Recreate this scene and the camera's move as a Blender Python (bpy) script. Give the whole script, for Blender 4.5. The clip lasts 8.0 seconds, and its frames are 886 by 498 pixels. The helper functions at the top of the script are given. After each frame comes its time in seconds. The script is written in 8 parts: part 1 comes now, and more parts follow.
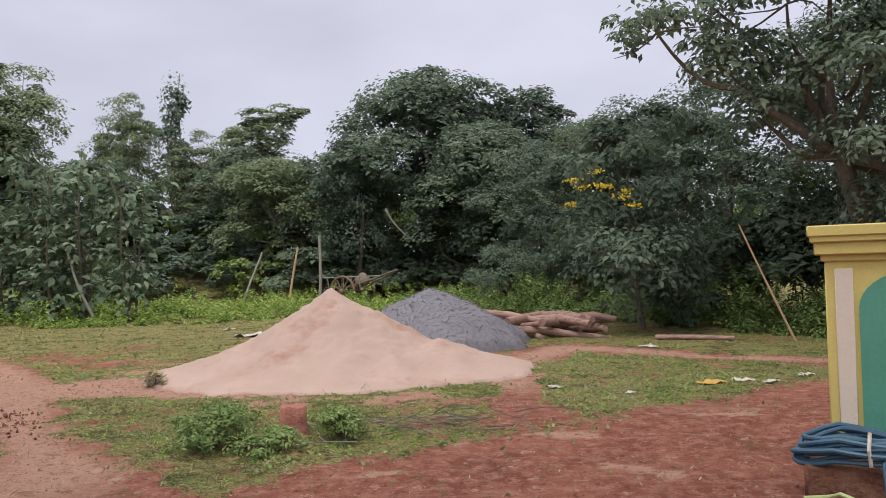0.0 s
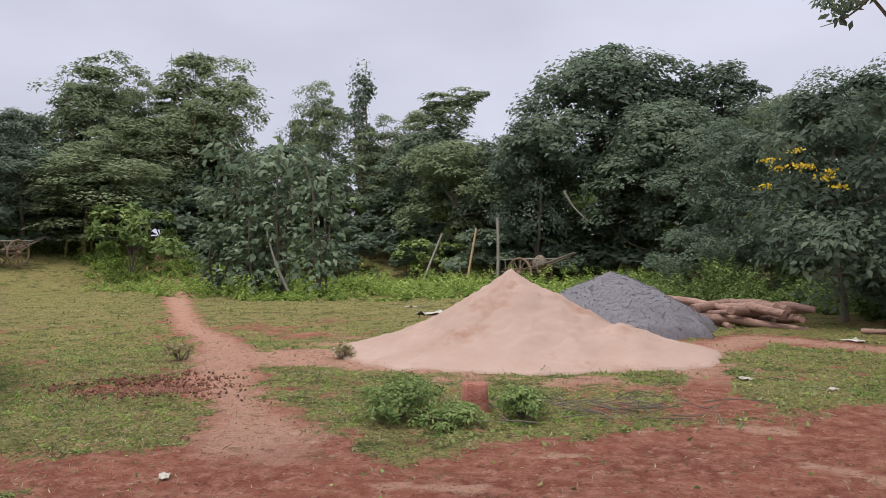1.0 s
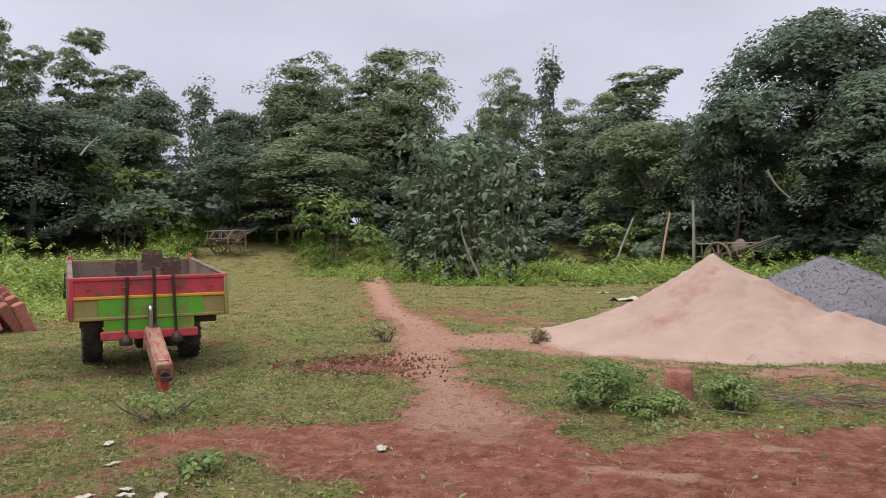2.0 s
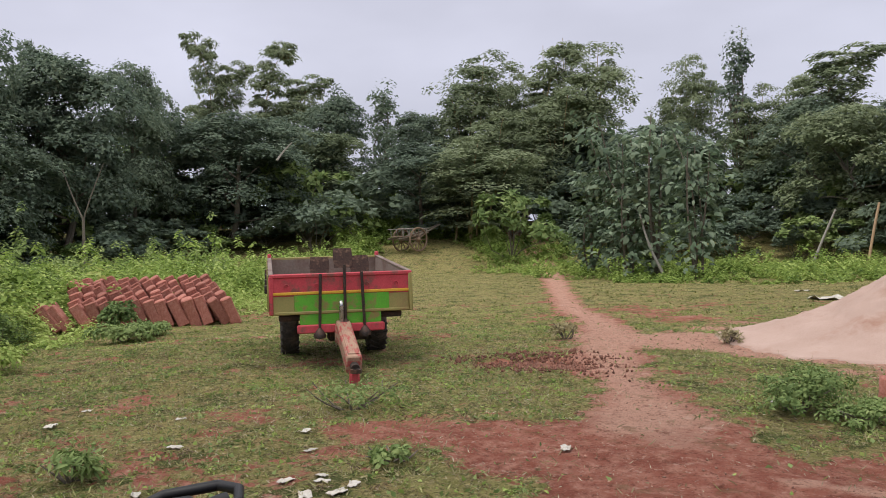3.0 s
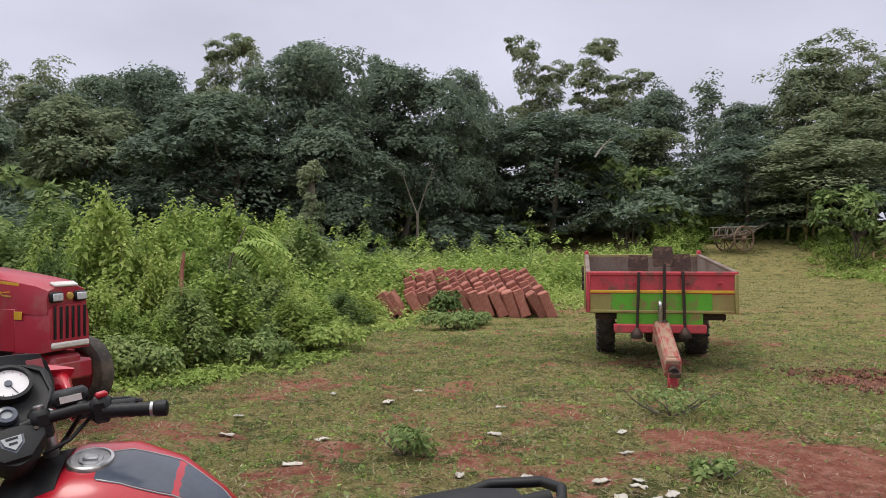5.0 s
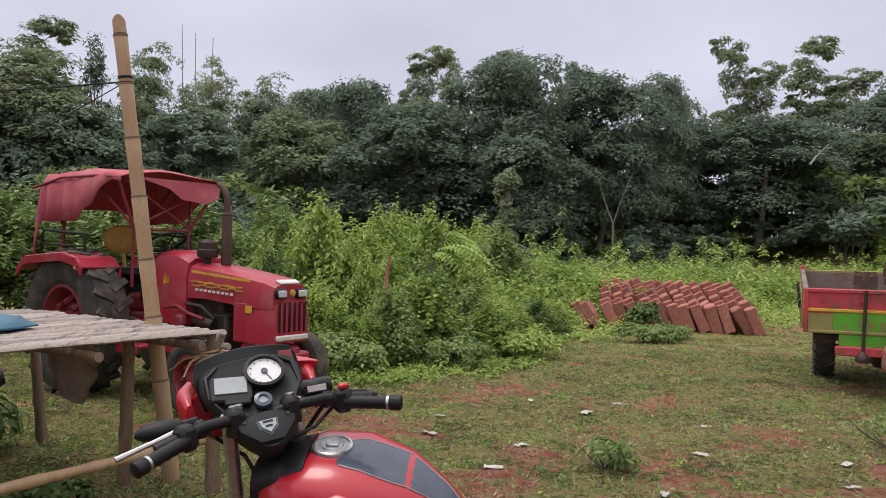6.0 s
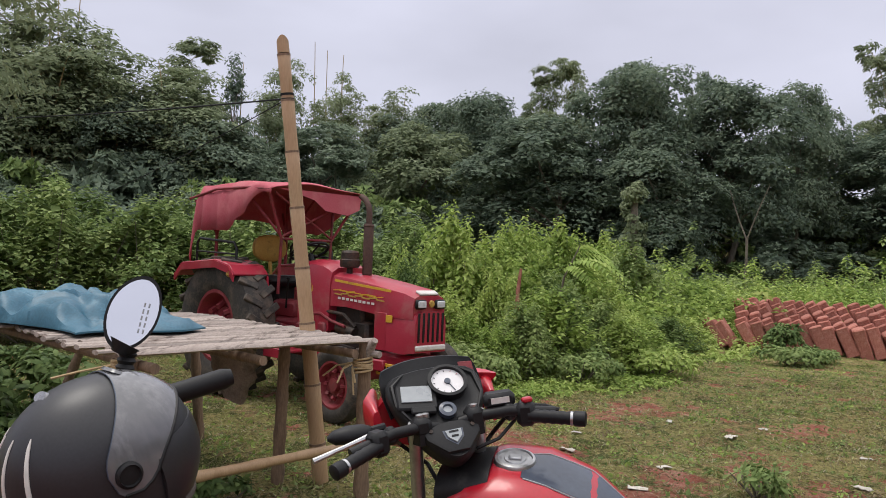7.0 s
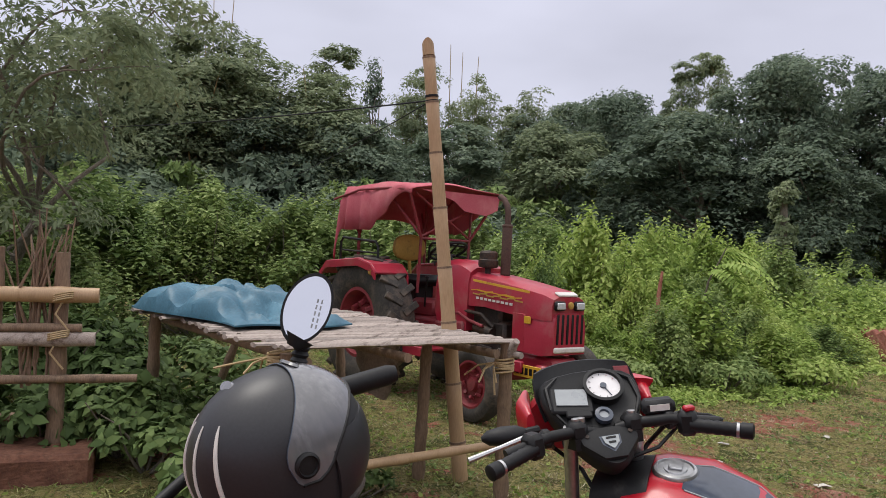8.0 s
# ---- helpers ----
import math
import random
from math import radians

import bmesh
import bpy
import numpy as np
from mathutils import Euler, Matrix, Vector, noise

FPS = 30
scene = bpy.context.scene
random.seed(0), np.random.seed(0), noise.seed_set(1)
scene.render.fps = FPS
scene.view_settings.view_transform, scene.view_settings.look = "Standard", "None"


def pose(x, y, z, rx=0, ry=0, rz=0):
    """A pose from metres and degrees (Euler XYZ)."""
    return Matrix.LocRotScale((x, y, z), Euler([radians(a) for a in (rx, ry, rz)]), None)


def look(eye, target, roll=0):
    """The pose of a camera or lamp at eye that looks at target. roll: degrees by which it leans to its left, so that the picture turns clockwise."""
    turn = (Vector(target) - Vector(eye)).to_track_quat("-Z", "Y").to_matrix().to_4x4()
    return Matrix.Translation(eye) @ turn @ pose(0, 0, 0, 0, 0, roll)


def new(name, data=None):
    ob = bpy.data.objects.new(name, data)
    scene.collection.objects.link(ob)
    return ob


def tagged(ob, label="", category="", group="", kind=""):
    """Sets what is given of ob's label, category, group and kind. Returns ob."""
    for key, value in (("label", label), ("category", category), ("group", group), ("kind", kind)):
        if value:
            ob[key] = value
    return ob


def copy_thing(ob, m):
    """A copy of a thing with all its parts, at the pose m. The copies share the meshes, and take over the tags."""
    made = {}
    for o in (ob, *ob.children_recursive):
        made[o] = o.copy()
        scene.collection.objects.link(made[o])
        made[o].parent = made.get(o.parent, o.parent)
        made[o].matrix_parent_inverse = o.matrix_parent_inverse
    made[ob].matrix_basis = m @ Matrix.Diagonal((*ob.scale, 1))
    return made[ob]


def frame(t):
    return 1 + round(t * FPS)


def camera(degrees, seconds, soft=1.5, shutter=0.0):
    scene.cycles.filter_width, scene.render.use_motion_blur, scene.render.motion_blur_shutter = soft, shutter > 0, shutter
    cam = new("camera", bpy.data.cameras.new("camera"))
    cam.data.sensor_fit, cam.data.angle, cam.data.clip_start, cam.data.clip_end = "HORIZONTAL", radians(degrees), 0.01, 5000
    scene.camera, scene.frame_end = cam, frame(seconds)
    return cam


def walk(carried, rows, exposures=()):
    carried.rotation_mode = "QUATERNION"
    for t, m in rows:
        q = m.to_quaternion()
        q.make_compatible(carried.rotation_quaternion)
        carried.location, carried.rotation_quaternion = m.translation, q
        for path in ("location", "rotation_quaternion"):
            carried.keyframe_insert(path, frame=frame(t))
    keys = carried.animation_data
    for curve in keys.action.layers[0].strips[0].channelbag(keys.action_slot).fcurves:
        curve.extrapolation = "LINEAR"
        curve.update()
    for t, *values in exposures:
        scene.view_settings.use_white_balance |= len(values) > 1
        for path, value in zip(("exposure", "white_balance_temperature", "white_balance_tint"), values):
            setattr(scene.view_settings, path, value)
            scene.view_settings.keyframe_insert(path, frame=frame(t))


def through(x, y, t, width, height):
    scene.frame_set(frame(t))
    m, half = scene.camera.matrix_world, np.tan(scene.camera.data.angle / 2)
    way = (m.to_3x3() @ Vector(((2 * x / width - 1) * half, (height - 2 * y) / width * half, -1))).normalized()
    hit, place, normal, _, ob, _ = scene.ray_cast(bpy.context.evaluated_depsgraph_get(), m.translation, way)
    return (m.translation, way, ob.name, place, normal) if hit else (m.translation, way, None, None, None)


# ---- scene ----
cam = camera(58.7, 8.0, soft=0.9)
PATH = [
    (0, (0.613, 1.855, 1.487), (0.221, 3.815, 1.538), -1.6),
    (0.5, (0.581, 1.87, 1.48), (-0.035, 3.772, 1.524), -1.0),
    (1, (0.543, 1.86, 1.471), (-0.273, 3.686, 1.486), -0.5),
    (1.5, (0.521, 1.796, 1.475), (-0.499, 3.517, 1.468), -0.7),
    (2, (0.485, 1.728, 1.472), (-0.735, 3.313, 1.457), -1.0),
    (2.2, (0.472, 1.717, 1.473), (-0.821, 3.242, 1.461), -1.1),
    (3.3, (0.416, 1.741, 1.477), (-1.204, 2.914, 1.461), -1.3),
    (3.5, (0.407, 1.743, 1.478), (-1.261, 2.847, 1.462), -1.0),
    (4, (0.388, 1.746, 1.478), (-1.373, 2.694, 1.464), -0.6),
    (4.2, (0.377, 1.741, 1.477), (-1.414, 2.632, 1.462), -0.3),
    (5.3, (0.348, 1.727, 1.481), (-1.604, 2.162, 1.479), -0.0),
    (5.5, (0.348, 1.714, 1.48), (-1.625, 2.044, 1.484), 0.4),
    (6, (0.347, 1.633, 1.478), (-1.65, 1.743, 1.483), 1.2),
    (6.5, (0.34, 1.536, 1.48), (-1.659, 1.493, 1.497), 1.9),
    (7, (0.357, 1.452, 1.476), (-1.634, 1.262, 1.504), 2.3),
    (7.5, (0.366, 1.403, 1.471), (-1.604, 1.056, 1.495), 2.8),
    (8, (0.351, 1.386, 1.472), (-1.581, 0.868, 1.486), 3.0),
]
walk(cam, [(t, look(eye, target, roll)) for t, eye, target, roll in PATH])

# ---- light ----
world = bpy.data.worlds.new("overcast_sky")
scene.world = world
world.use_nodes = True
wn, wl = world.node_tree.nodes, world.node_tree.links
wn.clear()
w_out = wn.new("ShaderNodeOutputWorld")
w_bg = wn.new("ShaderNodeBackground")
w_sky = wn.new("ShaderNodeTexSky")
w_sky.sky_type, w_sky.sun_disc = "NISHITA", False
w_sky.sun_elevation, w_sky.sun_rotation = radians(48), radians(200)
w_tc = wn.new("ShaderNodeTexCoord")
w_sep = wn.new("ShaderNodeSeparateXYZ")
w_ramp = wn.new("ShaderNodeValToRGB")
w_ramp.color_ramp.elements[0].position, w_ramp.color_ramp.elements[0].color = 0.0, (6.25, 6.35, 7.5, 1)
w_ramp.color_ramp.elements[1].position, w_ramp.color_ramp.elements[1].color = 1.0, (19.5, 19.2, 19.6, 1)
w_mid = w_ramp.color_ramp.elements.new(0.32)
w_mid.color = (7.1, 7.15, 8.5, 1)
w_noise = wn.new("ShaderNodeTexNoise")
w_noise.inputs["Scale"].default_value, w_noise.inputs["Detail"].default_value = 2.2, 4.0
w_map = wn.new("ShaderNodeMapping")
w_map.inputs["Scale"].default_value = (1, 1, 2.6)
w_cl = wn.new("ShaderNodeMapRange")
w_cl.inputs["From Min"].default_value, w_cl.inputs["From Max"].default_value = 0.3, 0.7
w_cl.inputs["To Min"].default_value, w_cl.inputs["To Max"].default_value = 0.86, 1.12
w_mul = wn.new("ShaderNodeVectorMath")
w_mul.operation = "SCALE"
w_mix = wn.new("ShaderNodeMix")
w_mix.data_type = "RGBA"
w_mix.inputs[0].default_value = 0.94
wl.new(w_tc.outputs["Generated"], w_sep.inputs[0])
wl.new(w_sep.outputs["Z"], w_ramp.inputs[0])
wl.new(w_tc.outputs["Generated"], w_map.inputs["Vector"])
wl.new(w_map.outputs[0], w_noise.inputs["Vector"])
wl.new(w_noise.outputs[0], w_cl.inputs["Value"])
wl.new(w_ramp.outputs["Color"], w_mul.inputs[0])
wl.new(w_cl.outputs[0], w_mul.inputs["Scale"])
wl.new(w_sky.outputs[0], w_mix.inputs[6])
wl.new(w_mul.outputs[0], w_mix.inputs[7])
wl.new(w_mix.outputs[2], w_bg.inputs["Color"])
w_bg.inputs["Strength"].default_value = 0.1
wl.new(w_bg.outputs[0], w_out.inputs["Surface"])

sun = new("sun", bpy.data.lights.new("sun", "SUN"))
sun.data.energy, sun.data.angle, sun.data.color = 1.4, radians(24), (1.0, 0.95, 0.88)
sun.matrix_world = look((0, 0, 30), (0 + 4, 12, 0))

# ---- materials ----


def rgb(h):
    """Linear colour from an sRGB hex code."""
    v = [int(h[i:i + 2], 16) / 255 for i in (0, 2, 4)]
    return tuple(c / 12.92 if c < 0.04045 else ((c + 0.055) / 1.055) ** 2.4 for c in v) + (1.0,)


def surface(name, c1, c2, scale=6.0, rough=0.7, metal=0.0, bump=0.2, fine=60.0, dist=0.01, c3=None, c3_scale=1.5, c3_edge=(0.55, 0.7), coat=0.0, island=0.0, spec=0.5, stretch=(1, 1, 1)):
    """A worn two-scale surface: c1 to c2 by grain, c3 in patches, bump from the fine grain."""
    m = bpy.data.materials.new(name)
    m.use_nodes = True
    n, l = m.node_tree.nodes, m.node_tree.links
    b = n["Principled BSDF"]
    tc, mp = n.new("ShaderNodeTexCoord"), n.new("ShaderNodeMapping")
    mp.inputs["Scale"].default_value = stretch
    l.new(tc.outputs["Object"], mp.inputs["Vector"])
    a, f = n.new("ShaderNodeTexNoise"), n.new("ShaderNodeTexNoise")
    a.inputs["Scale"].default_value, a.inputs["Detail"].default_value, a.inputs["Roughness"].default_value = scale, 6, 0.65
    f.inputs["Scale"].default_value, f.inputs["Detail"].default_value = fine, 4
    l.new(mp.outputs[0], a.inputs["Vector"])
    l.new(mp.outputs[0], f.inputs["Vector"])
    av = n.new("ShaderNodeMath")
    av.operation = "MULTIPLY_ADD"
    l.new(f.outputs[0], av.inputs[0])
    av.inputs[1].default_value = 0.5
    hv = n.new("ShaderNodeMath")
    hv.operation = "MULTIPLY"
    l.new(a.outputs[0], hv.inputs[0])
    hv.inputs[1].default_value = 0.5
    l.new(hv.outputs[0], av.inputs[2])
    ra = n.new("ShaderNodeMapRange")
    ra.inputs["From Min"].default_value, ra.inputs["From Max"].default_value = 0.35, 0.65
    l.new(av.outputs[0], ra.inputs["Value"])
    mx = n.new("ShaderNodeMix")
    mx.data_type = "RGBA"
    mx.inputs[6].default_value, mx.inputs[7].default_value = c1, c2
    l.new(ra.outputs[0], mx.inputs[0])
    col = mx.outputs[2]
    if c3:
        p = n.new("ShaderNodeTexNoise")
        p.inputs["Scale"].default_value, p.inputs["Detail"].default_value, p.inputs["Roughness"].default_value = c3_scale, 7, 0.7
        l.new(mp.outputs[0], p.inputs["Vector"])
        pr = n.new("ShaderNodeMapRange")
        pr.inputs["From Min"].default_value, pr.inputs["From Max"].default_value = c3_edge
        l.new(p.outputs[0], pr.inputs["Value"])
        m3 = n.new("ShaderNodeMix")
        m3.data_type = "RGBA"
        m3.inputs[7].default_value = c3
        l.new(pr.outputs[0], m3.inputs[0])
        l.new(col, m3.inputs[6])
        col = m3.outputs[2]
    if island:
        g, o = n.new("ShaderNodeNewGeometry"), n.new("ShaderNodeObjectInfo")
        ad = n.new("ShaderNodeMath")
        l.new(g.outputs["Random Per Island"], ad.inputs[0])
        l.new(o.outputs["Random"], ad.inputs[1])
        fr = n.new("ShaderNodeMath")
        fr.operation = "FRACT"
        l.new(ad.outputs[0], fr.inputs[0])
        rr = n.new("ShaderNodeMapRange")
        rr.inputs["To Min"].default_value, rr.inputs["To Max"].default_value = 1 - island, 1 + island
        l.new(fr.outputs[0], rr.inputs["Value"])
        hs = n.new("ShaderNodeHueSaturation")
        l.new(rr.outputs[0], hs.inputs["Value"])
        l.new(col, hs.inputs["Color"])
        col = hs.outputs[0]
    l.new(col, b.inputs["Base Color"])
    rm = n.new("ShaderNodeMapRange")
    rm.inputs["To Min"].default_value, rm.inputs["To Max"].default_value = max(0.02, rough - 0.12), min(1.0, rough + 0.12)
    l.new(a.outputs[0], rm.inputs["Value"])
    l.new(rm.outputs[0], b.inputs["Roughness"])
    b.inputs["Metallic"].default_value = metal
    b.inputs["Coat Weight"].default_value = coat
    b.inputs["Coat Roughness"].default_value = 0.12
    b.inputs["Specular IOR Level"].default_value = spec
    if bump:
        bp = n.new("ShaderNodeBump")
        bp.inputs["Strength"].default_value, bp.inputs["Distance"].default_value = bump, dist
        l.new(av.outputs[0], bp.inputs["Height"])
        l.new(bp.outputs[0], b.inputs["Normal"])
    return m


def foliage(name, dark, mid, light, gloss=0.5, through=0.25):
    """Leaves that differ one by one and let some light through."""
    m = bpy.data.materials.new(name)
    m.use_nodes = True
    n, l = m.node_tree.nodes, m.node_tree.links
    b, out = n["Principled BSDF"], n["Material Output"]
    g, o = n.new("ShaderNodeNewGeometry"), n.new("ShaderNodeObjectInfo")
    tc, no = n.new("ShaderNodeTexCoord"), n.new("ShaderNodeTexNoise")
    no.inputs["Scale"].default_value, no.inputs["Detail"].default_value = 0.7, 3
    l.new(g.outputs["Position"], no.inputs["Vector"])
    s1 = n.new("ShaderNodeMath")
    s1.operation = "MULTIPLY_ADD"
    l.new(g.outputs["Random Per Island"], s1.inputs[0])
    s1.inputs[1].default_value = 0.5
    l.new(no.outputs[0], s1.inputs[2])
    s2 = n.new("ShaderNodeMath")
    s2.operation = "MULTIPLY_ADD"
    l.new(o.outputs["Random"], s2.inputs[0])
    s2.inputs[1].default_value = 0.3
    l.new(s1.outputs[0], s2.inputs[2])
    r = n.new("ShaderNodeValToRGB")
    e = r.color_ramp.elements
    e[0].position, e[0].color, e[1].position, e[1].color = 0.36, dark, 1.0, light
    k = e.new(0.7)
    k.color = mid
    sc = n.new("ShaderNodeMath")
    sc.operation = "MULTIPLY"
    sc.inputs[1].default_value = 0.85
    l.new(s2.outputs[0], sc.inputs[0])
    l.new(sc.outputs[0], r.inputs[0])
    l.new(r.outputs[0], b.inputs["Base Color"])
    b.inputs["Roughness"].default_value = gloss
    b.inputs["Specular IOR Level"].default_value = 0.12
    tr, mix = n.new("ShaderNodeBsdfTranslucent"), n.new("ShaderNodeMixShader")
    l.new(r.outputs[0], tr.inputs["Color"])
    mix.inputs[0].default_value = through
    l.new(b.outputs[0], mix.inputs[1])
    l.new(tr.outputs[0], mix.inputs[2])
    l.new(mix.outputs[0], out.inputs["Surface"])
    return m


LEAF_DARK = foliage("leaf_dark", (0.08, 0.112, 0.085, 1), (0.15, 0.2, 0.14, 1), (0.22, 0.275, 0.185, 1), 0.65, 0.38)
LEAF_BAMBOO = foliage("leaf_bamboo", (0.115, 0.15, 0.09, 1), (0.205, 0.25, 0.14, 1), (0.28, 0.325, 0.185, 1), 0.65, 0.38)
LEAF_TEAK = foliage("leaf_teak", (0.075, 0.115, 0.07, 1), (0.145, 0.205, 0.125, 1), (0.27, 0.33, 0.22, 1), 0.5)
LEAF_WEED = foliage("leaf_weed", (0.12, 0.195, 0.045, 1), (0.295, 0.4, 0.1, 1), (0.47, 0.55, 0.18, 1), 0.6, 0.36)
LEAF_SHRUB = foliage("leaf_shrub", (0.078, 0.13, 0.042, 1), (0.18, 0.255, 0.085, 1), (0.315, 0.385, 0.145, 1), 0.6, 0.32)
LEAF_GRASS = foliage("leaf_grass", (0.13, 0.15, 0.045, 1), (0.26, 0.28, 0.09, 1), (0.43, 0.42, 0.19, 1), 0.7, 0.2)
LEAF_DRY = foliage("leaf_dry", (0.14, 0.115, 0.06, 1), (0.27, 0.235, 0.12, 1), (0.42, 0.37, 0.22, 1), 0.7, 0.2)
LEAF_HEDGE = foliage("leaf_hedge", (0.055, 0.09, 0.03, 1), (0.115, 0.175, 0.06, 1), (0.21, 0.285, 0.1, 1), 0.55, 0.28)
PETAL = foliage("petal_yellow", (0.55, 0.38, 0.02, 1), (0.7, 0.52, 0.03, 1), (0.8, 0.62, 0.08, 1), 0.6, 0.2)
BARK = surface("bark", (0.10, 0.08, 0.06, 1), (0.22, 0.19, 0.15, 1), 5, 0.9, bump=0.7, fine=30, dist=0.03, stretch=(3, 3, 0.6))
BARK_PALE = surface("bark_pale", (0.22, 0.2, 0.17, 1), (0.42, 0.39, 0.34, 1), 5, 0.9, bump=0.5, fine=30, dist=0.02, stretch=(3, 3, 0.6))
SAND = surface("river_sand", rgb("a38a7d"), rgb("b49c90"), 1.6, 0.95, bump=0.5, fine=90, dist=0.02, c3=rgb("94705e"), c3_scale=1.3, c3_edge=(0.54, 0.76), spec=0.2)
STONE_CHIP = surface("grey_chippings", rgb("656267"), rgb("858288"), 12, 0.85, bump=0.4, fine=60, island=0.16)

# ---- mesh building ----


class Shape:
    """Collects vertices and faces for one mesh."""

    def __init__(self):
        self.v, self.f = [], []

    def add(self, verts, faces, m=None):
        k = len(self.v)
        self.v += [tuple(m @ Vector(p)) if m else tuple(p) for p in verts]
        self.f += [tuple(i + k for i in f) for f in faces]
        return self

    def box(self, x, y, z, sx, sy, sz, rx=0, ry=0, rz=0, c=0.0, m=None):
        """A box round its centre, edges chamfered by c."""
        t = pose(x, y, z, rx, ry, rz)
        if m:
            t = m @ t
        hx, hy, hz = sx / 2, sy / 2, sz / 2
        c = min(c, hx * 0.9, hy * 0.9, hz * 0.9)
        if c <= 0:
            vs = [(a * hx, b * hy, d * hz) for a in (-1, 1) for b in (-1, 1) for d in (-1, 1)]
            return self.add(vs, [(0, 1, 3, 2), (4, 6, 7, 5), (0, 4, 5, 1), (2, 3, 7, 6), (0, 2, 6, 4), (1, 5, 7, 3)], t)
        vs, ix = [], {}
        for a in (-1, 1):
            for b in (-1, 1):
                for d in (-1, 1):
                    for ax in range(3):
                        p = [a * (hx - c), b * (hy - c), d * (hz - c)]
                        p[ax] = (a * hx, b * hy, d * hz)[ax]
                        ix[(a, b, d, ax)] = len(vs)
                        vs.append(tuple(p))
        fs = []
        for ax in range(3):
            o1, o2 = [(1, 2), (0, 2), (0, 1)][ax]
            for s in (-1, 1):
                q = []
                for u, w in ((-1, -1), (1, -1), (1, 1), (-1, 1)):
                    k = [0, 0, 0]
                    k[ax], k[o1], k[o2] = s, u, w
                    q.append(ix[(*k, ax)])
                fs.append(tuple(q if (s > 0) == (ax != 1) else q[::-1]))
        for ax in range(3):
            o1, o2 = [(1, 2), (0, 2), (0, 1)][ax]
            for u in (-1, 1):
                for w in (-1, 1):
                    k0, k1 = [0, 0, 0], [0, 0, 0]
                    k0[ax], k0[o1], k0[o2] = -1, u, w
                    k1[ax], k1[o1], k1[o2] = 1, u, w
                    fs.append((ix[(*k0, o1)], ix[(*k1, o1)], ix[(*k1, o2)], ix[(*k0, o2)]))
        for a in (-1, 1):
            for b in (-1, 1):
                for d in (-1, 1):
                    fs.append((ix[(a, b, d, 0)], ix[(a, b, d, 1)], ix[(a, b, d, 2)]))
        return self.add(vs, fs, t)

    def tube(self, pts, r, n=10, m=None, caps=True):
        """A round bar along points; r one radius or one for each point."""
        pts = [Vector(p) for p in pts]
        rs = [r] * len(pts) if isinstance(r, (int, float)) else list(r)
        vs, fs = [], []
        side = None
        for i, p in enumerate(pts):
            d = (pts[min(i + 1, len(pts) - 1)] - pts[max(i - 1, 0)]).normalized()
            if side is None:
                side = d.orthogonal().normalized()
            side = (side - d * side.dot(d)).normalized()
            up = d.cross(side)
            for k in range(n):
                a = 2 * math.pi * k / n
                vs.append(p + (side * math.cos(a) + up * math.sin(a)) * rs[i])
        for i in range(len(pts) - 1):
            for k in range(n):
                j = (k + 1) % n
                fs.append((i * n + k, i * n + j, i * n + n + j, i * n + n + k))
        if caps:
            fs.append(tuple(range(n))[::-1])
            fs.append(tuple(range((len(pts) - 1) * n, len(pts) * n)))
        return self.add(vs, fs, m)

    def lathe(self, prof, n=24, m=None, closed=False):
        """Turns a profile of (radius, height) round z."""
        vs, fs = [], []
        for r, z in prof:
            for k in range(n):
                a = 2 * math.pi * k / n
                vs.append((r * math.cos(a), r * math.sin(a), z))
        rows = len(prof)
        for i in range(rows if closed else rows - 1):
            i2 = (i + 1) % rows
            for k in range(n):
                j = (k + 1) % n
                fs.append((i * n + k, i * n + j, i2 * n + j, i2 * n + k))
        if not closed:
            if prof[0][0] > 1e-5:
                fs.append(tuple(range(n))[::-1])
            if prof[-1][0] > 1e-5:
                fs.append(tuple(range((rows - 1) * n, rows * n)))
        return self.add(vs, fs, m)

    def loft(self, rings, m=None, caps=True, closed=True):
        """Skins rings of equal count."""
        n = len(rings[0])
        vs = [p for ring in rings for p in ring]
        fs = []
        for i in range(len(rings) - 1):
            for k in range(n if closed else n - 1):
                j = (k + 1) % n
                fs.append((i * n + k, i * n + j, i * n + n + j, i * n + n + k))
        if caps and closed:
            fs.append(tuple(range(n))[::-1])
            fs.append(tuple(range((len(rings) - 1) * n, len(rings) * n)))
        return self.add(vs, fs, m)

    def prism(self, outline, t, m=None):
        """A flat outline in x, z given thickness t along y."""
        n = len(outline)
        vs = [(x, -t / 2, z) for x, z in outline] + [(x, t / 2, z) for x, z in outline]
        fs = [tuple(range(n)), tuple(range(n, 2 * n))[::-1]] + [(k, k + n, (k + 1) % n + n, (k + 1) % n) for k in range(n)]
        return self.add(vs, fs, m)

    def mesh(self, name, mat, smooth=40):
        me = bpy.data.meshes.new(name)
        me.from_pydata(self.v, [], self.f)
        bm = bmesh.new()
        bm.from_mesh(me)
        bmesh.ops.remove_doubles(bm, verts=bm.verts, dist=1e-5)
        bmesh.ops.recalc_face_normals(bm, faces=bm.faces)
        bm.to_mesh(me)
        bm.free()
        if smooth:
            me.polygons.foreach_set("use_smooth", [True] * len(me.polygons))
            me.set_sharp_from_angle(angle=radians(smooth))
        me.materials.append(mat)
        return me


def thing(name, m, label, category, group="", kind=""):
    """An empty at the base of a thing, to parent its parts."""
    ob = new(name)
    ob.empty_display_size = 0.1
    ob.matrix_world = m
    return tagged(ob, label, category, group, kind)


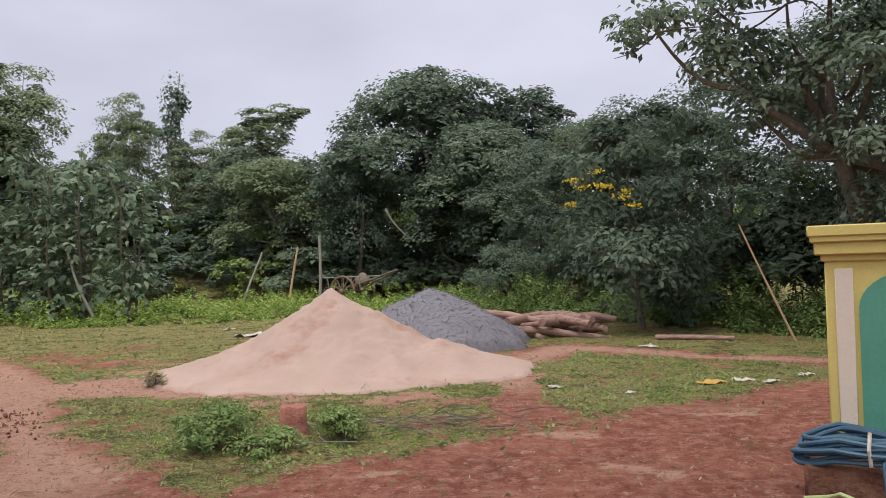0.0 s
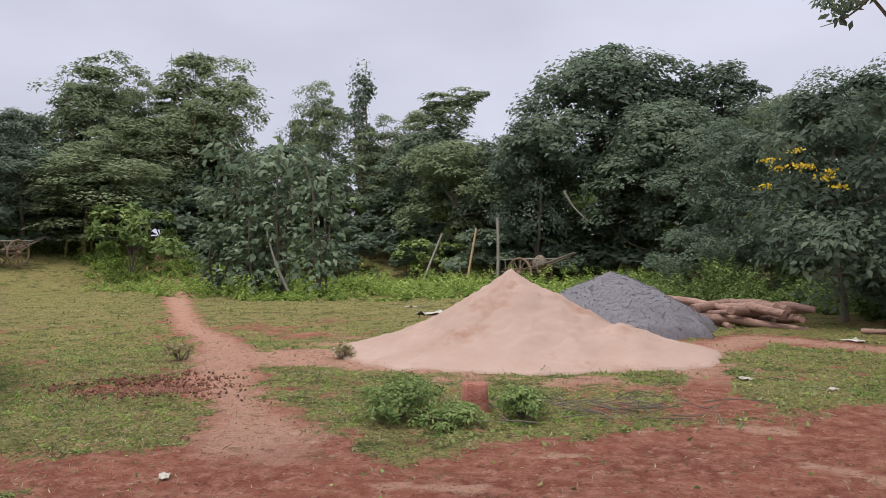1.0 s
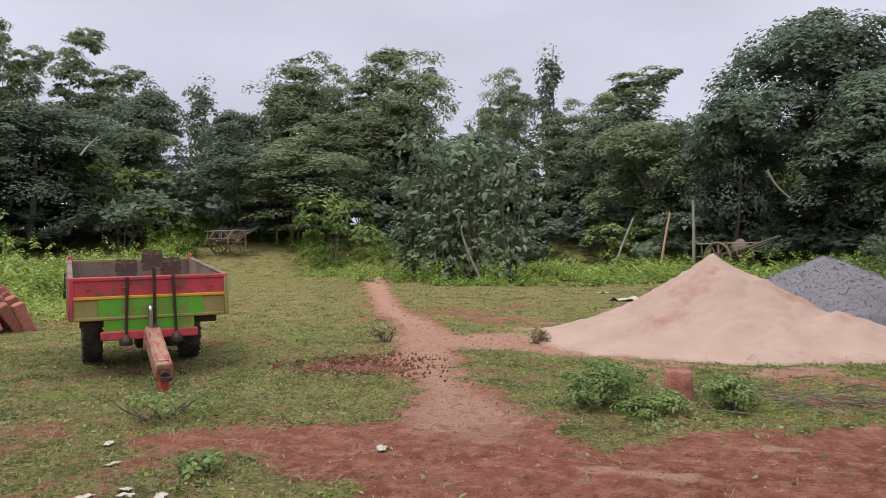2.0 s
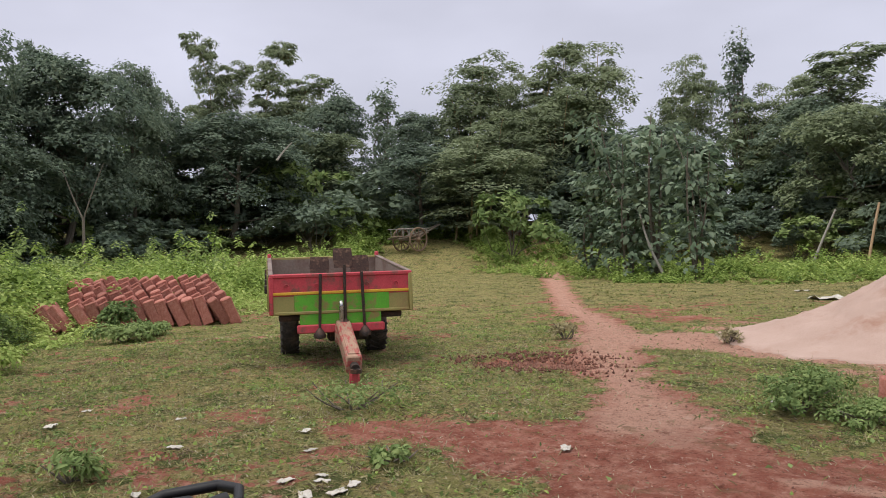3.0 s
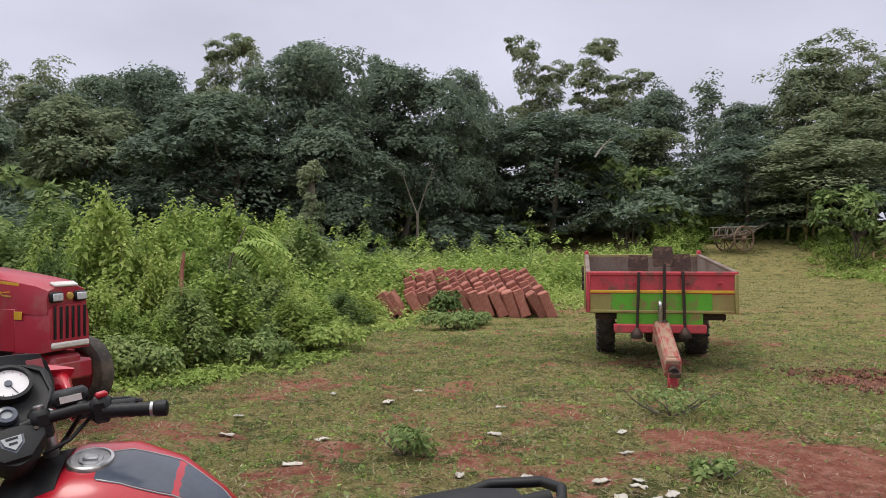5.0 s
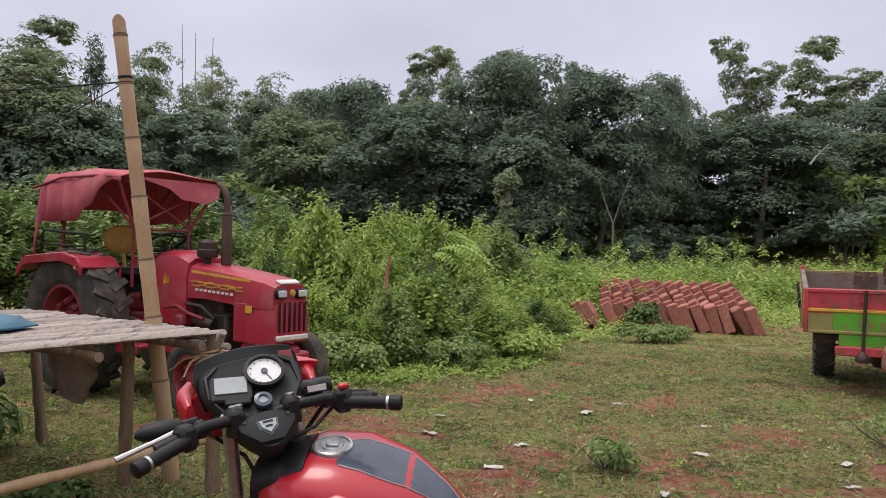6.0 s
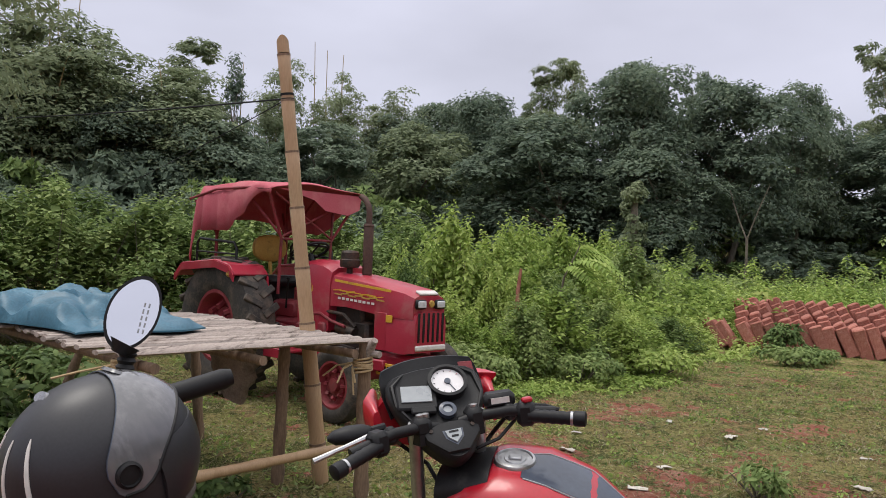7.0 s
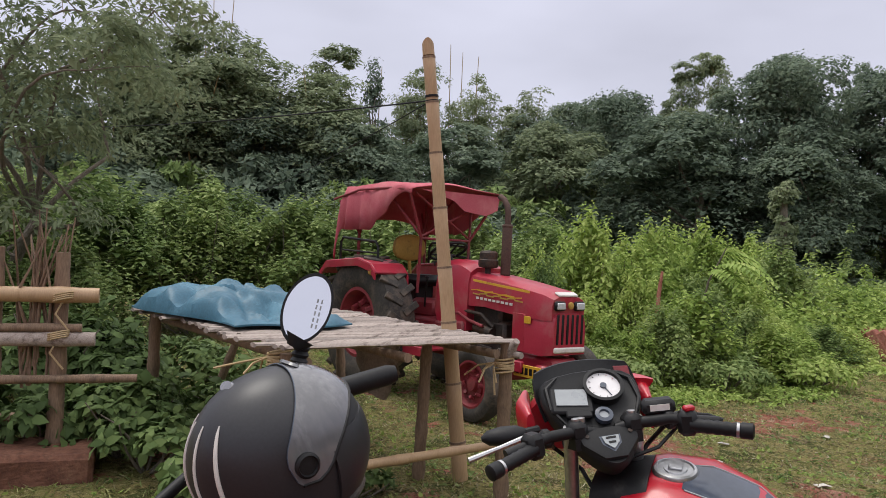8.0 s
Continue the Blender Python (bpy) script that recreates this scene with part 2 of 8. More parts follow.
def part(name, shape, mat, parent, label="", smooth=40, m=None):
    data = shape if isinstance(shape, bpy.types.Mesh) else shape.mesh(name, mat, smooth)
    ob = new(name, data)
    ob.parent = parent
    if m:
        ob.matrix_basis = m
    return tagged(ob, label)


def solo(name, shape, mat, label, category, group="", kind="", m=None, smooth=40):
    ob = new(name, shape if isinstance(shape, bpy.types.Mesh) else shape.mesh(name, mat, smooth))
    if m:
        ob.matrix_world = m
    return tagged(ob, label, category, group, kind)


def array_mesh(name, verts, faces, mat, smooth=False):
    """A mesh from numpy arrays of corners and of equal-sided faces."""
    me = bpy.data.meshes.new(name)
    k = faces.shape[1]
    me.vertices.add(len(verts))
    me.vertices.foreach_set("co", verts.astype(np.float32).ravel())
    me.loops.add(faces.size)
    me.loops.foreach_set("vertex_index", faces.astype(np.int32).ravel())
    me.polygons.add(len(faces))
    me.polygons.foreach_set("loop_start", np.arange(0, faces.size, k, dtype=np.int32))
    me.update(calc_edges=True)
    me.validate()
    if smooth:
        me.polygons.foreach_set("use_smooth", np.ones(len(faces), dtype=bool))
    me.materials.append(mat)
    return me


def unit(a):
    return a / np.maximum(np.linalg.norm(a, axis=-1, keepdims=True), 1e-9)


def facet_arrays(p, d, nrm, length, width):
    """The plainest leaf, for far crowns: one pointed facet."""
    d = unit(d)
    s = unit(np.cross(d, nrm)) * width[:, None] / 2
    mid = p + d * length[:, None] * 0.3
    v = np.stack([mid - s, mid + s, p + d * length[:, None]], 1)
    return v.reshape(-1, 3), np.arange(len(p))[:, None] * 3 + [0, 1, 2]


def leaf_arrays(p, d, nrm, length, width, fold=0.15, fine=False):
    """Folded leaves: base, sides, tip; fine ones have rounder sides."""
    d = unit(d)
    s = unit(np.cross(d, nrm))
    nn = np.cross(s, d)
    length, width = length[:, None], width[:, None]
    if fine:
        q = lambda f, w, b: p + d * length * f + s * width * w + nn * width * b
        v = np.stack([p, q(0.25, 0.4, fold), q(0.6, 0.42, fold * 0.8), q(1.0, 0, -0.25), q(0.6, -0.42, fold * 0.8), q(0.25, -0.4, fold)], 1)
        k = np.arange(len(p))[:, None] * 6
        return v.reshape(-1, 3), np.concatenate([k + [0, 1, 5], k + [1, 2, 5], k + [2, 4, 5], k + [2, 3, 4]], 0)
    v = np.stack([p, p + d * length * 0.45 + s * width / 2 + nn * width * fold, p + d * length - nn * length * 0.12, p + d * length * 0.45 - s * width / 2 + nn * width * fold], 1)
    k = np.arange(len(p))[:, None] * 4
    f = np.concatenate([k + [0, 1, 2], k + [0, 2, 3]], 0)
    return v.reshape(-1, 3), f


def join(arrays):
    vs, fs, k = [], [], 0
    for v, f in arrays:
        vs.append(v)
        fs.append(f + k)
        k += len(v)
    return np.concatenate(vs), np.concatenate(fs)


def crown_arrays(rng, blobs, count, leaf=(0.3, 0.16), tuft=0.27, droop=0.3, per=52, core=0.62, fine=False, far=False):
    """Leaves on many small rounded billows that stand out from a set of ellipsoids."""
    blobs = np.array(blobs, float)
    area = (blobs[:, 3] * blobs[:, 5] + blobs[:, 4] * blobs[:, 5])
    n_t = max(4, count // per)
    b = blobs[rng.choice(len(blobs), n_t, p=area / area.sum())]
    u = unit(rng.normal(size=(n_t, 3)))
    u[:, 2] = np.where(u[:, 2] < -0.35, -u[:, 2], u[:, 2])
    c = b[:, :3] + u * b[:, 3:] * (core + (1.04 - core) * rng.random((n_t, 1)) ** 0.6)
    size = b[:, 3:].mean(1) * tuft * rng.uniform(0.55, 1.5, n_t)
    i = rng.integers(0, n_t, count)
    v = unit(rng.normal(size=(count, 3)))
    flip = (v * (u[i] + [0, 0, 0.7])).sum(1) < -0.15
    v[flip] *= -1
    p = c[i] + v * (size[i] * (0.45 + 0.62 * rng.random(count) ** 0.6))[:, None] * [1.15, 1.15, 0.8]
    nrm = unit(v * 0.75 + u[i] * 0.3 + rng.normal(size=(count, 3)) * 0.32 + [0, 0, 0.55])
    d = unit(np.cross(nrm, rng.normal(size=(count, 3)))) + v * 0.4 + [0, 0, -droop]
    s = rng.uniform(0.6, 1.3, count)
    if far:
        return facet_arrays(p, d, nrm, leaf[0] * s, leaf[1] * s)
    return leaf_arrays(p, d, nrm, leaf[0] * s, leaf[1] * s, fine=fine)


def shoot_arrays(rng, base, tip, per, leaf, bare=0.35):
    """Leafy shoots from base to tip: leaves spiral up the stem, smaller and steeper towards its end."""
    n = len(base)
    i = np.repeat(np.arange(n), per)
    f = np.tile((np.arange(per) + 0.5) / per, n) + rng.normal(size=n * per) * 0.02
    g = bare + (1 - bare) * f
    lean = (tip - base) * [1, 1, 0]
    p = base[i] + (tip - base)[i] * g[:, None] + lean[i] * ((g - 1) * g)[:, None] * 0.7
    a = np.tile(np.arange(per) * 2.4, n) + rng.uniform(0, 6.28, n)[i] + rng.normal(size=n * per) * 0.4
    out = np.stack([np.cos(a), np.sin(a), np.zeros(n * per)], -1)
    d = out + [0, 0, 1] * (0.4 * f ** 3 - 0.3 + rng.normal(size=n * per) * 0.22)[:, None]
    nrm = np.array([0, 0, 1.0]) - out * (0.5 * f)[:, None] + rng.normal(size=(n * per, 3)) * 0.22
    k = (1.12 - 0.62 * f ** 1.5) * rng.uniform(0.7, 1.25, n * per)
    return leaf_arrays(p + out * 0.012, d, nrm, leaf[0] * k, leaf[1] * k, 0.2)

# ---- ground ----


def smooth_step(a, b, x):
    t = np.clip((x - a) / (b - a), 0, 1)
    return t * t * (3 - 2 * t)


def wave(x, y, s, seed=0):
    """A cheap uneven field from -1 to 1."""
    r = np.random.RandomState(seed)
    out = 0
    for k in range(7):
        a, q, h = r.uniform(0, 6.28), r.uniform(0.6, 2.2) / s, r.uniform(0, 6.28)
        out = out + np.sin((x * np.cos(a) + y * np.sin(a)) * q * 6.28 + h)
    return out / 4.2


def line_dist(x, y, pts):
    """Distance from a bent line, and how far along it the nearest place lies."""
    best, width = np.full(x.shape, 1e9), np.zeros(x.shape)
    for (x0, y0, w0), (x1, y1, w1) in zip(pts, pts[1:]):
        dx, dy = x1 - x0, y1 - y0
        t = np.clip(((x - x0) * dx + (y - y0) * dy) / (dx * dx + dy * dy), 0, 1)
        d = np.hypot(x - x0 - t * dx, y - y0 - t * dy)
        w = w0 + (w1 - w0) * t
        near = d - w < best
        best, width = np.where(near, d - w, best), np.where(near, w, width)
    return best


FOOTPATH = [(-36.5, 39.5, 1.6), (-31, 34.5, 1.2), (-25.3, 29.5, 0.5), (-18.3, 22.3, 0.36), (-14.3, 18.1, 0.28), (-11.15, 14.9, 0.28), (-9.3, 13.3, 0.3), (-7.6, 11.8, 0.42), (-6.8, 10.7, 0.44), (-5.8, 9.5, 0.36), (-4.75, 8.4, 0.26), (-4.1, 7.8, 0.28), (-3.4, 7.0, 0.5), (-2.4, 6.0, 0.8), (-1.2, 4.4, 1.1)]
SIDEPATH = [(-7.2, 11.3, 0.5), (-5.2, 11.6, 0.9), (-3.6, 11.9, 1.1)]
BACKPATH = [(-0.8, 13.6, 0.4), (-0.1, 16.4, 0.5), (3.7, 14.2, 0.35), (8, 12.5, 0.4)]
LINKPATH = [(-0.6, 12.9, 0.25), (-0.3, 11.2, 0.22), (-0.1, 9.6, 0.35)]
STRIP = [(-5.4, 5.1, 0.1), (-4.6, 5.5, 0.3), (-3.5, 5.9, 0.75)]
SPOTS = [[(-5.9, 3.35, 0.2), (-4.9, 3.6, 0.24)], [(-7.6, 4.4, 0.2), (-7.2, 4.1, 0.2)], [(-8.4, 2.9, 0.2), (-7.7, 2.4, 0.3)], [(-4.4, 2.2, 0.25), (-5.4, 2.6, 0.2)], [(-6.2, 1.5, 0.3), (-7.0, 0.9, 0.2)], [(-6.3, 4.7, 0.1), (-5.8, 4.6, 0.16)], [(-11.2, 4.9, 0.14), (-10.6, 5.1, 0.16)], [(-9.2, 9.6, 0.2), (-10, 9, 0.2)]]
HOLLOW = [(-6.6, 8.6, 0.36), (-5.9, 8.85, 0.4)]
DRIED = [[(1.1, 9.85, 0.03), (2.0, 9.9, 0.1)], [(-0.05, 8.9, 0.02), (0.42, 8.85, 0.08)], [(-1.31, 7.25, 0.02), (-1.0, 7.5, 0.04)], [(0.58, 7.9, 0.04), (1.05, 7.65, 0.1)], [(-1.9, 6.3, 0.02), (-1.3, 6.5, 0.06)]]


def dirt_at(x, y):
    """How bare and red the ground is, 0 to 1."""
    # the road: everything on the near, right-hand side of a slanting line
    side = (y - 7.0) - 0.98 * (x + 2.1)
    side = side + 0.35 * wave(x, y, 3.0, 3) + 0.12 * wave(x, y, 0.7, 4)
    road = 1 - smooth_step(-0.5, 0.6, side)
    west = smooth_step(-3.1, -1.6, x + 0.25 * (y - 5) + 0.35 * wave(x, y, 2.2, 5))
    road = road * west
    road = np.where(y < 1.0, road * smooth_step(-3.0, 0.0, x), road)
    path = 0
    for line, bare in ((FOOTPATH, 1), (SIDEPATH, 1), (BACKPATH, 1), (LINKPATH, 1), (STRIP, 0.8), *((s, 0.55) for s in SPOTS)):
        d = line_dist(x, y, line) + 0.18 * wave(x, y, 1.3, 6) + 0.06 * wave(x, y, 0.4, 7)
        path = np.maximum(path, bare * (1 - smooth_step(-0.2, 0.35 if bare > 0.7 else 0.6, d)))
    hollow = 1 - smooth_step(-0.05, 0.3, line_dist(x, y, HOLLOW) + 0.1 * wave(x, y, 0.8, 8))
    worn = smooth_step(0.05, 1.0, 0.8 * wave(x, y, 2.6, 9) + 0.8 * wave(x, y, 0.8, 10) + 0.5 * wave(x, y, 0.35, 12)) * 0.58
    worn = worn * (1 - smooth_step(18, 26, np.hypot(x, y - 1.7)))
    strip = smooth_step(0.0, 0.8, 1.2 - np.abs((x + 8.5) * 0.52 + (y - 14.6) * 0.86)) * smooth_step(-13, -9, x) * (0.45 + 0.35 * wave(x, y, 1.6, 11))
    return np.clip(np.maximum.reduce([road, path, hollow, worn, strip]), 0, 1)


def dust_at(x, y):
    """Pale trodden dust along the footpaths and blown from the sand."""
    path = 0
    for line, w in ((FOOTPATH[:13], 0.55), (SIDEPATH, 1.2), (BACKPATH, 0.3)):
        path = np.maximum(path, 1 - smooth_step(-0.5, w, line_dist(x, y, line)))
    sand = 1 - smooth_step(2.6, 4.4, np.hypot((x + 3.4) * 0.9, (y - 13.0) * 1.1))
    dried = 0
    for line in DRIED:
        dried = np.maximum(dried, 1 - smooth_step(-0.06, 0.1, line_dist(x, y, line) + 0.08 * wave(x, y, 0.5, 13)))
    return np.maximum(np.maximum(path * 1.1, sand * 0.8), dried * 1.3)


def ground_z(x, y):
    d = np.hypot(x, y - 1.7)
    z = 0.025 * wave(x, y, 4.0, 20) + 0.012 * wave(x, y, 1.1, 21)
    z = z - 0.10 * (1 - smooth_step(-0.1, 0.25, line_dist(x, y, HOLLOW)))
    z = z + 0.2 * np.clip(d - 38, 0, 14) - 0.1 * np.clip(d - 53, 0, 13)
    return z


def ground_axis(lo, hi, step, lo2, hi2, step2):
    """Fine steps where the walk passes, wider ones to the wood, then ever wider to the horizon."""
    mid = np.arange(lo, hi + step / 2, step)
    left, right = np.arange(lo2, lo - step2 / 2, step2), np.arange(hi + step2, hi2, step2)
    out = np.cumsum(step2 * 1.3 ** np.arange(1, 40))
    out = out[out < 1800]
    return np.concatenate([left[0] - out[::-1] if len(left) else lo - out[::-1], left, mid, right, (right[-1] if len(right) else hi) + out])


gx, gy = ground_axis(-12, 4, 0.1, -38, 5, 0.25), ground_axis(-2, 15, 0.1, -3, 41, 0.25)
GX, GY = np.meshgrid(gx, gy)
DIRT = dirt_at(GX, GY)
rough = np.random.RandomState(5).normal(size=GX.shape)
GZ = ground_z(GX, GY) + 0.006 * rough * (np.hypot(GX, GY) < 30)
nv, nu = GX.shape
idx = np.arange(nv * nu).reshape(nv, nu)
quads = np.stack([idx[:-1, :-1], idx[:-1, 1:], idx[1:, 1:], idx[1:, :-1]], -1).reshape(-1, 4)

GROUND = bpy.data.materials.new("grass_and_red_earth")
GROUND.use_nodes = True
gn, gl = GROUND.node_tree.nodes, GROUND.node_tree.links


def g_noise(scale, detail=6.0, roughness=0.6):
    t = gn.new("ShaderNodeTexNoise")
    t.inputs["Scale"].default_value, t.inputs["Detail"].default_value, t.inputs["Roughness"].default_value = scale, detail, roughness
    gl.new(g_tc.outputs["Object"], t.inputs["Vector"])
    return t.outputs[0]


def g_range(v, a, b, c=0.0, d=1.0):
    t = gn.new("ShaderNodeMapRange")
    t.inputs["From Min"].default_value, t.inputs["From Max"].default_value, t.inputs["To Min"].default_value, t.inputs["To Max"].default_value = a, b, c, d
    gl.new(v, t.inputs["Value"])
    return t.outputs[0]


def g_mix(f, a, b):
    t = gn.new("ShaderNodeMix")
    t.data_type = "RGBA"
    if isinstance(f, float):
        t.inputs[0].default_value = f
    else:
        gl.new(f, t.inputs[0])
    for k, v in ((6, a), (7, b)):
        if isinstance(v, tuple):
            t.inputs[k].default_value = v
        else:
            gl.new(v, t.inputs[k])
    return t.outputs[2]


def g_math(op, a, b):
    t = gn.new("ShaderNodeMath")
    t.operation = op
    for k, v in ((0, a), (1, b)):
        if isinstance(v, float):
            t.inputs[k].default_value = v
        else:
            gl.new(v, t.inputs[k])
    return t.outputs[0]


g_tc = gn.new("ShaderNodeTexCoord")
g_du = gn.new("ShaderNodeAttribute")
g_du.attribute_name = "dust"
g_at = gn.new("ShaderNodeAttribute")
g_at.attribute_name = "bare"
grain = g_noise(34, 8, 0.75)
coarse = g_noise(1.1, 7, 0.65)
mid = g_noise(7, 7, 0.7)
fleck = g_noise(75, 5, 0.8)
clump = g_noise(2.6, 9, 0.72)
tread = g_noise(9, 9, 0.8)
speck = g_noise(48, 6, 0.8)
red = g_mix(g_range(coarse, 0.35, 0.65), rgb("8d5343"), rgb("b06e5b"))
red = g_mix(g_range(mid, 0.45, 0.66), red, rgb("c48e7a"))
dusty = g_math("ADD", g_du.outputs["Fac"], g_math("MULTIPLY", g_math("SUBTRACT", g_noise(3.1, 8, 0.75), 0.5), 1.3))
red = g_mix(g_range(dusty, 0.3, 0.85, 0.0, 0.8), red, rgb("d3a892"))
red = g_mix(g_range(grain, 0.36, 0.48, 0.6, 0.0), red, rgb("653b2d"))
red = g_mix(g_range(g_noise(0.55, 8, 0.7), 0.57, 0.66, 0.0, 0.6), red, rgb("bd9783"))
red = g_mix(g_range(tread, 0.56, 0.6, 0.0, 0.7), red, rgb("6d4232"))
red = g_mix(g_range(speck, 0.6, 0.65, 0.0, 0.75), red, rgb("cbb3a3"))
red = g_mix(g_range(g_noise(6, 9, 0.8), 0.58, 0.62, 0.0, 0.6), red, rgb("d6b3a0"))
red = g_mix(g_range(clump, 0.58, 0.64, 0.0, 0.55), red, rgb("7d6648"))
turf = g_mix(g_range(coarse, 0.36, 0.64), rgb("777a42"), rgb("9f975f"))
turf = g_mix(g_range(mid, 0.46, 0.66), turf, rgb("a59464"))
turf = g_mix(g_range(clump, 0.53, 0.6, 0.0, 0.7), turf, rgb("a0855f"))
turf = g_mix(g_range(g_noise(1.3, 9, 0.7), 0.6, 0.66, 0.0, 0.6), turf, rgb("a58066"))
turf = g_mix(g_range(g_noise(1.7, 9, 0.75), 0.53, 0.57, 0.0, 0.85), turf, rgb("475527"))
turf = g_mix(g_range(tread, 0.53, 0.57, 0.0, 0.75), turf, rgb("4a4728"))
turf = g_mix(g_range(g_noise(16, 8, 0.8), 0.54, 0.6, 0.0, 0.75), turf, rgb("c4b684"))
turf = g_mix(g_range(grain, 0.38, 0.48, 0.85, 0.0), turf, rgb("3a3f22"))
turf = g_mix(g_range(fleck, 0.58, 0.64, 0.0, 0.8), turf, rgb("d0c195"))
edge = g_math("ADD", g_at.outputs["Fac"], g_math("MULTIPLY", g_math("SUBTRACT", g_noise(3.6, 10, 0.78), 0.5), 2.6))
g_base = g_mix(g_range(edge, 0.42, 0.56), turf, red)
g_b = gn["Principled BSDF"]
gl.new(g_base, g_b.inputs["Base Color"])
g_b.inputs["Roughness"].default_value = 0.95
g_b.inputs["Specular IOR Level"].default_value = 0.15
g_bump = gn.new("ShaderNodeBump")
g_bump.inputs["Strength"].default_value, g_bump.inputs["Distance"].default_value = 1.0, 0.06
gl.new(g_math("ADD", g_math("ADD", grain, tread), mid), g_bump.inputs["Height"])
gl.new(g_bump.outputs[0], g_b.inputs["Normal"])

g_me = array_mesh("ground", np.stack([GX, GY, GZ], -1).reshape(-1, 3), quads, GROUND, True)
g_attr = g_me.attributes.new("bare", "FLOAT", "POINT")
g_attr.data.foreach_set("value", DIRT.astype(np.float32).ravel())
g_dust = g_me.attributes.new("dust", "FLOAT", "POINT")
g_dust.data.foreach_set("value", dust_at(GX, GY).astype(np.float32).ravel())
tagged(new("ground", g_me), "worn grass and bare red earth with footpaths", "ground", kind="structure")


def heap(name, mat, cx, cy, ax, ay, turn, height, spread, label, seed, peak=1.0, lump=0.1, step=0.055, lobes=()):
    """A loose conical heap: steep flanks that flatten towards an uneven toe."""
    n = int(2.6 * max(ax, ay) / step)
    u = np.linspace(-1.3, 1.3, n)
    U, V = np.meshgrid(u, u)
    X, Y = U * ax, V * ay
    c, s = math.cos(radians(turn)), math.sin(radians(turn))
    WX, WY = cx + X * c - Y * s, cy + X * s + Y * c
    toe = 1 + 0.09 * wave(np.arctan2(V, U) * 2, U * 0, 2.2, seed) + 0.05 * wave(WX, WY, 1.0, seed + 1)
    r = np.hypot(U, V) / toe
    z = height * (np.clip(1 - r, 0, 1) ** spread * peak + (1 - peak) * np.clip(1 - r, 0, 1))
    for lx, ly, lr, lh in lobes:
        q = np.hypot(WX - lx, WY - ly) / lr
        z = np.maximum(z, lh * np.clip(1 - q * (1 + 0.07 * wave(WX, WY, 0.9, seed + 5)), 0, 1) ** 1.15) + 0.12 * np.minimum(z, lh * np.clip(1 - q, 0, 1))
    body = np.clip(z / (0.3 * height), 0, 1)
    z = z + lump * body * (0.25 * wave(WX, WY, 0.9, seed + 2) + 0.3 * wave(WX, WY, 0.37, seed + 3) + 0.25 * wave(WX, WY, 0.16, seed + 4)) * 0.6 + 0.006 * body * np.random.RandomState(seed).normal(size=WX.shape)
    keep = z > 0.004
    P = np.stack([WX, WY, np.where(keep, z + ground_z(WX, WY) + 0.015, ground_z(WX, WY) - 0.05)], -1).reshape(-1, 3)
    k = np.arange(n * n).reshape(n, n)
    q = np.stack([k[:-1, :-1], k[:-1, 1:], k[1:, 1:], k[1:, :-1]], -1).reshape(-1, 4)
    q = q[keep.ravel()[q].any(1)]
    used, inv = np.unique(q, return_inverse=True)
    me = array_mesh(name, P[used], inv.reshape(-1, 4), mat, True)
    return me, P[used], (WX, WY, z)


sand_me, _, _ = heap("sand_heap", SAND, -3.42, 13.3, 2.9, 2.4, 8, 1.2, 1.75, "", 31, lobes=((-1.75, 13.3, 1.45, 0.4), (-4.75, 12.7, 1.35, 0.34), (-3.1, 12.9, 1.5, 0.62)))
tagged(new("sand_heap", sand_me), "cream heap of fine builder's sand on earth", "sand heap")
grav_me, grav_p, _ = heap("gravel_heap", STONE_CHIP, -2.64, 16.7, 1.95, 1.9, -15, 1.12, 0.66, "", 41, lump=0.04, step=0.05)
gravel = tagged(new("gravel_heap", grav_me), "grey heap of crushed stone chippings", "gravel heap", kind="stuff")
rng = np.random.default_rng(7)
gp = grav_p[grav_p[:, 2] > 0.02]
gp = gp[rng.integers(0, len(gp), 7000)] + rng.normal(size=(7000, 3)) * [0.03, 0.03, 0.006]
ch_dirs = np.array([(1, 0, 0), (-1, 0, 0), (0, 1, 0), (0, -1, 0), (0, 0, 1), (0, 0, -1)], float)
ch_faces = np.array([(0, 2, 4), (2, 1, 4), (1, 3, 4), (3, 0, 4), (2, 0, 5), (1, 2, 5), (3, 1, 5), (0, 3, 5)])


def chips(p, size, rng):
    """Angular little stones at places p."""
    v = p[:, None] + ch_dirs[None] * rng.uniform(0.5, 1.2, (len(p), 6, 1)) * size[:, None, None] + rng.normal(size=(len(p), 6, 3)) * size[:, None, None] * 0.25
    return v.reshape(-1, 3), (np.arange(len(p))[:, None, None] * 6 + ch_faces).reshape(-1, 3)


part("chippings", array_mesh("chippings", *chips(gp, rng.uniform(0.008, 0.016, len(gp)), rng), STONE_CHIP), None, gravel)

# ---- trees ----


def limb(rng, base, tip, r0, r1, bend=0.12, n=7):
    base, tip = np.array(base, float), np.array(tip, float)
    t = np.linspace(0, 1, n)[:, None]
    w = rng.normal(size=3) * np.linalg.norm(tip - base) * bend
    p = base + (tip - base) * t + w * np.sin(t * math.pi)
    return [tuple(q) for q in p], list(np.linspace(r0, r1, n))


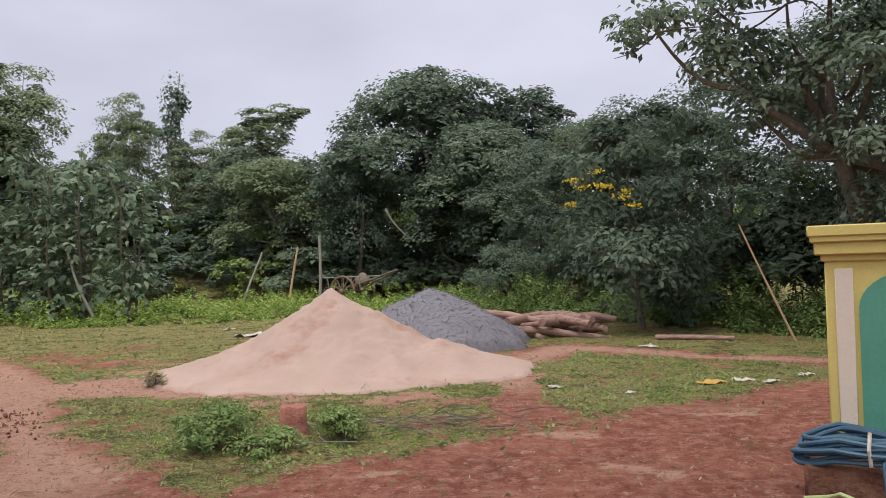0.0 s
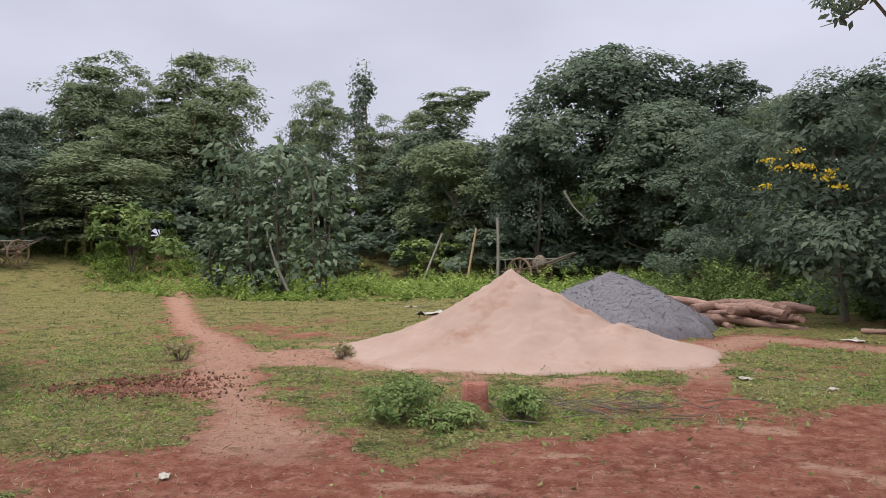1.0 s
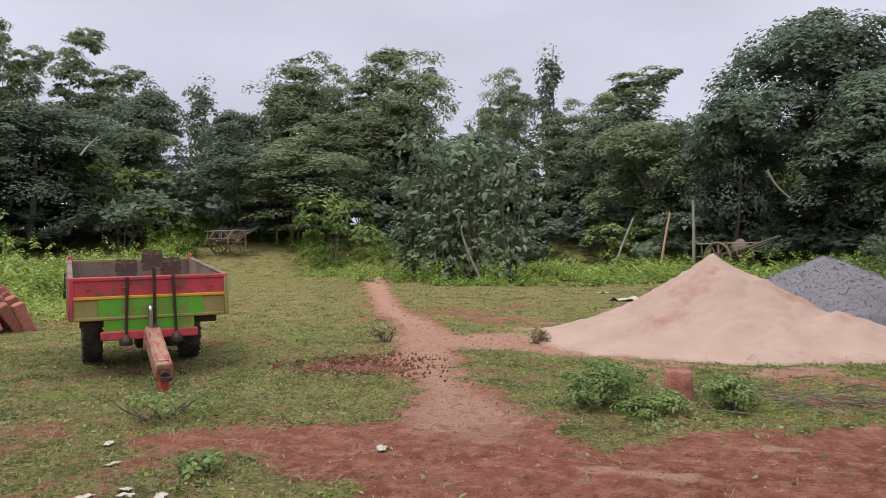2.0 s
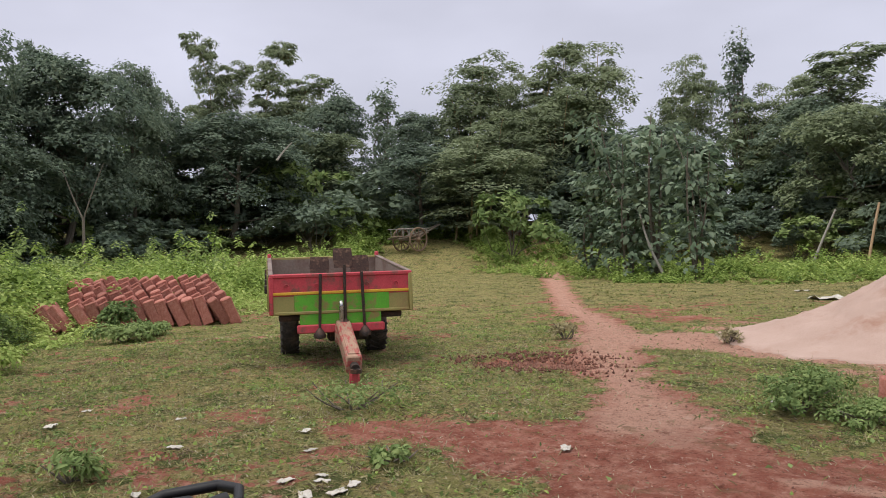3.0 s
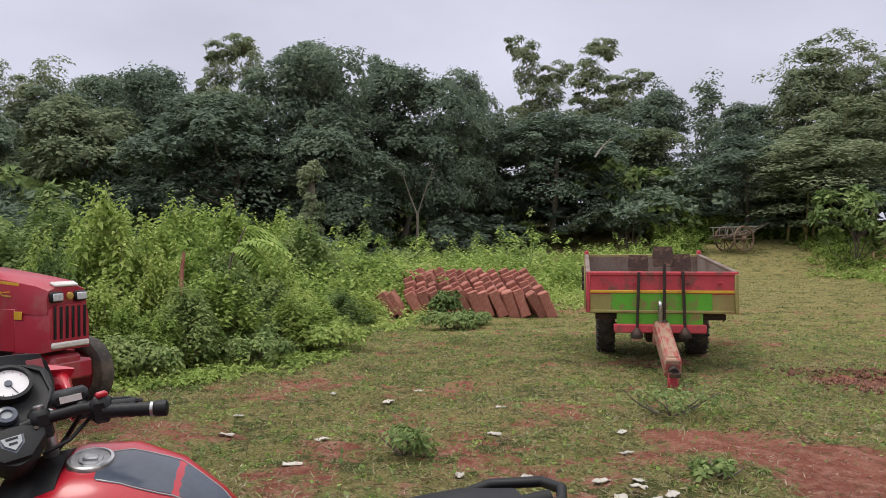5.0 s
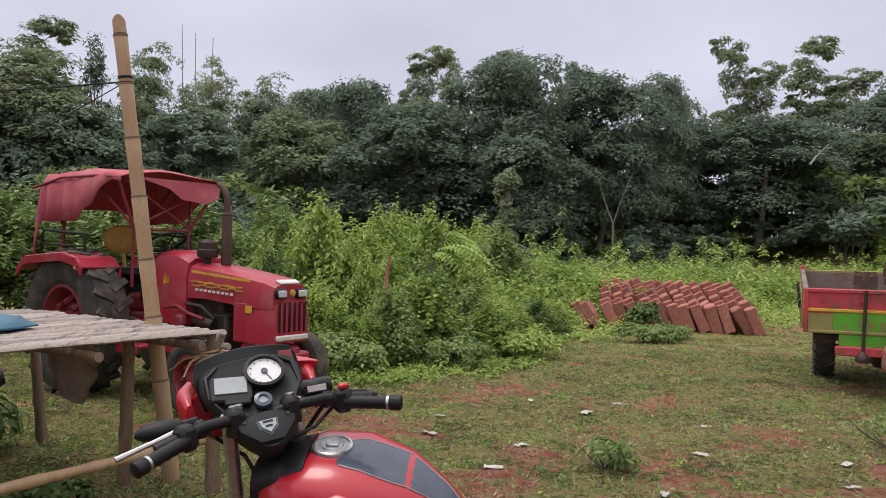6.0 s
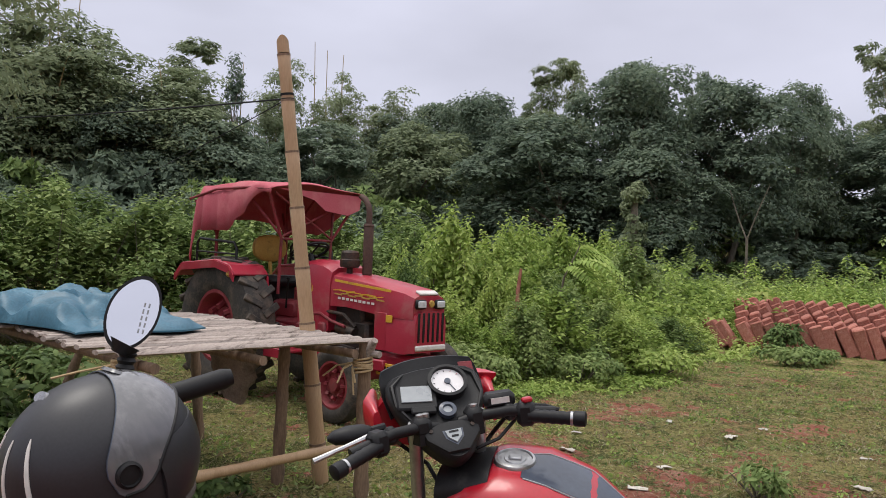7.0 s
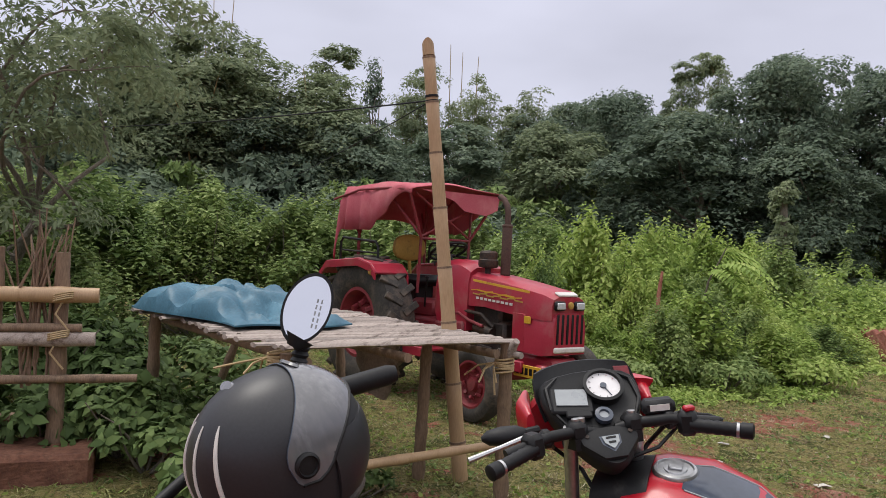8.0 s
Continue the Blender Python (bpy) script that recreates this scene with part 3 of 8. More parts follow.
def broad_tree(name, seed, h, half, leaf=(0.34, 0.2), count=5200, mat=None, low=0.22, bark=None, blobs_n=9, label="", sparse=False, far=True):
    """A tree of height h: trunk, limbs and a crown of leaf tufts."""
    rng = np.random.default_rng(seed)
    root = thing(name, Matrix(), label or "tall dark green broadleaf tree at the wood's edge", "tree", "trees of the wood")
    wood = Shape()
    pts, rs = limb(rng, (0, 0, -0.1), (rng.normal() * 0.3, rng.normal() * 0.3, h * 0.62), 0.028 * h * 0.6, 0.008 * h, 0.05)
    wood.tube(pts, rs, 8)
    blobs = []
    for k in range(blobs_n):
        a = 2.4 * k + rng.uniform(-0.5, 0.5)
        f = (k + 0.5) / blobs_n
        z = h * (low + (0.84 - low) * f)
        rr = half * (1.0 if f < 0.6 else 1.25 - 0.6 * f) * rng.uniform(0.25, 0.75)
        c = (math.cos(a) * rr, math.sin(a) * rr, z)
        s = half * rng.uniform(0.42, 0.68)
        blobs.append((*c, s, s, min(s * rng.uniform(0.6, 0.95), h - z)))
        b = pts[min(len(pts) - 1, int(2 + f * 4))]
        lp, lr = limb(rng, b, c, 0.007 * h, 0.002 * h, 0.1)
        wood.tube(lp, lr, 6)
    blobs.append((0, 0, h * 0.8, half * 0.5, half * 0.5, h * 0.2))
    part("trunk", wood, bark or BARK, root)
    v, f = crown_arrays(rng, blobs, count, leaf, core=0.2 if sparse else 0.55, tuft=0.4 if sparse else 0.3, per=14 if sparse else 90, far=far)
    part("crown", array_mesh("crown", v, f, mat or LEAF_DARK), None, root)
    return root


def bamboo_clump(name, seed, h, half, culms=9, count=9000, plume=False, label=""):
    """A clump of arching culms, each bearing rounded masses of fine hanging leaves."""
    rng = np.random.default_rng(seed)
    root = thing(name, Matrix(), label or "tall feathery bamboo clump with arching culms", "bamboo", "bamboo of the wood")
    blobs = []
    for k in range(culms):
        a = k * 2.4 + rng.uniform(-0.4, 0.4) if not plume else rng.normal() * 0.3
        hk = h * (rng.uniform(0.55, 0.92) if k else 1.0)
        out = half * (rng.uniform(0.35, 0.8) if k else 0.2) if not plume else half * rng.uniform(0.9, 1.5)
        t = np.linspace(0, 1, 12)
        reach = out * (0.35 * t + 0.65 * t ** 3) if not plume else out * (0.15 * t + 0.85 * t ** 5)
        z = hk * (t - (0.06 if not plume else 0.13) * t ** 6)
        p = np.stack([rng.normal() * 0.3 + np.cos(a) * reach, rng.normal() * 0.3 + np.sin(a) * reach, z], -1)
        if plume:
            p[-1] = p[-2] + (np.cos(a) * half * 0.3, np.sin(a) * half * 0.3, -0.02 * h)
        part("culm", Shape().tube([tuple(q) for q in p], list(np.linspace(0.055, 0.012, 12)), 5), BAMBOO, root)
        for f, s in ((0.95, 0.4), (0.84, 0.52), (0.7, 0.55), (0.54, 0.55), (0.36, 0.5), (0.18, 0.45)) if not plume else [(q, 0.44 - 0.26 * max(0.0, (q - 0.86) / 0.14) ** 1.5) for q in np.arange(0.42, 1.0, 0.042)]:
            c = np.array([np.interp(f, t, p[:, i]) for i in range(3)])
            r = half * s * rng.uniform(0.85, 1.2) * (1.1 if not plume else 0.85)
            blobs.append((*c, r, r, r * 1.25))
    v, f = crown_arrays(rng, blobs, count, (0.3, 0.11), tuft=0.4, droop=0.9, core=0.5, per=80, far=True)
    part("crown", array_mesh("crown", v, f, LEAF_BAMBOO), None, root)
    return root


BAMBOO = surface("bamboo_culm", rgb("8f7a54"), rgb("b79f75"), 3, 0.6, bump=0.2, fine=40, dist=0.004, c3=rgb("6f6a4c"), c3_edge=(0.5, 0.75), stretch=(4, 4, 0.7))
# place x, y, height and half width
BROAD = [(-37.3, 6.4, 11.0, 3.2), (-38.5, 11.0, 10.8, 3.4), (-41.4, 15.6, 11.4, 2.3), (-46.3, 30.8, 11.9, 3.2), (-8.4, 41.0, 11.9, 4.6), (-2.9, 43.7, 11.0, 4.0),
         (-10.9, 37.8, 8.2, 2.2), (-4.5, 37.5, 8.4, 3.4), (-41.2, 7.4, 12.1, 2.3), (-40.6, 10.8, 11.6, 2.3), (-35.6, 2.1, 8.3, 3.9), (-54.4, -4.3, 12.6, 3.4),
         (-51.6, -1.1, 12.3, 3.0), (-35.1, 7.5, 7.4, 3.0), (-41.4, 20.9, 9.2, 3.8), (-41.8, 34.5, 10.4, 2.8), (-36.8, -18.2, 9.2, 3.2), (-5.6, 42.6, 10.0, 3.6), (-43.6, -0.5, 11.0, 2.8)]
BROAD_B = [(-44, 24.5, 9.6, 3.6), (-44, 28, 9.0, 3.4), (-37, 31, 7.6, 3.2), (-26, 39.5, 8.0, 3.2), (-15.5, 39.5, 7.5, 3.0), (-18.5, 42, 8.4, 3.0), (-13, 42, 8.0, 2.8), (-40, -4, 8.6, 3.6), (-40, -9, 8.4, 3.6),
           (-38, -13.5, 8.2, 3.4), (-34, -22, 8.2, 3.2), (-30, -27, 9.0, 3.4), (-44, 18, 9.4, 3.4), (0.5, 39, 8.4, 3.6), (4, 36, 8.0, 3.6), (-48, -6, 10.4, 3.4), (-46, 3, 10.6, 3.4), (-31, 40, 8.0, 3.0)]
ROUND = [(-40.9, 38.1, 14.7, 2.9), (-39.0, 41.5, 14.2, 2.2), (-32.6, 41.9, 14.2, 2.5), (-33.0, 38.9, 10.8, 2.5), (-33.8, 32.5, 7.7, 2.7), (-26.8, 43.7, 12.6, 1.6), (-19.6, 45.4, 10.8, 2.0), (-36.9, -23.9, 14.1, 2.6),
         (-41.2, -22.7, 12.8, 2.4), (-47.2, -14.0, 13.5, 1.8), (-48.4, -9.6, 13.1, 1.7), (-49.0, -6.4, 12.2, 1.8), (-34.8, -25.1, 12.1, 2.1), (-22.7, 44.4, 10.2, 1.8), (-42.1, -16.3, 9.7, 2.0), (-36, 36, 9.5, 2.6), (-37.5, -19.5, 12.6, 3.2), (-38.5, -16.5, 11.2, 3.0), (-35.0, -22.0, 13.4, 3.0)]
PLUME = [(-52.8, 24.8, 16.8, 1.6, 240), (-51.4, 28.4, 16.1, 2.2, 50), (-52.2, 31.0, 14.5, 2.4, 45), (-45.6, -19.6, 14.1, 2.4, 100), (-49.6, 2.4, 14.4, 1.6, 80), (-47.5, 4.7, 14.2, 1.4, 250), (-53.4, 26.0, 15.2, 1.8, 60), (-36.5, 41.5, 14.6, 2.6, 40), (-19.2, 45.0, 11.6, 2.6, 10)]
SPARSE = [(-50.1, 37.7, 14.4, 1.3), (-50.4, 33.6, 13.8, 1.0), (-23.4, 43.5, 13.3, 0.9), (-44.6, -15.5, 13.3, 0.7), (-53, 20.5, 13.4, 1.2)]
rng = np.random.default_rng(11)


def top_of(src):
    return max(np.array([v.co.z for v in o.data.vertices][::7]).max() for o in src.children)


def plant_out(kinds, rows):
    """Copies of a few master trees, each at its own place, size and turn."""
    for i, (x, y, h, w, *turn) in enumerate(rows):
        src, h0, w0 = kinds[i % len(kinds)]
        h0 = top_of(src)
        z = float(ground_z(np.array([x]), np.array([y]))[0])
        m = Matrix.LocRotScale((x, y, z), Euler((0, 0, radians(turn[0]) if turn else rng.uniform(0, 6.28))), None)
        ob = copy_thing(src, m)
        ob.scale = (w / w0, w / w0, (h - z) / h0)
    for src, _, _ in kinds:
        for o in (*src.children_recursive, src):
            bpy.data.objects.remove(o)


plant_out([(broad_tree("tree", s, 10, 3.2, count=23000, leaf=(0.25, 0.15)), 10, 3.2) for s in (1, 2, 3, 4)], BROAD)
plant_out([(broad_tree("tree", s, 9, 3.2, leaf=(0.28, 0.17), count=14000, low=0.1, mat=LEAF_BAMBOO if s == 6 else None), 9, 3.2) for s in (5, 6, 7)], BROAD_B)
plant_out([(bamboo_clump("bamboo_clump", s, 13, 2.2, culms=7, count=20000), 13, 1.9) for s in (21, 22, 23)], ROUND)
plant_out([(bamboo_clump("bamboo_clump", s, 15, 2.0, culms=2, count=10000, plume=True, label="slender bamboo plume bending over at its tip"), 15, 1.6) for s in (24, 25)], PLUME)
plant_out([(broad_tree("tree", s, 13, 1.2, count=2000, low=0.5, sparse=True, label="thin tall tree with sparse leaves above the wood"), 13, 1.2) for s in (26, 27)], SPARSE)

# low growth along the wood's edge
EDGE = [(-30, 17), (-20, 18), (-12, 20), (-4, 24), (3, 31), (10, 35), (25, 37), (40, 41), (52, 50), (62, 44), (72, 38), (82, 33), (95, 31), (105, 30), (118, 30), (130, 30), (145, 26)]
ea, er = np.array([a for a, _ in EDGE], float), np.array([r for _, r in EDGE], float)


def shrub(name, seed, h, half, count=2600, mat=None, leaf=(0.24, 0.13), label="", sprigs=0):
    rng = np.random.default_rng(seed)
    root = thing(name, Matrix(), label or "dense dark green shrub under the trees", "shrub", "shrubs at the wood's edge")
    wood = Shape()
    if sprigs:
        # many leafy shoots that together make a lumpy dome
        n = count // sprigs
        a, q = rng.uniform(0, 6.28, n), rng.random(n) ** 0.6
        lump = 1 + 0.3 * np.sin(3 * a + seed) * q + 0.2 * np.sin(5 * a + 2 * seed)
        top = h * np.sqrt(np.maximum(1 - 0.85 * q * q, 0.05)) * rng.uniform(0.78, 1.02, n) * (1 + 0.15 * np.sin(4 * a + 7 * q + seed))
        tip = np.stack([np.cos(a) * q * half * lump, np.sin(a) * q * half * lump, np.maximum(top, 0.14 * h)], -1)
        base = tip * [0.72, 0.72, 0] + np.array([0, 0, 1]) * np.maximum(tip[:, 2:] - rng.uniform(0.3, 0.5, (n, 1)), 0.0)
        v, f = shoot_arrays(rng, base, tip, sprigs, leaf, 0.1)
        for k in range(0, n, max(1, n // 14)):
            wood.tube([tuple(tip[k] * [0.2, 0.2, 0] - [0, 0, 0.05]), tuple(base[k] * [1, 1, 0.6] + [0, 0, 0.1]), tuple(tip[k])], [0.014, 0.01, 0.004], 4)
    else:
        blobs = []
        for k in range(8):
            a, rr = 2.4 * k, half * rng.uniform(0.1, 0.75)
            z = h * rng.uniform(0.18, 0.72)
            s = half * rng.uniform(0.35, 0.6)
            blobs.append((math.cos(a) * rr, math.sin(a) * rr, z, s, s, min(s, h - z)))
            wood.tube(*limb(rng, (0, 0, -0.05), blobs[-1][:3], 0.03, 0.008, 0.1, 3), 4)
        v, f = crown_arrays(rng, blobs, count, leaf, core=0.5, tuft=0.32, per=80, far=True)
    part("stem", wood, BARK, root)
    v[:, 2] = np.maximum(v[:, 2], 0.02)
    part("leaves", array_mesh("leaves", v, f, mat or LEAF_DARK), None, root)
    return root


rows = []
for a in np.arange(-28, 146, 2.6):
    for k in range(3):
        if k == 2 and a < 20:
            continue
        az, r = radians(a + rng.uniform(-1.2, 1.2)), np.interp(a, ea, er) + 2.5 + k * 3.4 + rng.uniform(-1, 1)
        rows.append((0.4 - math.sin(az) * r, 1.7 + math.cos(az) * r, rng.uniform(2.0, 3.2) + 1.3 * k, rng.uniform(1.7, 2.5) + 0.3 * k))
for a in np.arange(3, 136, 3.6):
    az, r = radians(a + rng.uniform(-1, 1)), np.interp(a, ea, er) + 15 + rng.uniform(-2, 2)
    rows.append((0.4 - math.sin(az) * r, 1.7 + math.cos(az) * r, rng.uniform(7.5, 9.0), rng.uniform(3.4, 4.2)))
for a in np.arange(5, 134, 3.4):
    az, r = radians(a + rng.uniform(-1, 1)), np.interp(a, ea, er) + 20 + rng.uniform(-1, 1)
    rows.append((0.4 - math.sin(az) * r, 1.7 + math.cos(az) * r, rng.uniform(6.5, 8.0), rng.uniform(3.4, 4.2)))
rows += [(-28.8, 30.5, 4.2, 2.4), (-32.3, 34.0, 5.5, 3.0), (-38.5, 27.0, 5.5, 3.0), (-40.5, 29.5, 6.0, 3.2), (-41.0, 25.5, 6.5, 3.2), (-37.5, 24.0, 4.5, 2.8)]
plant_out([(shrub("shrub", s, 3, 2.0, 1400, mt, (0.32, 0.2)), 3, 2.0) for s, mt in ((31, LEAF_DARK), (32, LEAF_SHRUB), (33, LEAF_DARK), (34, LEAF_DARK))], rows)

# ---- paints, metals, woods ----
RED = surface("tractor_red", rgb("9c1f34"), rgb("a92b3e"), 3, 0.42, bump=0.05, fine=80, dist=0.002, c3=rgb("a0625c"), c3_scale=3.5, c3_edge=(0.5, 0.8), coat=0.12)
RED_DULL = surface("dusty_red_iron", rgb("7d2530"), rgb("93363d"), 6, 0.6, bump=0.2, fine=60, dist=0.004, c3=rgb("5b4038"), c3_scale=4, c3_edge=(0.5, 0.75))
BIKE_RED = surface("glossy_red", rgb("ab1426"), rgb("b51b2d"), 2, 0.32, bump=0.03, fine=90, dist=0.001, c3=rgb("a83a40"), c3_scale=9, c3_edge=(0.58, 0.8), coat=0.35)
BIKE_GREY = surface("grey_blue_stripe", rgb("353d4b"), rgb("414a58"), 4, 0.35, bump=0.0, coat=0.4)
BLACK = surface("black_plastic", rgb("141415"), rgb("1f1f20"), 5, 0.5, bump=0.08, fine=150, dist=0.001, c3=rgb("4a4744"), c3_scale=6, c3_edge=(0.6, 0.85), spec=0.3)
RUBBER = surface("dusty_rubber", rgb("2e2b29"), rgb("46413c"), 4, 0.85, bump=0.3, fine=40, dist=0.005, c3=rgb("6d5f52"), c3_scale=5, c3_edge=(0.48, 0.75))
IRON = surface("dark_iron", rgb("2f2a28"), rgb("4b423c"), 8, 0.6, metal=0.5, bump=0.3, fine=50, dist=0.004, c3=rgb("6e4b39"), c3_scale=6, c3_edge=(0.5, 0.75))
RUST = surface("rust_brown_pipe", rgb("47352f"), rgb("5d463c"), 6, 0.7, metal=0.2, bump=0.2, fine=60, dist=0.003)
CHROME = surface("worn_steel", rgb("a9a9a9"), rgb("c9c9c8"), 6, 0.3, metal=0.9, bump=0.05, fine=60, dist=0.001)
WHITE = surface("white_paint", rgb("c9c4bd"), rgb("dcd8d2"), 5, 0.5, bump=0.05, c3=rgb("a98f84"), c3_scale=6, c3_edge=(0.55, 0.8))
YELLOW = surface("yellow_paint", rgb("c99a2a"), rgb("d8ab36"), 6, 0.5, bump=0.1, c3=rgb("7c5a36"), c3_scale=5, c3_edge=(0.55, 0.75))
GREEN = surface("bright_green_paint", rgb("4f9a25"), rgb("5fae2c"), 8, 0.6, bump=0.12, c3=rgb("857a46"), c3_scale=4.5, c3_edge=(0.5, 0.6))
OLIVE = surface("faded_green_brown_paint", rgb("85834a"), rgb("9c8f57"), 5, 0.65, bump=0.15, c3=rgb("8d6b4b"), c3_scale=3, c3_edge=(0.48, 0.68))
TRAIL_RED = surface("trailer_red_paint", rgb("ae3440"), rgb("c24a52"), 7, 0.65, bump=0.15, c3=rgb("7a4a42"), c3_scale=4.5, c3_edge=(0.5, 0.62))
WORN_BEAM = surface("worn_beam", rgb("8a6a58"), rgb("a88a74"), 6, 0.85, bump=0.4, fine=40, dist=0.006, c3=rgb("9a4844"), c3_scale=5, c3_edge=(0.5, 0.58), stretch=(0.6, 3, 3))
RUST_BLADE = surface("rusty_blade", rgb("3a2d28"), rgb("57443b"), 9, 0.8, metal=0.15, bump=0.4, fine=50, dist=0.004, c3=rgb("8a6d5c"), c3_scale=8, c3_edge=(0.52, 0.66))
BED = surface("rusty_trailer_bed", rgb("6f625a"), rgb("8a7a70"), 4, 0.8, bump=0.2, fine=30, c3=rgb("5b3f34"), c3_scale=2, c3_edge=(0.45, 0.7))
CANVAS = surface("faded_red_canvas", rgb("ad4c59"), rgb("bb5f69"), 2.5, 0.85, bump=0.25, fine=120, dist=0.003, c3=rgb("c87e80"), c3_scale=1.6, c3_edge=(0.5, 0.75))
OCHRE = surface("ochre_cushion", rgb("b08a3c"), rgb("c09a4c"), 7, 0.7, bump=0.2, c3=rgb("6c4f2c"), c3_scale=5, c3_edge=(0.55, 0.75))
GLASS_LAMP = surface("lamp_glass", rgb("b9bcbf"), rgb("d5d7d9"), 12, 0.12, bump=0.1, fine=40, coat=1.0)
DIAL = surface("white_dial", rgb("d6d3d2"), rgb("dedbda"), 4, 0.25, bump=0.0, coat=0.7)
LCD = surface("grey_display", rgb("8f9496"), rgb("9ba0a1"), 4, 0.3, bump=0.0, coat=0.4)
HELMET = surface("matt_black_shell", rgb("222225"), rgb("2b2b2e"), 3, 0.42, bump=0.06, fine=200, dist=0.0006, c3=rgb("3c3a38"), c3_scale=7, c3_edge=(0.62, 0.8))
WOOD_GREY = surface("weathered_bamboo", rgb("83776f"), rgb("ab9e95"), 4, 0.85, bump=0.5, fine=45, dist=0.006, c3=rgb("574b44"), c3_scale=4, c3_edge=(0.5, 0.66), stretch=(0.5, 4, 4), island=0.3)
WOOD_POST = surface("bamboo_post", rgb("6a5545"), rgb("917963"), 5, 0.75, bump=0.35, fine=40, dist=0.004, c3=rgb("4f443a"), c3_scale=4, c3_edge=(0.52, 0.72), stretch=(4, 4, 0.6))
BAMBOO_TAN = surface("tan_bamboo", rgb("a28464"), rgb("b99b78"), 3, 0.5, bump=0.15, fine=50, dist=0.002, c3=rgb("8c6d48"), c3_scale=3, c3_edge=(0.55, 0.75), stretch=(4, 4, 0.5))
LOG = surface("stripped_log", rgb("85645a"), rgb("b39384"), 4, 0.85, bump=0.5, fine=40, dist=0.01, c3=rgb("5a4335"), c3_scale=3, c3_edge=(0.5, 0.7), stretch=(0.6, 4, 4), island=0.2)
LATERITE = surface("red_laterite", rgb("8d5548"), rgb("b07a6c"), 9, 0.95, bump=0.8, fine=45, dist=0.02, c3=rgb("b08678"), c3_scale=7, c3_edge=(0.55, 0.75), island=0.18, spec=0.2)
LATERITE_DARK = surface("dark_laterite_block", rgb("5a3d33"), rgb("7d5847"), 9, 0.95, bump=0.9, fine=35, dist=0.025, c3=rgb("8f6d58"), c3_scale=5, c3_edge=(0.55, 0.75), spec=0.2)
TARP = surface("blue_tarpaulin", rgb("2c586b"), rgb("3c6d82"), 3, 0.5, bump=0.15, fine=70, dist=0.003, c3=rgb("6b98aa"), c3_scale=3, c3_edge=(0.55, 0.8))
SACK = surface("old_jute_sack", rgb("75665a"), rgb("968878"), 10, 0.95, bump=0.5, fine=120, dist=0.004, c3=rgb("4a3f36"), c3_scale=4, c3_edge=(0.5, 0.7))
ROPE = surface("straw_rope", rgb("a58d68"), rgb("c2ab86"), 20, 0.95, bump=0.4, fine=120, dist=0.003)
WALL_YELLOW = surface("ochre_wall_paint", rgb("c4b468"), rgb("cfbf75"), 3, 0.75, bump=0.1, fine=60, dist=0.003, c3=rgb("b5a45c"), c3_scale=1.5, c3_edge=(0.55, 0.8))
WALL_CREAM = surface("cream_pilaster_paint", rgb("cdbfae"), rgb("d6c9b9"), 3, 0.75, bump=0.1, fine=60, dist=0.003, c3=rgb("b5a48f"), c3_scale=2, c3_edge=(0.55, 0.85))
WALL_GREEN = surface("teal_panel_paint", rgb("4a8a76"), rgb("559580"), 2, 0.7, bump=0.08, fine=60, dist=0.003, c3=rgb("44806c"), c3_scale=1.5, c3_edge=(0.5, 0.8))
HOSE_BLUE = surface("blue_hose", rgb("2c4a5e"), rgb("3a5c72"), 6, 0.5, bump=0.1, fine=60)
HOSE_GREEN = surface("pale_green_hose", rgb("8f9c62"), rgb("a8b27c"), 6, 0.55, bump=0.1, fine=60)
PAPER = surface("litter_paper", rgb("a8a398"), rgb("c4bfb5"), 14, 0.8, bump=0.2, c3=rgb("a08c7c"), c3_scale=20, c3_edge=(0.5, 0.7), island=0.15)
MIRROR = bpy.data.materials.new("mirror_glass")
MIRROR.use_nodes = True
MIRROR.node_tree.nodes["Principled BSDF"].inputs["Base Color"].default_value = (0.9, 0.91, 0.93, 1)
MIRROR.node_tree.nodes["Principled BSDF"].inputs["Metallic"].default_value = 1.0
MIRROR.node_tree.nodes["Principled BSDF"].inputs["Roughness"].default_value = 0.06
VISOR = surface("smoky_visor", rgb("58585b"), rgb("68686a"), 4, 0.2, bump=0.05, fine=70, dist=0.001, c3=rgb("808082"), c3_scale=14, c3_edge=(0.56, 0.75), coat=0.7, stretch=(1, 1, 0.35))

Y_AXIS = pose(0, 0, 0, 90, 0, 0)


def gz(x, y):
    return float(ground_z(np.array([float(x)]), np.array([float(y)]))[0])


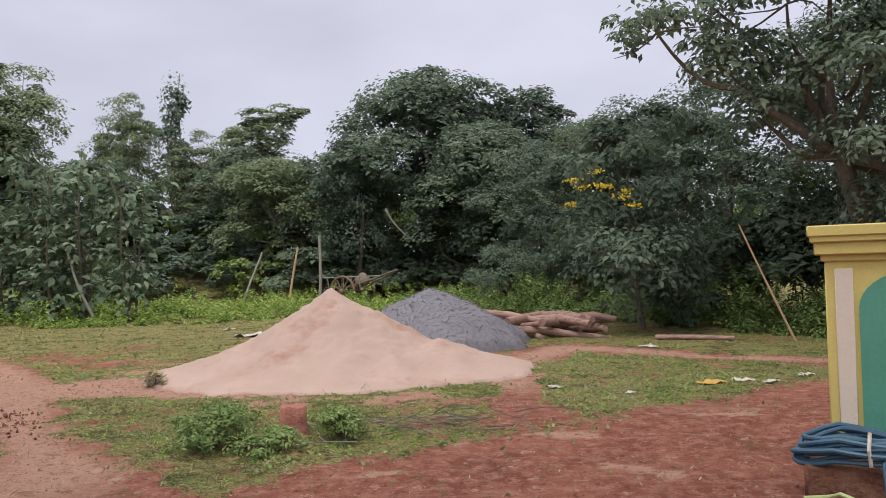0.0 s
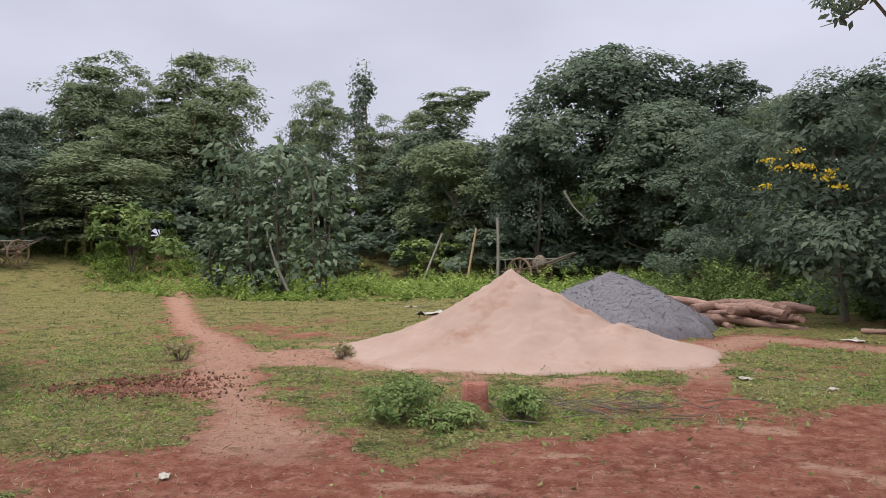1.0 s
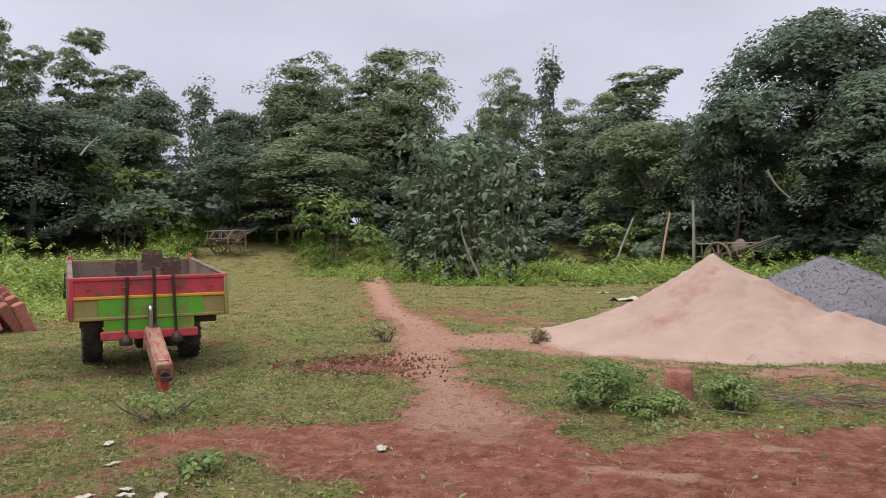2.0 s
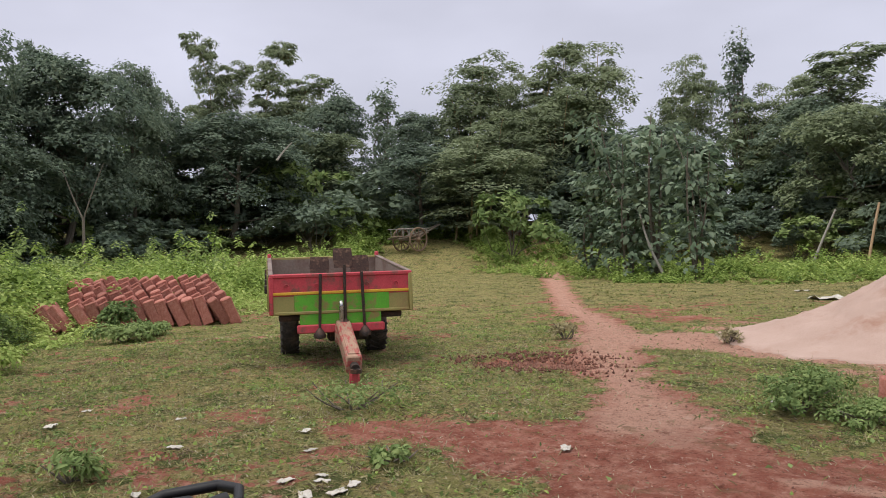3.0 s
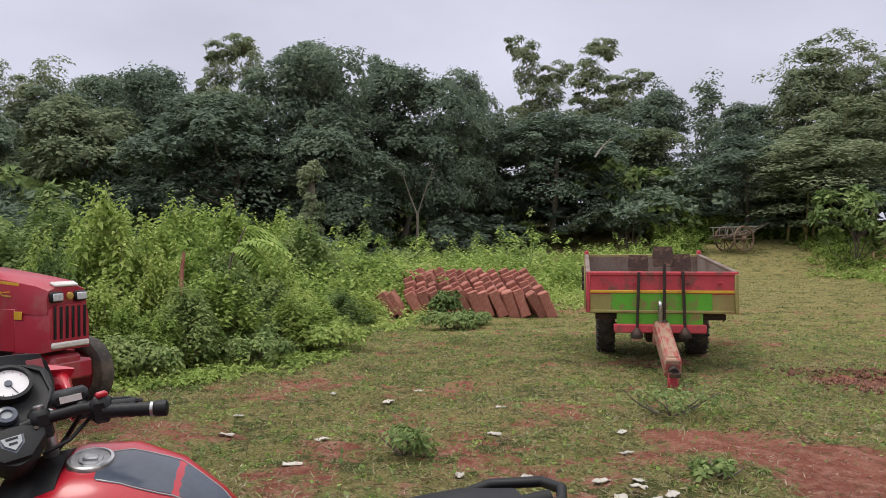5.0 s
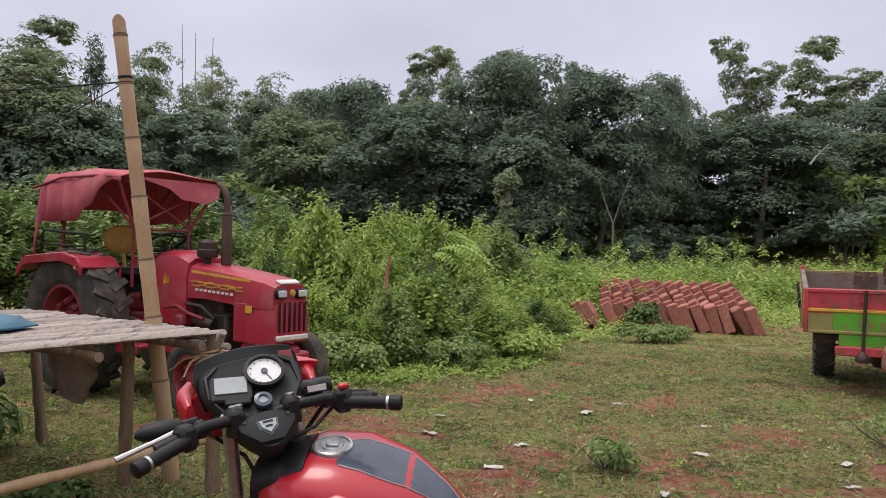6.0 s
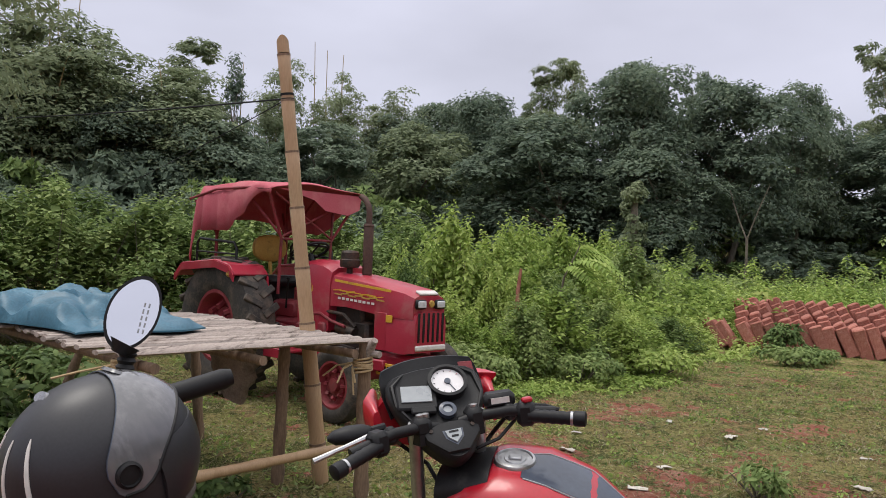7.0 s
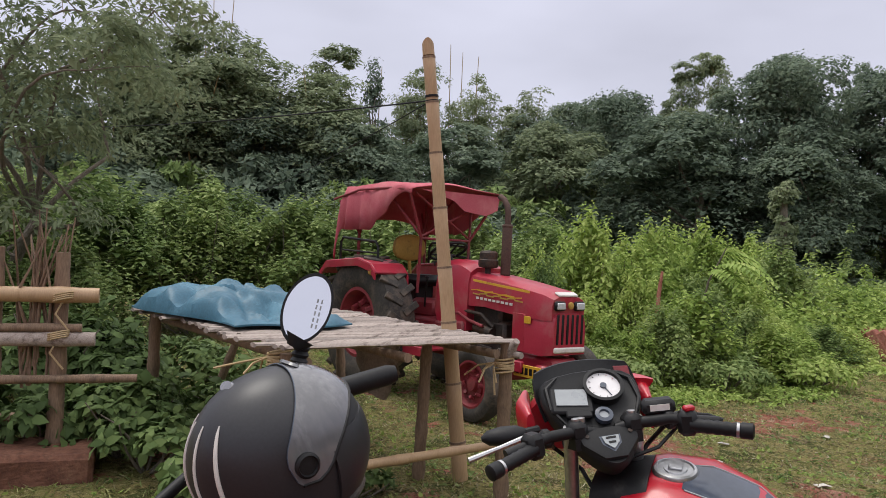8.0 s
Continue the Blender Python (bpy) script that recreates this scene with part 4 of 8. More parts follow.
def wheel(root, x, y, r, w, rim_r, rim_mat, lugs=0, lug_h=0.03, side=1, name="wheel"):
    """A wheel: the tyre with its bars, and under it the rim and hub."""
    s = Shape()
    h = w / 2
    prof = [(rim_r, -h * 0.75), (rim_r * 1.12, -h * 0.95), (r * 0.86, -h), (r * 0.965, -h * 0.82), (r, -h * 0.4), (r, h * 0.4), (r * 0.965, h * 0.82), (r * 0.86, h), (rim_r * 1.12, h * 0.95), (rim_r, h * 0.75)]
    s.lathe(prof, 40, Y_AXIS, closed=True)
    lug = Shape().box(0, 0, 0, r * 0.10, h * 1.15, lug_h * 2, c=lug_h * 0.3)
    spots = [pose(0, 0, 0, 0, 360 * k / lugs + (180 / lugs if sgn > 0 else 0), 0) @ pose(0, sgn * h * 0.5, r * 0.985, 0, 0, sgn * 32) for k in range(lugs) for sgn in (-1, 1)]
    if lug_h < 0.02:
        for q in spots:
            s.add(lug.v, lug.f, q)
    tyre = part(name, s, RUBBER, root, m=pose(x, y, r, 0, 0, 0))
    if lugs and lug_h >= 0.02:
        data = lug.mesh("lug", RUBBER)
        for sp in spots:
            part("lug", data, None, tyre, m=sp)
    q = Shape()
    o = side
    q.lathe([(rim_r * 1.01, o * h * 0.78), (rim_r * 0.92, o * h * 0.8), (rim_r * 0.86, o * h * 0.45), (rim_r * 0.8, -o * h * 0.1), (rim_r * 0.55, -o * h * 0.2), (rim_r * 0.5, o * h * 0.1), (rim_r * 0.3, o * h * 0.15), (rim_r * 0.26, o * h * 0.6), (0.001, o * h * 0.65), (0.001, -o * h * 0.3), (rim_r * 0.8, -o * h * 0.3)], 32, Y_AXIS, closed=True)
    q.lathe([(rim_r, -h * 0.7), (rim_r, h * 0.7), (rim_r * 0.97, h * 0.7), (rim_r * 0.97, -h * 0.7)], 32, Y_AXIS, closed=True)
    for k in range(8):
        a = 2 * math.pi * k / 8
        q.tube([(rim_r * 0.62 * math.cos(a), -o * h * 0.2, rim_r * 0.62 * math.sin(a)), (rim_r * 0.5 * math.cos(a), -o * h * 0.62, rim_r * 0.5 * math.sin(a))], rim_r * 0.085, 6)
    part("rim", q, rim_mat, tyre, "painted steel rim with bolts")
    return tyre


def arc(cx, cz, r, a0, a1, n, y=0.0):
    return [(cx + r * math.cos(radians(a0 + (a1 - a0) * k / n)), y, cz + r * math.sin(radians(a0 + (a1 - a0) * k / n))) for k in range(n + 1)]


def bars(parent, m, rows, mat, name="mark", label=""):
    """Unreadable lettering as plain bars: centre x, z, width, height on a plane facing -y."""
    for x, z, w, h in rows:
        part(name, Shape().box(x, 0, z, w, 0.003, h, m=m), mat, parent, label)


# ---- tractor ----
def tractor(m):
    t = thing("tractor", m, "red farm tractor with canvas canopy and large rear tyres on grass", "tractor")
    for y in (0.6, -0.6):
        wheel(t, 0, y, 0.7, 0.36, 0.37, RED_DULL, 22, 0.024, 1 if y < 0 else -1, "rear_wheel")
        wheel(t, 1.87, y * 1.02, 0.335, 0.17, 0.21, RED_DULL, 0, 0, 1 if y < 0 else -1, "front_wheel")
    for y in (0.62, -0.62):
        s = Shape()
        out = [(-0.72, 1.2), (-0.58, 1.32), (0.1, 1.37), (0.36, 1.32), (0.45, 1.24)]
        for (x0, z0), (x1, z1) in zip(out, out[1:]):
            s.box((x0 + x1) / 2, y, (z0 + z1) / 2, math.hypot(x1 - x0, z1 - z0) + 0.02, 0.4, 0.03, ry=-math.degrees(math.atan2(z1 - z0, x1 - x0)), c=0.008)
        sy = -1 if y < 0 else 1
        s.prism([*out, *[(x, z - 0.07) for x, z in out[::-1]]], 0.02, pose(0, y + sy * 0.2, 0))
        s.prism([(-0.5, 0.7), (-0.58, 1.3), (0.1, 1.35), (0.36, 1.3), (0.45, 1.22), (0.5, 0.6), (0.1, 0.55)], 0.025, pose(0, y - sy * 0.2, 0))
        f = part("fender", s, RED, t)
        part("tail_lamp", Shape().box(0.36, y + sy * 0.17, 1.25, 0.1, 0.08, 0.08, c=0.02), OCHRE, f, "amber lamp box")
        rail = Shape().tube([(-0.62, y, 1.3), (-0.62, y, 1.55), (-0.57, y, 1.6), (0.12, y, 1.56), (0.17, y, 1.5), (0.17, y, 1.34)], 0.014, 8)
        rail.tube([(-0.62, y, 1.46), (0.16, y, 1.44)], 0.01, 6)
        part("grab_rail", rail, BLACK, t, "black steel grab rail")
    part("rear_axle", Shape().tube([(0, -0.55, 0.7), (0, 0.55, 0.7)], [0.12, 0.12], 14).box(-0.05, 0, 0.66, 0.55, 0.42, 0.42, c=0.05), RED_DULL, t)
    part("gearbox", Shape().box(0.5, 0, 0.62, 0.8, 0.36, 0.38, c=0.05).box(0.35, 0, 0.88, 0.45, 0.3, 0.2, c=0.04).tube([(0.3, -0.2, 0.7), (0.9, -0.2, 0.66)], 0.05, 10), RED_DULL, t)
    part("engine", Shape().box(1.3, 0, 0.68, 0.85, 0.34, 0.36, c=0.03).box(1.3, -0.03, 0.9, 0.7, 0.26, 0.2, c=0.03).tube([(1.1, -0.19, 0.72), (1.1, -0.19, 0.95)], 0.05, 10).tube([(1.35, -0.2, 0.78), (1.6, -0.2, 0.74)], 0.055, 10).box(1.45, 0, 0.45, 0.5, 0.24, 0.14, c=0.03)
         .tube([(1.0, -0.24, 0.82), (1.2, -0.25, 0.93), (1.45, -0.23, 0.91), (1.6, -0.2, 0.8)], 0.018, 8).tube([(1.0, -0.22, 0.6), (1.3, -0.26, 0.64), (1.62, -0.22, 0.6)], 0.014, 8), IRON, t, "dark oily iron engine")
    part("fuel_pipe", Shape().tube([(0.95, -0.26, 0.88), (1.15, -0.27, 0.9), (1.3, -0.26, 0.84), (1.5, -0.25, 0.8)], 0.016, 8).box(1.18, -0.24, 0.74, 0.12, 0.1, 0.16, c=0.02).box(0.86, -0.23, 0.72, 0.18, 0.12, 0.14, c=0.02), RED_DULL, t)
    for y in (0.42, -0.42):
        part("footboard", Shape().box(0.62, y, 0.52, 0.75, 0.34, 0.03, c=0.008).box(0.62, y * 1.38, 0.5, 0.75, 0.02, 0.09, c=0.004), RED, t)
    part("running_frame", Shape().box(1.55, -0.27, 0.5, 1.1, 0.05, 0.1, c=0.01).box(1.55, 0.27, 0.5, 1.1, 0.05, 0.1, c=0.01), RED, t)

    def ring(x, zb, zt, w, k=0.06):
        return [(x, -w, zb), (x, -w, zt - 2 * k), (x, -w * 0.9, zt - k * 0.6), (x, -w * 0.6, zt), (x, w * 0.6, zt), (x, w * 0.9, zt - k * 0.6), (x, w, zt - 2 * k), (x, w, zb)]
    hood = Shape().loft([ring(1.26, 0.98, 1.305, 0.242), ring(1.5, 0.985, 1.29, 0.24), ring(1.9, 0.95, 1.24, 0.235), ring(2.25, 0.93, 1.19, 0.225), ring(2.36, 0.93, 1.14, 0.2, 0.04)])
    hood.box(1.98, -0.232, 0.8, 0.16, 0.012, 0.34, c=0.004).box(1.98, 0.232, 0.8, 0.16, 0.012, 0.34, c=0.004)
    bonnet = part("bonnet", hood, RED, t, "glossy red bonnet with decal stripes")
    part("dash_cowl", Shape().loft([ring(0.7, 0.9, 1.32, 0.23, 0.08), ring(0.78, 0.8, 1.4, 0.262, 0.08), ring(0.95, 0.74, 1.425, 0.27, 0.08), ring(1.12, 0.72, 1.41, 0.27, 0.08), ring(1.22, 0.72, 1.375, 0.268, 0.08), ring(1.258, 0.74, 1.35, 0.256, 0.08)]), RED, t)
    nose = Shape().loft([ring(2.06, 0.63, 1.0, 0.235), ring(2.28, 0.62, 1.0, 0.228), ring(2.39, 0.64, 1.0, 0.195)])
    grille = part("grille", nose, RED, t)
    for k in range(6):
        y = -0.15 + 0.06 * k
        part("slot", Shape().box(2.392, y, 0.86, 0.012, 0.026, 0.26, c=0.004), BLACK, grille)
    part("bumper_strip", Shape().box(2.392, 0, 0.68, 0.035, 0.38, 0.05, c=0.012), WHITE, t, "white painted strip")
    part("hood_badge", Shape().box(2.33, 0, 1.165, 0.07, 0.24, 0.022, ry=25, c=0.008), WHITE, bonnet)
    for y in (0.12, -0.12):
        lamp = part("headlight", Shape().box(2.375, y, 1.065, 0.04, 0.13, 0.085, c=0.015), BLACK, t, "dark framed headlight")
        part("lens", Shape().box(2.395, y, 1.065, 0.014, 0.10, 0.06, c=0.006), GLASS_LAMP, lamp)
    part("emblem", Shape().lathe([(0.032, 0), (0.032, 0.012), (0.022, 0.02), (0.001, 0.02)], 16, pose(2.385, 0, 1.07, 0, 90, 0)), OCHRE, bonnet)
    for sy in (-1, 1):
        dm = pose(0, sy * 0.2465, 0)
        part("decal_stripe", Shape().box(1.72, 0, 1.2, 0.8, 0.004, 0.022, ry=4.5, m=dm), YELLOW, bonnet, "yellow stripe")
        for k in range(7):
            part("decal_line", Shape().box(1.36 + 0.1 * k, 0, 1.14 - 0.006 * k, 0.12, 0.004, 0.009 + 0.004 * (k % 3), ry=(5 if k % 2 else -4), m=dm), YELLOW, bonnet)
            part("decal_line", Shape().box(1.38 + 0.1 * k, 0, 1.1 + 0.012 * (k % 2) - 0.004 * k, 0.11, 0.004, 0.012, ry=(-3 if k % 2 else 5), m=dm), OCHRE, bonnet)
        for k in range(9):
            part("letter_bar", Shape().box(1.4 + 0.06 * k, 0, 1.065 - 0.003 * k, 0.04, 0.004, 0.022, m=dm), WHITE, bonnet, "pale lettering")
        part("badge", Shape().box(2.1, sy * 0.002, 0.92, 0.085, 0.006, 0.065, c=0.002, m=pose(0, sy * 0.238, 0)), YELLOW, grille, "yellow badge")
        for k in range(3):
            part("flame", Shape().prism([(0.93 + 0.03 * k, 1.1), (0.955 + 0.03 * k, 1.11), (0.96 + 0.025 * k, 1.21 - 0.02 * k), (0.94 + 0.03 * k, 1.15)], 0.004, pose(0, sy * 0.272, 0)), YELLOW, bonnet)
    part("front_bracket", Shape().box(2.12, 0, 0.5, 0.5, 0.3, 0.2, c=0.03).box(2.3, 0, 0.46, 0.16, 0.5, 0.16, c=0.02), RED, t)
    part("front_axle", Shape().box(1.87, 0, 0.4, 0.1, 1.1, 0.1, c=0.02).tube([(1.87, -0.5, 0.33), (1.87, -0.5, 0.55)], 0.035, 10).tube([(1.87, 0.5, 0.33), (1.87, 0.5, 0.55)], 0.035, 10), RED_DULL, t)
    plate = part("number_plate", Shape().box(2.15, -0.262, 0.47, 0.34, 0.012, 0.11, c=0.004), YELLOW, t, "yellow number plate")
    for k in range(5):
        part("plate_bar", Shape().box(2.04 + 0.055 * k, -0.27, 0.47, 0.035, 0.004, 0.06), BLACK, plate)
    part("exhaust", Shape().lathe([(0.025, 1.2), (0.025, 1.27), (0.046, 1.29), (0.049, 1.31), (0.049, 1.77), (0.042, 1.79), (0.032, 1.79)], 18, pose(1.48, 0.02, 0)).lathe([(0.049, 1.755), (0.053, 1.76), (0.053, 1.775), (0.049, 1.78)], 18, pose(1.48, 0.02, 0)).tube([(1.48, 0.02, 1.78), (1.48, 0.02, 1.9), (1.46, 0.02, 1.97), (1.41, 0.02, 2.03), (1.35, 0.02, 2.06)], 0.03, 12), RUST, t, "rust-brown upright exhaust")
    part("air_cleaner", Shape().lathe([(0.03, 1.25), (0.03, 1.35), (0.09, 1.36), (0.098, 1.38), (0.098, 1.43), (0.088, 1.44), (0.088, 1.5), (0.07, 1.52), (0.001, 1.525)], 24, pose(1.36, -0.1, 0)), IRON, t, "dark dome air cleaner")
    sw = Shape()
    rim = [(0.2 * math.cos(2 * math.pi * k / 24), 0.2 * math.sin(2 * math.pi * k / 24), 0) for k in range(25)]
    sm = pose(0.58, 0, 1.5, 0, -28, 0)
    sw.tube(rim, 0.014, 8, sm, caps=False)
    for k in range(3):
        a = 2 * math.pi * k / 3
        sw.tube([(0, 0, -0.04), (0.2 * math.cos(a), 0.2 * math.sin(a), 0)], 0.01, 6, sm)
    sw.tube([(0, 0, -0.03), (0.0, 0, -0.25)], 0.025, 8, sm)
    part("steering_wheel", sw, BLACK, t, "black steering wheel")
    part("seat", Shape().box(0.1, 0, 1.17, 0.42, 0.46, 0.12, c=0.05).box(0.1, 0, 1.02, 0.2, 0.25, 0.24, c=0.03), BLACK, t, "worn black seat")
    part("backrest", Shape().loft([[(-0.15 + dx, 0.21 * q * math.cos(2 * math.pi * k / 20), 1.52 + 0.15 * q * math.copysign(abs(math.sin(2 * math.pi * k / 20)) ** 0.75, math.sin(2 * math.pi * k / 20))) for k in range(20)] for dx, q in ((-0.05, 0.8), (-0.035, 0.98), (0.02, 1.0), (0.045, 0.85), (0.055, 0.4))]).tube([(-0.1, 0, 1.15), (-0.15, 0, 1.42)], 0.02, 8), OCHRE, t, "stained ochre backrest cushion")
    fr = Shape()
    for y in (-0.46, 0.46):
        fr.tube([(-0.5, y, 1.3), (-0.5, y, 2.12)], 0.018, 8)
        fr.tube([(0.5, y * 0.7, 1.05), (0.52, y * 0.7, 1.62), (0.64, y * 1.25, 2.08)], 0.016, 8)
        fr.tube([(-0.5, y, 1.66), (-0.78, y * 1.25, 2.02)], 0.014, 8)
        fr.tube([(-0.5, y, 1.64), (-0.1, y * 1.2, 2.1)], 0.014, 8)
        fr.tube([(0.52, y * 0.7, 1.64), (0.22, y * 1.25, 2.1)], 0.014, 8)
        fr.tube([(-0.86, y * 1.3, 2.04), (-0.3, y * 1.3, 2.13), (0.3, y * 1.3, 2.13), (0.7, y * 1.3, 2.1)], 0.014, 8)
    fr.tube([(0.52, -0.32, 1.62), (0.52, 0.32, 1.62)], 0.014, 8)
    fr.tube([(0.52, -0.32, 1.64), (0.64, 0.5, 2.08)], 0.012, 8)
    fr.tube([(0.52, 0.32, 1.64), (0.64, -0.5, 2.08)], 0.012, 8)
    part("canopy_frame", fr, RED_DULL, t, "red tube canopy frame")
    n_u, n_v = 45, 41
    top = []
    for i in range(n_u):
        u = i / (n_u - 1)
        x = -0.85 + 1.57 * u
        for j in range(n_v):
            v = -1 + 2 * j / (n_v - 1)
            z = 2.17 + 0.06 * (1 - v * v) - 0.05 * (2 * u - 1) ** 4 + 0.01 * math.sin(9 * u + 5 * v) + 0.012 * abs(math.sin(13 * u)) * abs(v)
            y = 0.64 * v
            over = max(0.0, abs(v) - 0.86) / 0.14
            drape = min(1.0, max(0.0, (0.97 - u) / 0.5))
            skirt = 0.06 + 0.42 * drape * drape * (3 - 2 * drape)
            if over:
                z = z - over * skirt
                y = math.copysign(0.61 + (0.045 * math.sin(34 * u) + 0.02 * math.sin(61 * u + 1)) * over * (1.0 - u), v)
            back = max(0.0, 0.1 - u) / 0.1
            z, x2 = z - back * 0.34, x + back * 0.1
            top.append((x2, y, z))
    fs = [(i * n_v + j, (i + 1) * n_v + j, (i + 1) * n_v + j + 1, i * n_v + j + 1) for i in range(n_u - 1) for j in range(n_v - 1)]
    me = bpy.data.meshes.new("canopy")
    me.from_pydata(top, [], fs)
    me.polygons.foreach_set("use_smooth", [True] * len(me.polygons))
    me.materials.append(CANVAS)
    cn = part("canopy", me, None, t, "faded red canvas canopy with hanging sides")
    so = cn.modifiers.new("cloth", "SOLIDIFY")
    so.thickness = 0.008
    flap = Shape()
    flap.prism([(-0.5, 2.12), (0.58, 2.12), (0.56, 1.97), (0.4, 1.9), (0.1, 1.93), (-0.05, 2.03), (-0.3, 2.09)], 0.008, pose(0.69, 0, 0, 0, 0, 90))
    part("front_flap", flap, CANVAS, t, "red canvas front flap")
    part("lever", Shape().tube([(0.42, -0.16, 0.9), (0.5, -0.2, 1.2)], 0.01, 6).lathe([(0.001, 0), (0.022, 0.01), (0.022, 0.03), (0.001, 0.045)], 10, pose(0.5, -0.2, 1.19)), BLACK, t)
    return t


TRACTOR_AT = (-8.10, -1.18, 52)
tractor(pose(TRACTOR_AT[0], TRACTOR_AT[1], gz(-7.5, -0.7), 0, 0, TRACTOR_AT[2]))


# ---- trailer ----
def trailer(m):
    """x forward along the drawbar, origin on the ground under the front board."""
    t = thing("trailer", m, "red and green steel farm trailer with lowered drawbar", "trailer")
    W, L, zb, zt = 1.68, 3.0, 0.68, 1.13
    hw = W / 2
    fb = part("front_board", Shape().box(0, 0, (zb + zt) / 2 + 0.11, 0.04, W, 0.26, c=0.008), TRAIL_RED, t, "red painted front board")
    part("lower_board", Shape().box(-0.004, 0, 0.79, 0.036, W, 0.22, c=0.006), OLIVE, t, "faded green lower board")
    part("green_panel", Shape().box(0.012, 0, 0.80, 0.02, W * 0.68, 0.20, c=0.004), GREEN, t, "bright green panel")
    part("skirt_panel", Shape().box(0.0, -0.02, 0.6, 0.03, 0.98, 0.19, c=0.006), GREEN, t, "bright green skirt panel")
    part("yellow_band", Shape().box(0.016, 0, 0.92, 0.03, W, 0.035, c=0.006), YELLOW, t, "chipped yellow band")
    part("top_rail", Shape().box(0, 0, zt + 0.0, 0.07, W + 0.04, 0.05, c=0.012), TRAIL_RED, t)
    part("bottom_rail", Shape().box(0.005, 0, 0.685, 0.05, W + 0.02, 0.04, c=0.01), OLIVE, t)
    for y in (-hw, hw):
        part("corner_post", Shape().box(0.005, y, 0.9, 0.07, 0.05, 0.46, c=0.01), OLIVE if y > 0 else TRAIL_RED, t)
    for y in (-0.66, -0.3, 0.3, 0.66):
        part("hook", Shape().tube(arc(0, 1.0, 0.03, -60, 200, 8), 0.006, 6, pose(0.028, y, 0, 0, 0, 90)), TRAIL_RED, t)
    for y in (-hw, hw):
        s = Shape().box(-L / 2, y, (zb + zt) / 2, L, 0.035, zt - zb, c=0.006)
        for k in range(6):
            s.box(-0.25 - 0.5 * k, y + (0.03 if y > 0 else -0.03), (zb + zt) / 2, 0.05, 0.03, zt - zb, c=0.006)
        side = part("side_board", s, OLIVE, t)
        part("side_rail", Shape().box(-L / 2, y, zt + 0.012, L, 0.06, 0.03, c=0.008), BED, side, "pale worn top edge")
        for k in range(4):
            part("latch", Shape().box(-0.3 - 0.8 * k, y + (0.05 if y > 0 else -0.05), 0.95, 0.07, 0.05, 0.1, c=0.01), IRON, side)
    part("tail_board", Shape().box(-L, 0, (zb + zt) / 2 + 0.02, 0.04, W, zt - zb, c=0.006), OLIVE, t)
    for y in (-hw, hw):
        part("tail_post", Shape().box(-L, y, 0.94, 0.06, 0.06, 0.54, c=0.012), TRAIL_RED, t, "rusty red tail post")
    part("bed", Shape().box(-L / 2, 0, zb + 0.02, L - 0.05, W - 0.04, 0.03, c=0.004), BED, t, "rusty grey-brown bed")
    part("liner", Shape().box(-0.035, 0, 0.92, 0.012, W - 0.06, 0.4).box(-L + 0.035, 0, 0.92, 0.012, W - 0.06, 0.4).box(-L / 2, hw - 0.025, 0.92, L - 0.1, 0.01, 0.4).box(-L / 2, -hw + 0.025, 0.92, L - 0.1, 0.01, 0.4), BED, t, "rusty inner faces")
    ch = Shape()
    for y in (-0.32, 0.32):
        ch.box(-L / 2, y, 0.6, L, 0.07, 0.12, c=0.01)
    for k in range(5):
        ch.box(-0.2 - 0.65 * k, 0, 0.6, 0.06, W * 0.9, 0.07, c=0.01)
    part("chassis", ch, IRON, t)
    part("front_beam", Shape().box(0.03, -0.02, 0.49, 0.09, 1.05, 0.1, c=0.012), TRAIL_RED, t, "red front beam")
    part("drawbar", Shape().box(0.62, 0, 0.35, 1.25, 0.17, 0.19, ry=13, c=0.015).box(0.06, 0, 0.42, 0.2, 0.2, 0.24, c=0.02), WORN_BEAM, t, "worn drawbar with flaking red paint")
    part("worn_plate", Shape().box(0.72, 0, 0.43, 0.95, 0.12, 0.012, ry=13, c=0.004), WORN_BEAM, t, "bare worn top plate")
    part("hitch_eye", Shape().tube([(1.22, 0, 0.2), (1.32, 0, 0.18)], 0.05, 10).lathe([(0.035, -0.02), (0.06, -0.02), (0.06, 0.02), (0.035, 0.02)], 16, pose(1.37, 0, 0.165), closed=True), IRON, t)
    part("prop_stand", Shape().box(1.2, 0, 0.08, 0.12, 0.1, 0.18, c=0.015), TRAIL_RED, t)
    part("jack", Shape().tube([(0.05, -0.02, 0.46), (0.1, -0.02, 0.62), (0.1, -0.02, 0.76)], 0.028, 10).tube(arc(0.07, 0.76, 0.045, 0, 180, 8, -0.02), 0.022, 8), CHROME, t, "bare steel jack loop")
    part("axle", Shape().box(-1.55, 0, 0.36, 0.1, 1.2, 0.1, c=0.015).box(-1.55, -0.32, 0.53, 0.7, 0.07, 0.22, c=0.02).box(-1.55, 0.32, 0.53, 0.7, 0.07, 0.22, c=0.02), IRON, t)
    part("cross_box", Shape().box(-0.5, 0.1, 0.42, 0.35, 0.5, 0.26, c=0.02), IRON, t)
    for y in (-0.6, 0.6):
        wheel(t, -1.55, y, 0.37, 0.24, 0.2, IRON, 22, 0.015, 1 if y < 0 else -1)
    # the body slopes down to the lowered drawbar
    for ob in t.children_recursive:
        if ob.name.split(".")[0] in ("side_board", "side_rail", "latch", "tail_board", "tail_post", "bed", "liner", "chassis"):
            for v in ob.data.vertices:
                v.co.z += 0.055 * max(0.0, -v.co.x)
    return t


TR = pose(-7.716, 6.859, gz(-7.7, 6.9), 0, 0, -27.0)
trailer(TR)


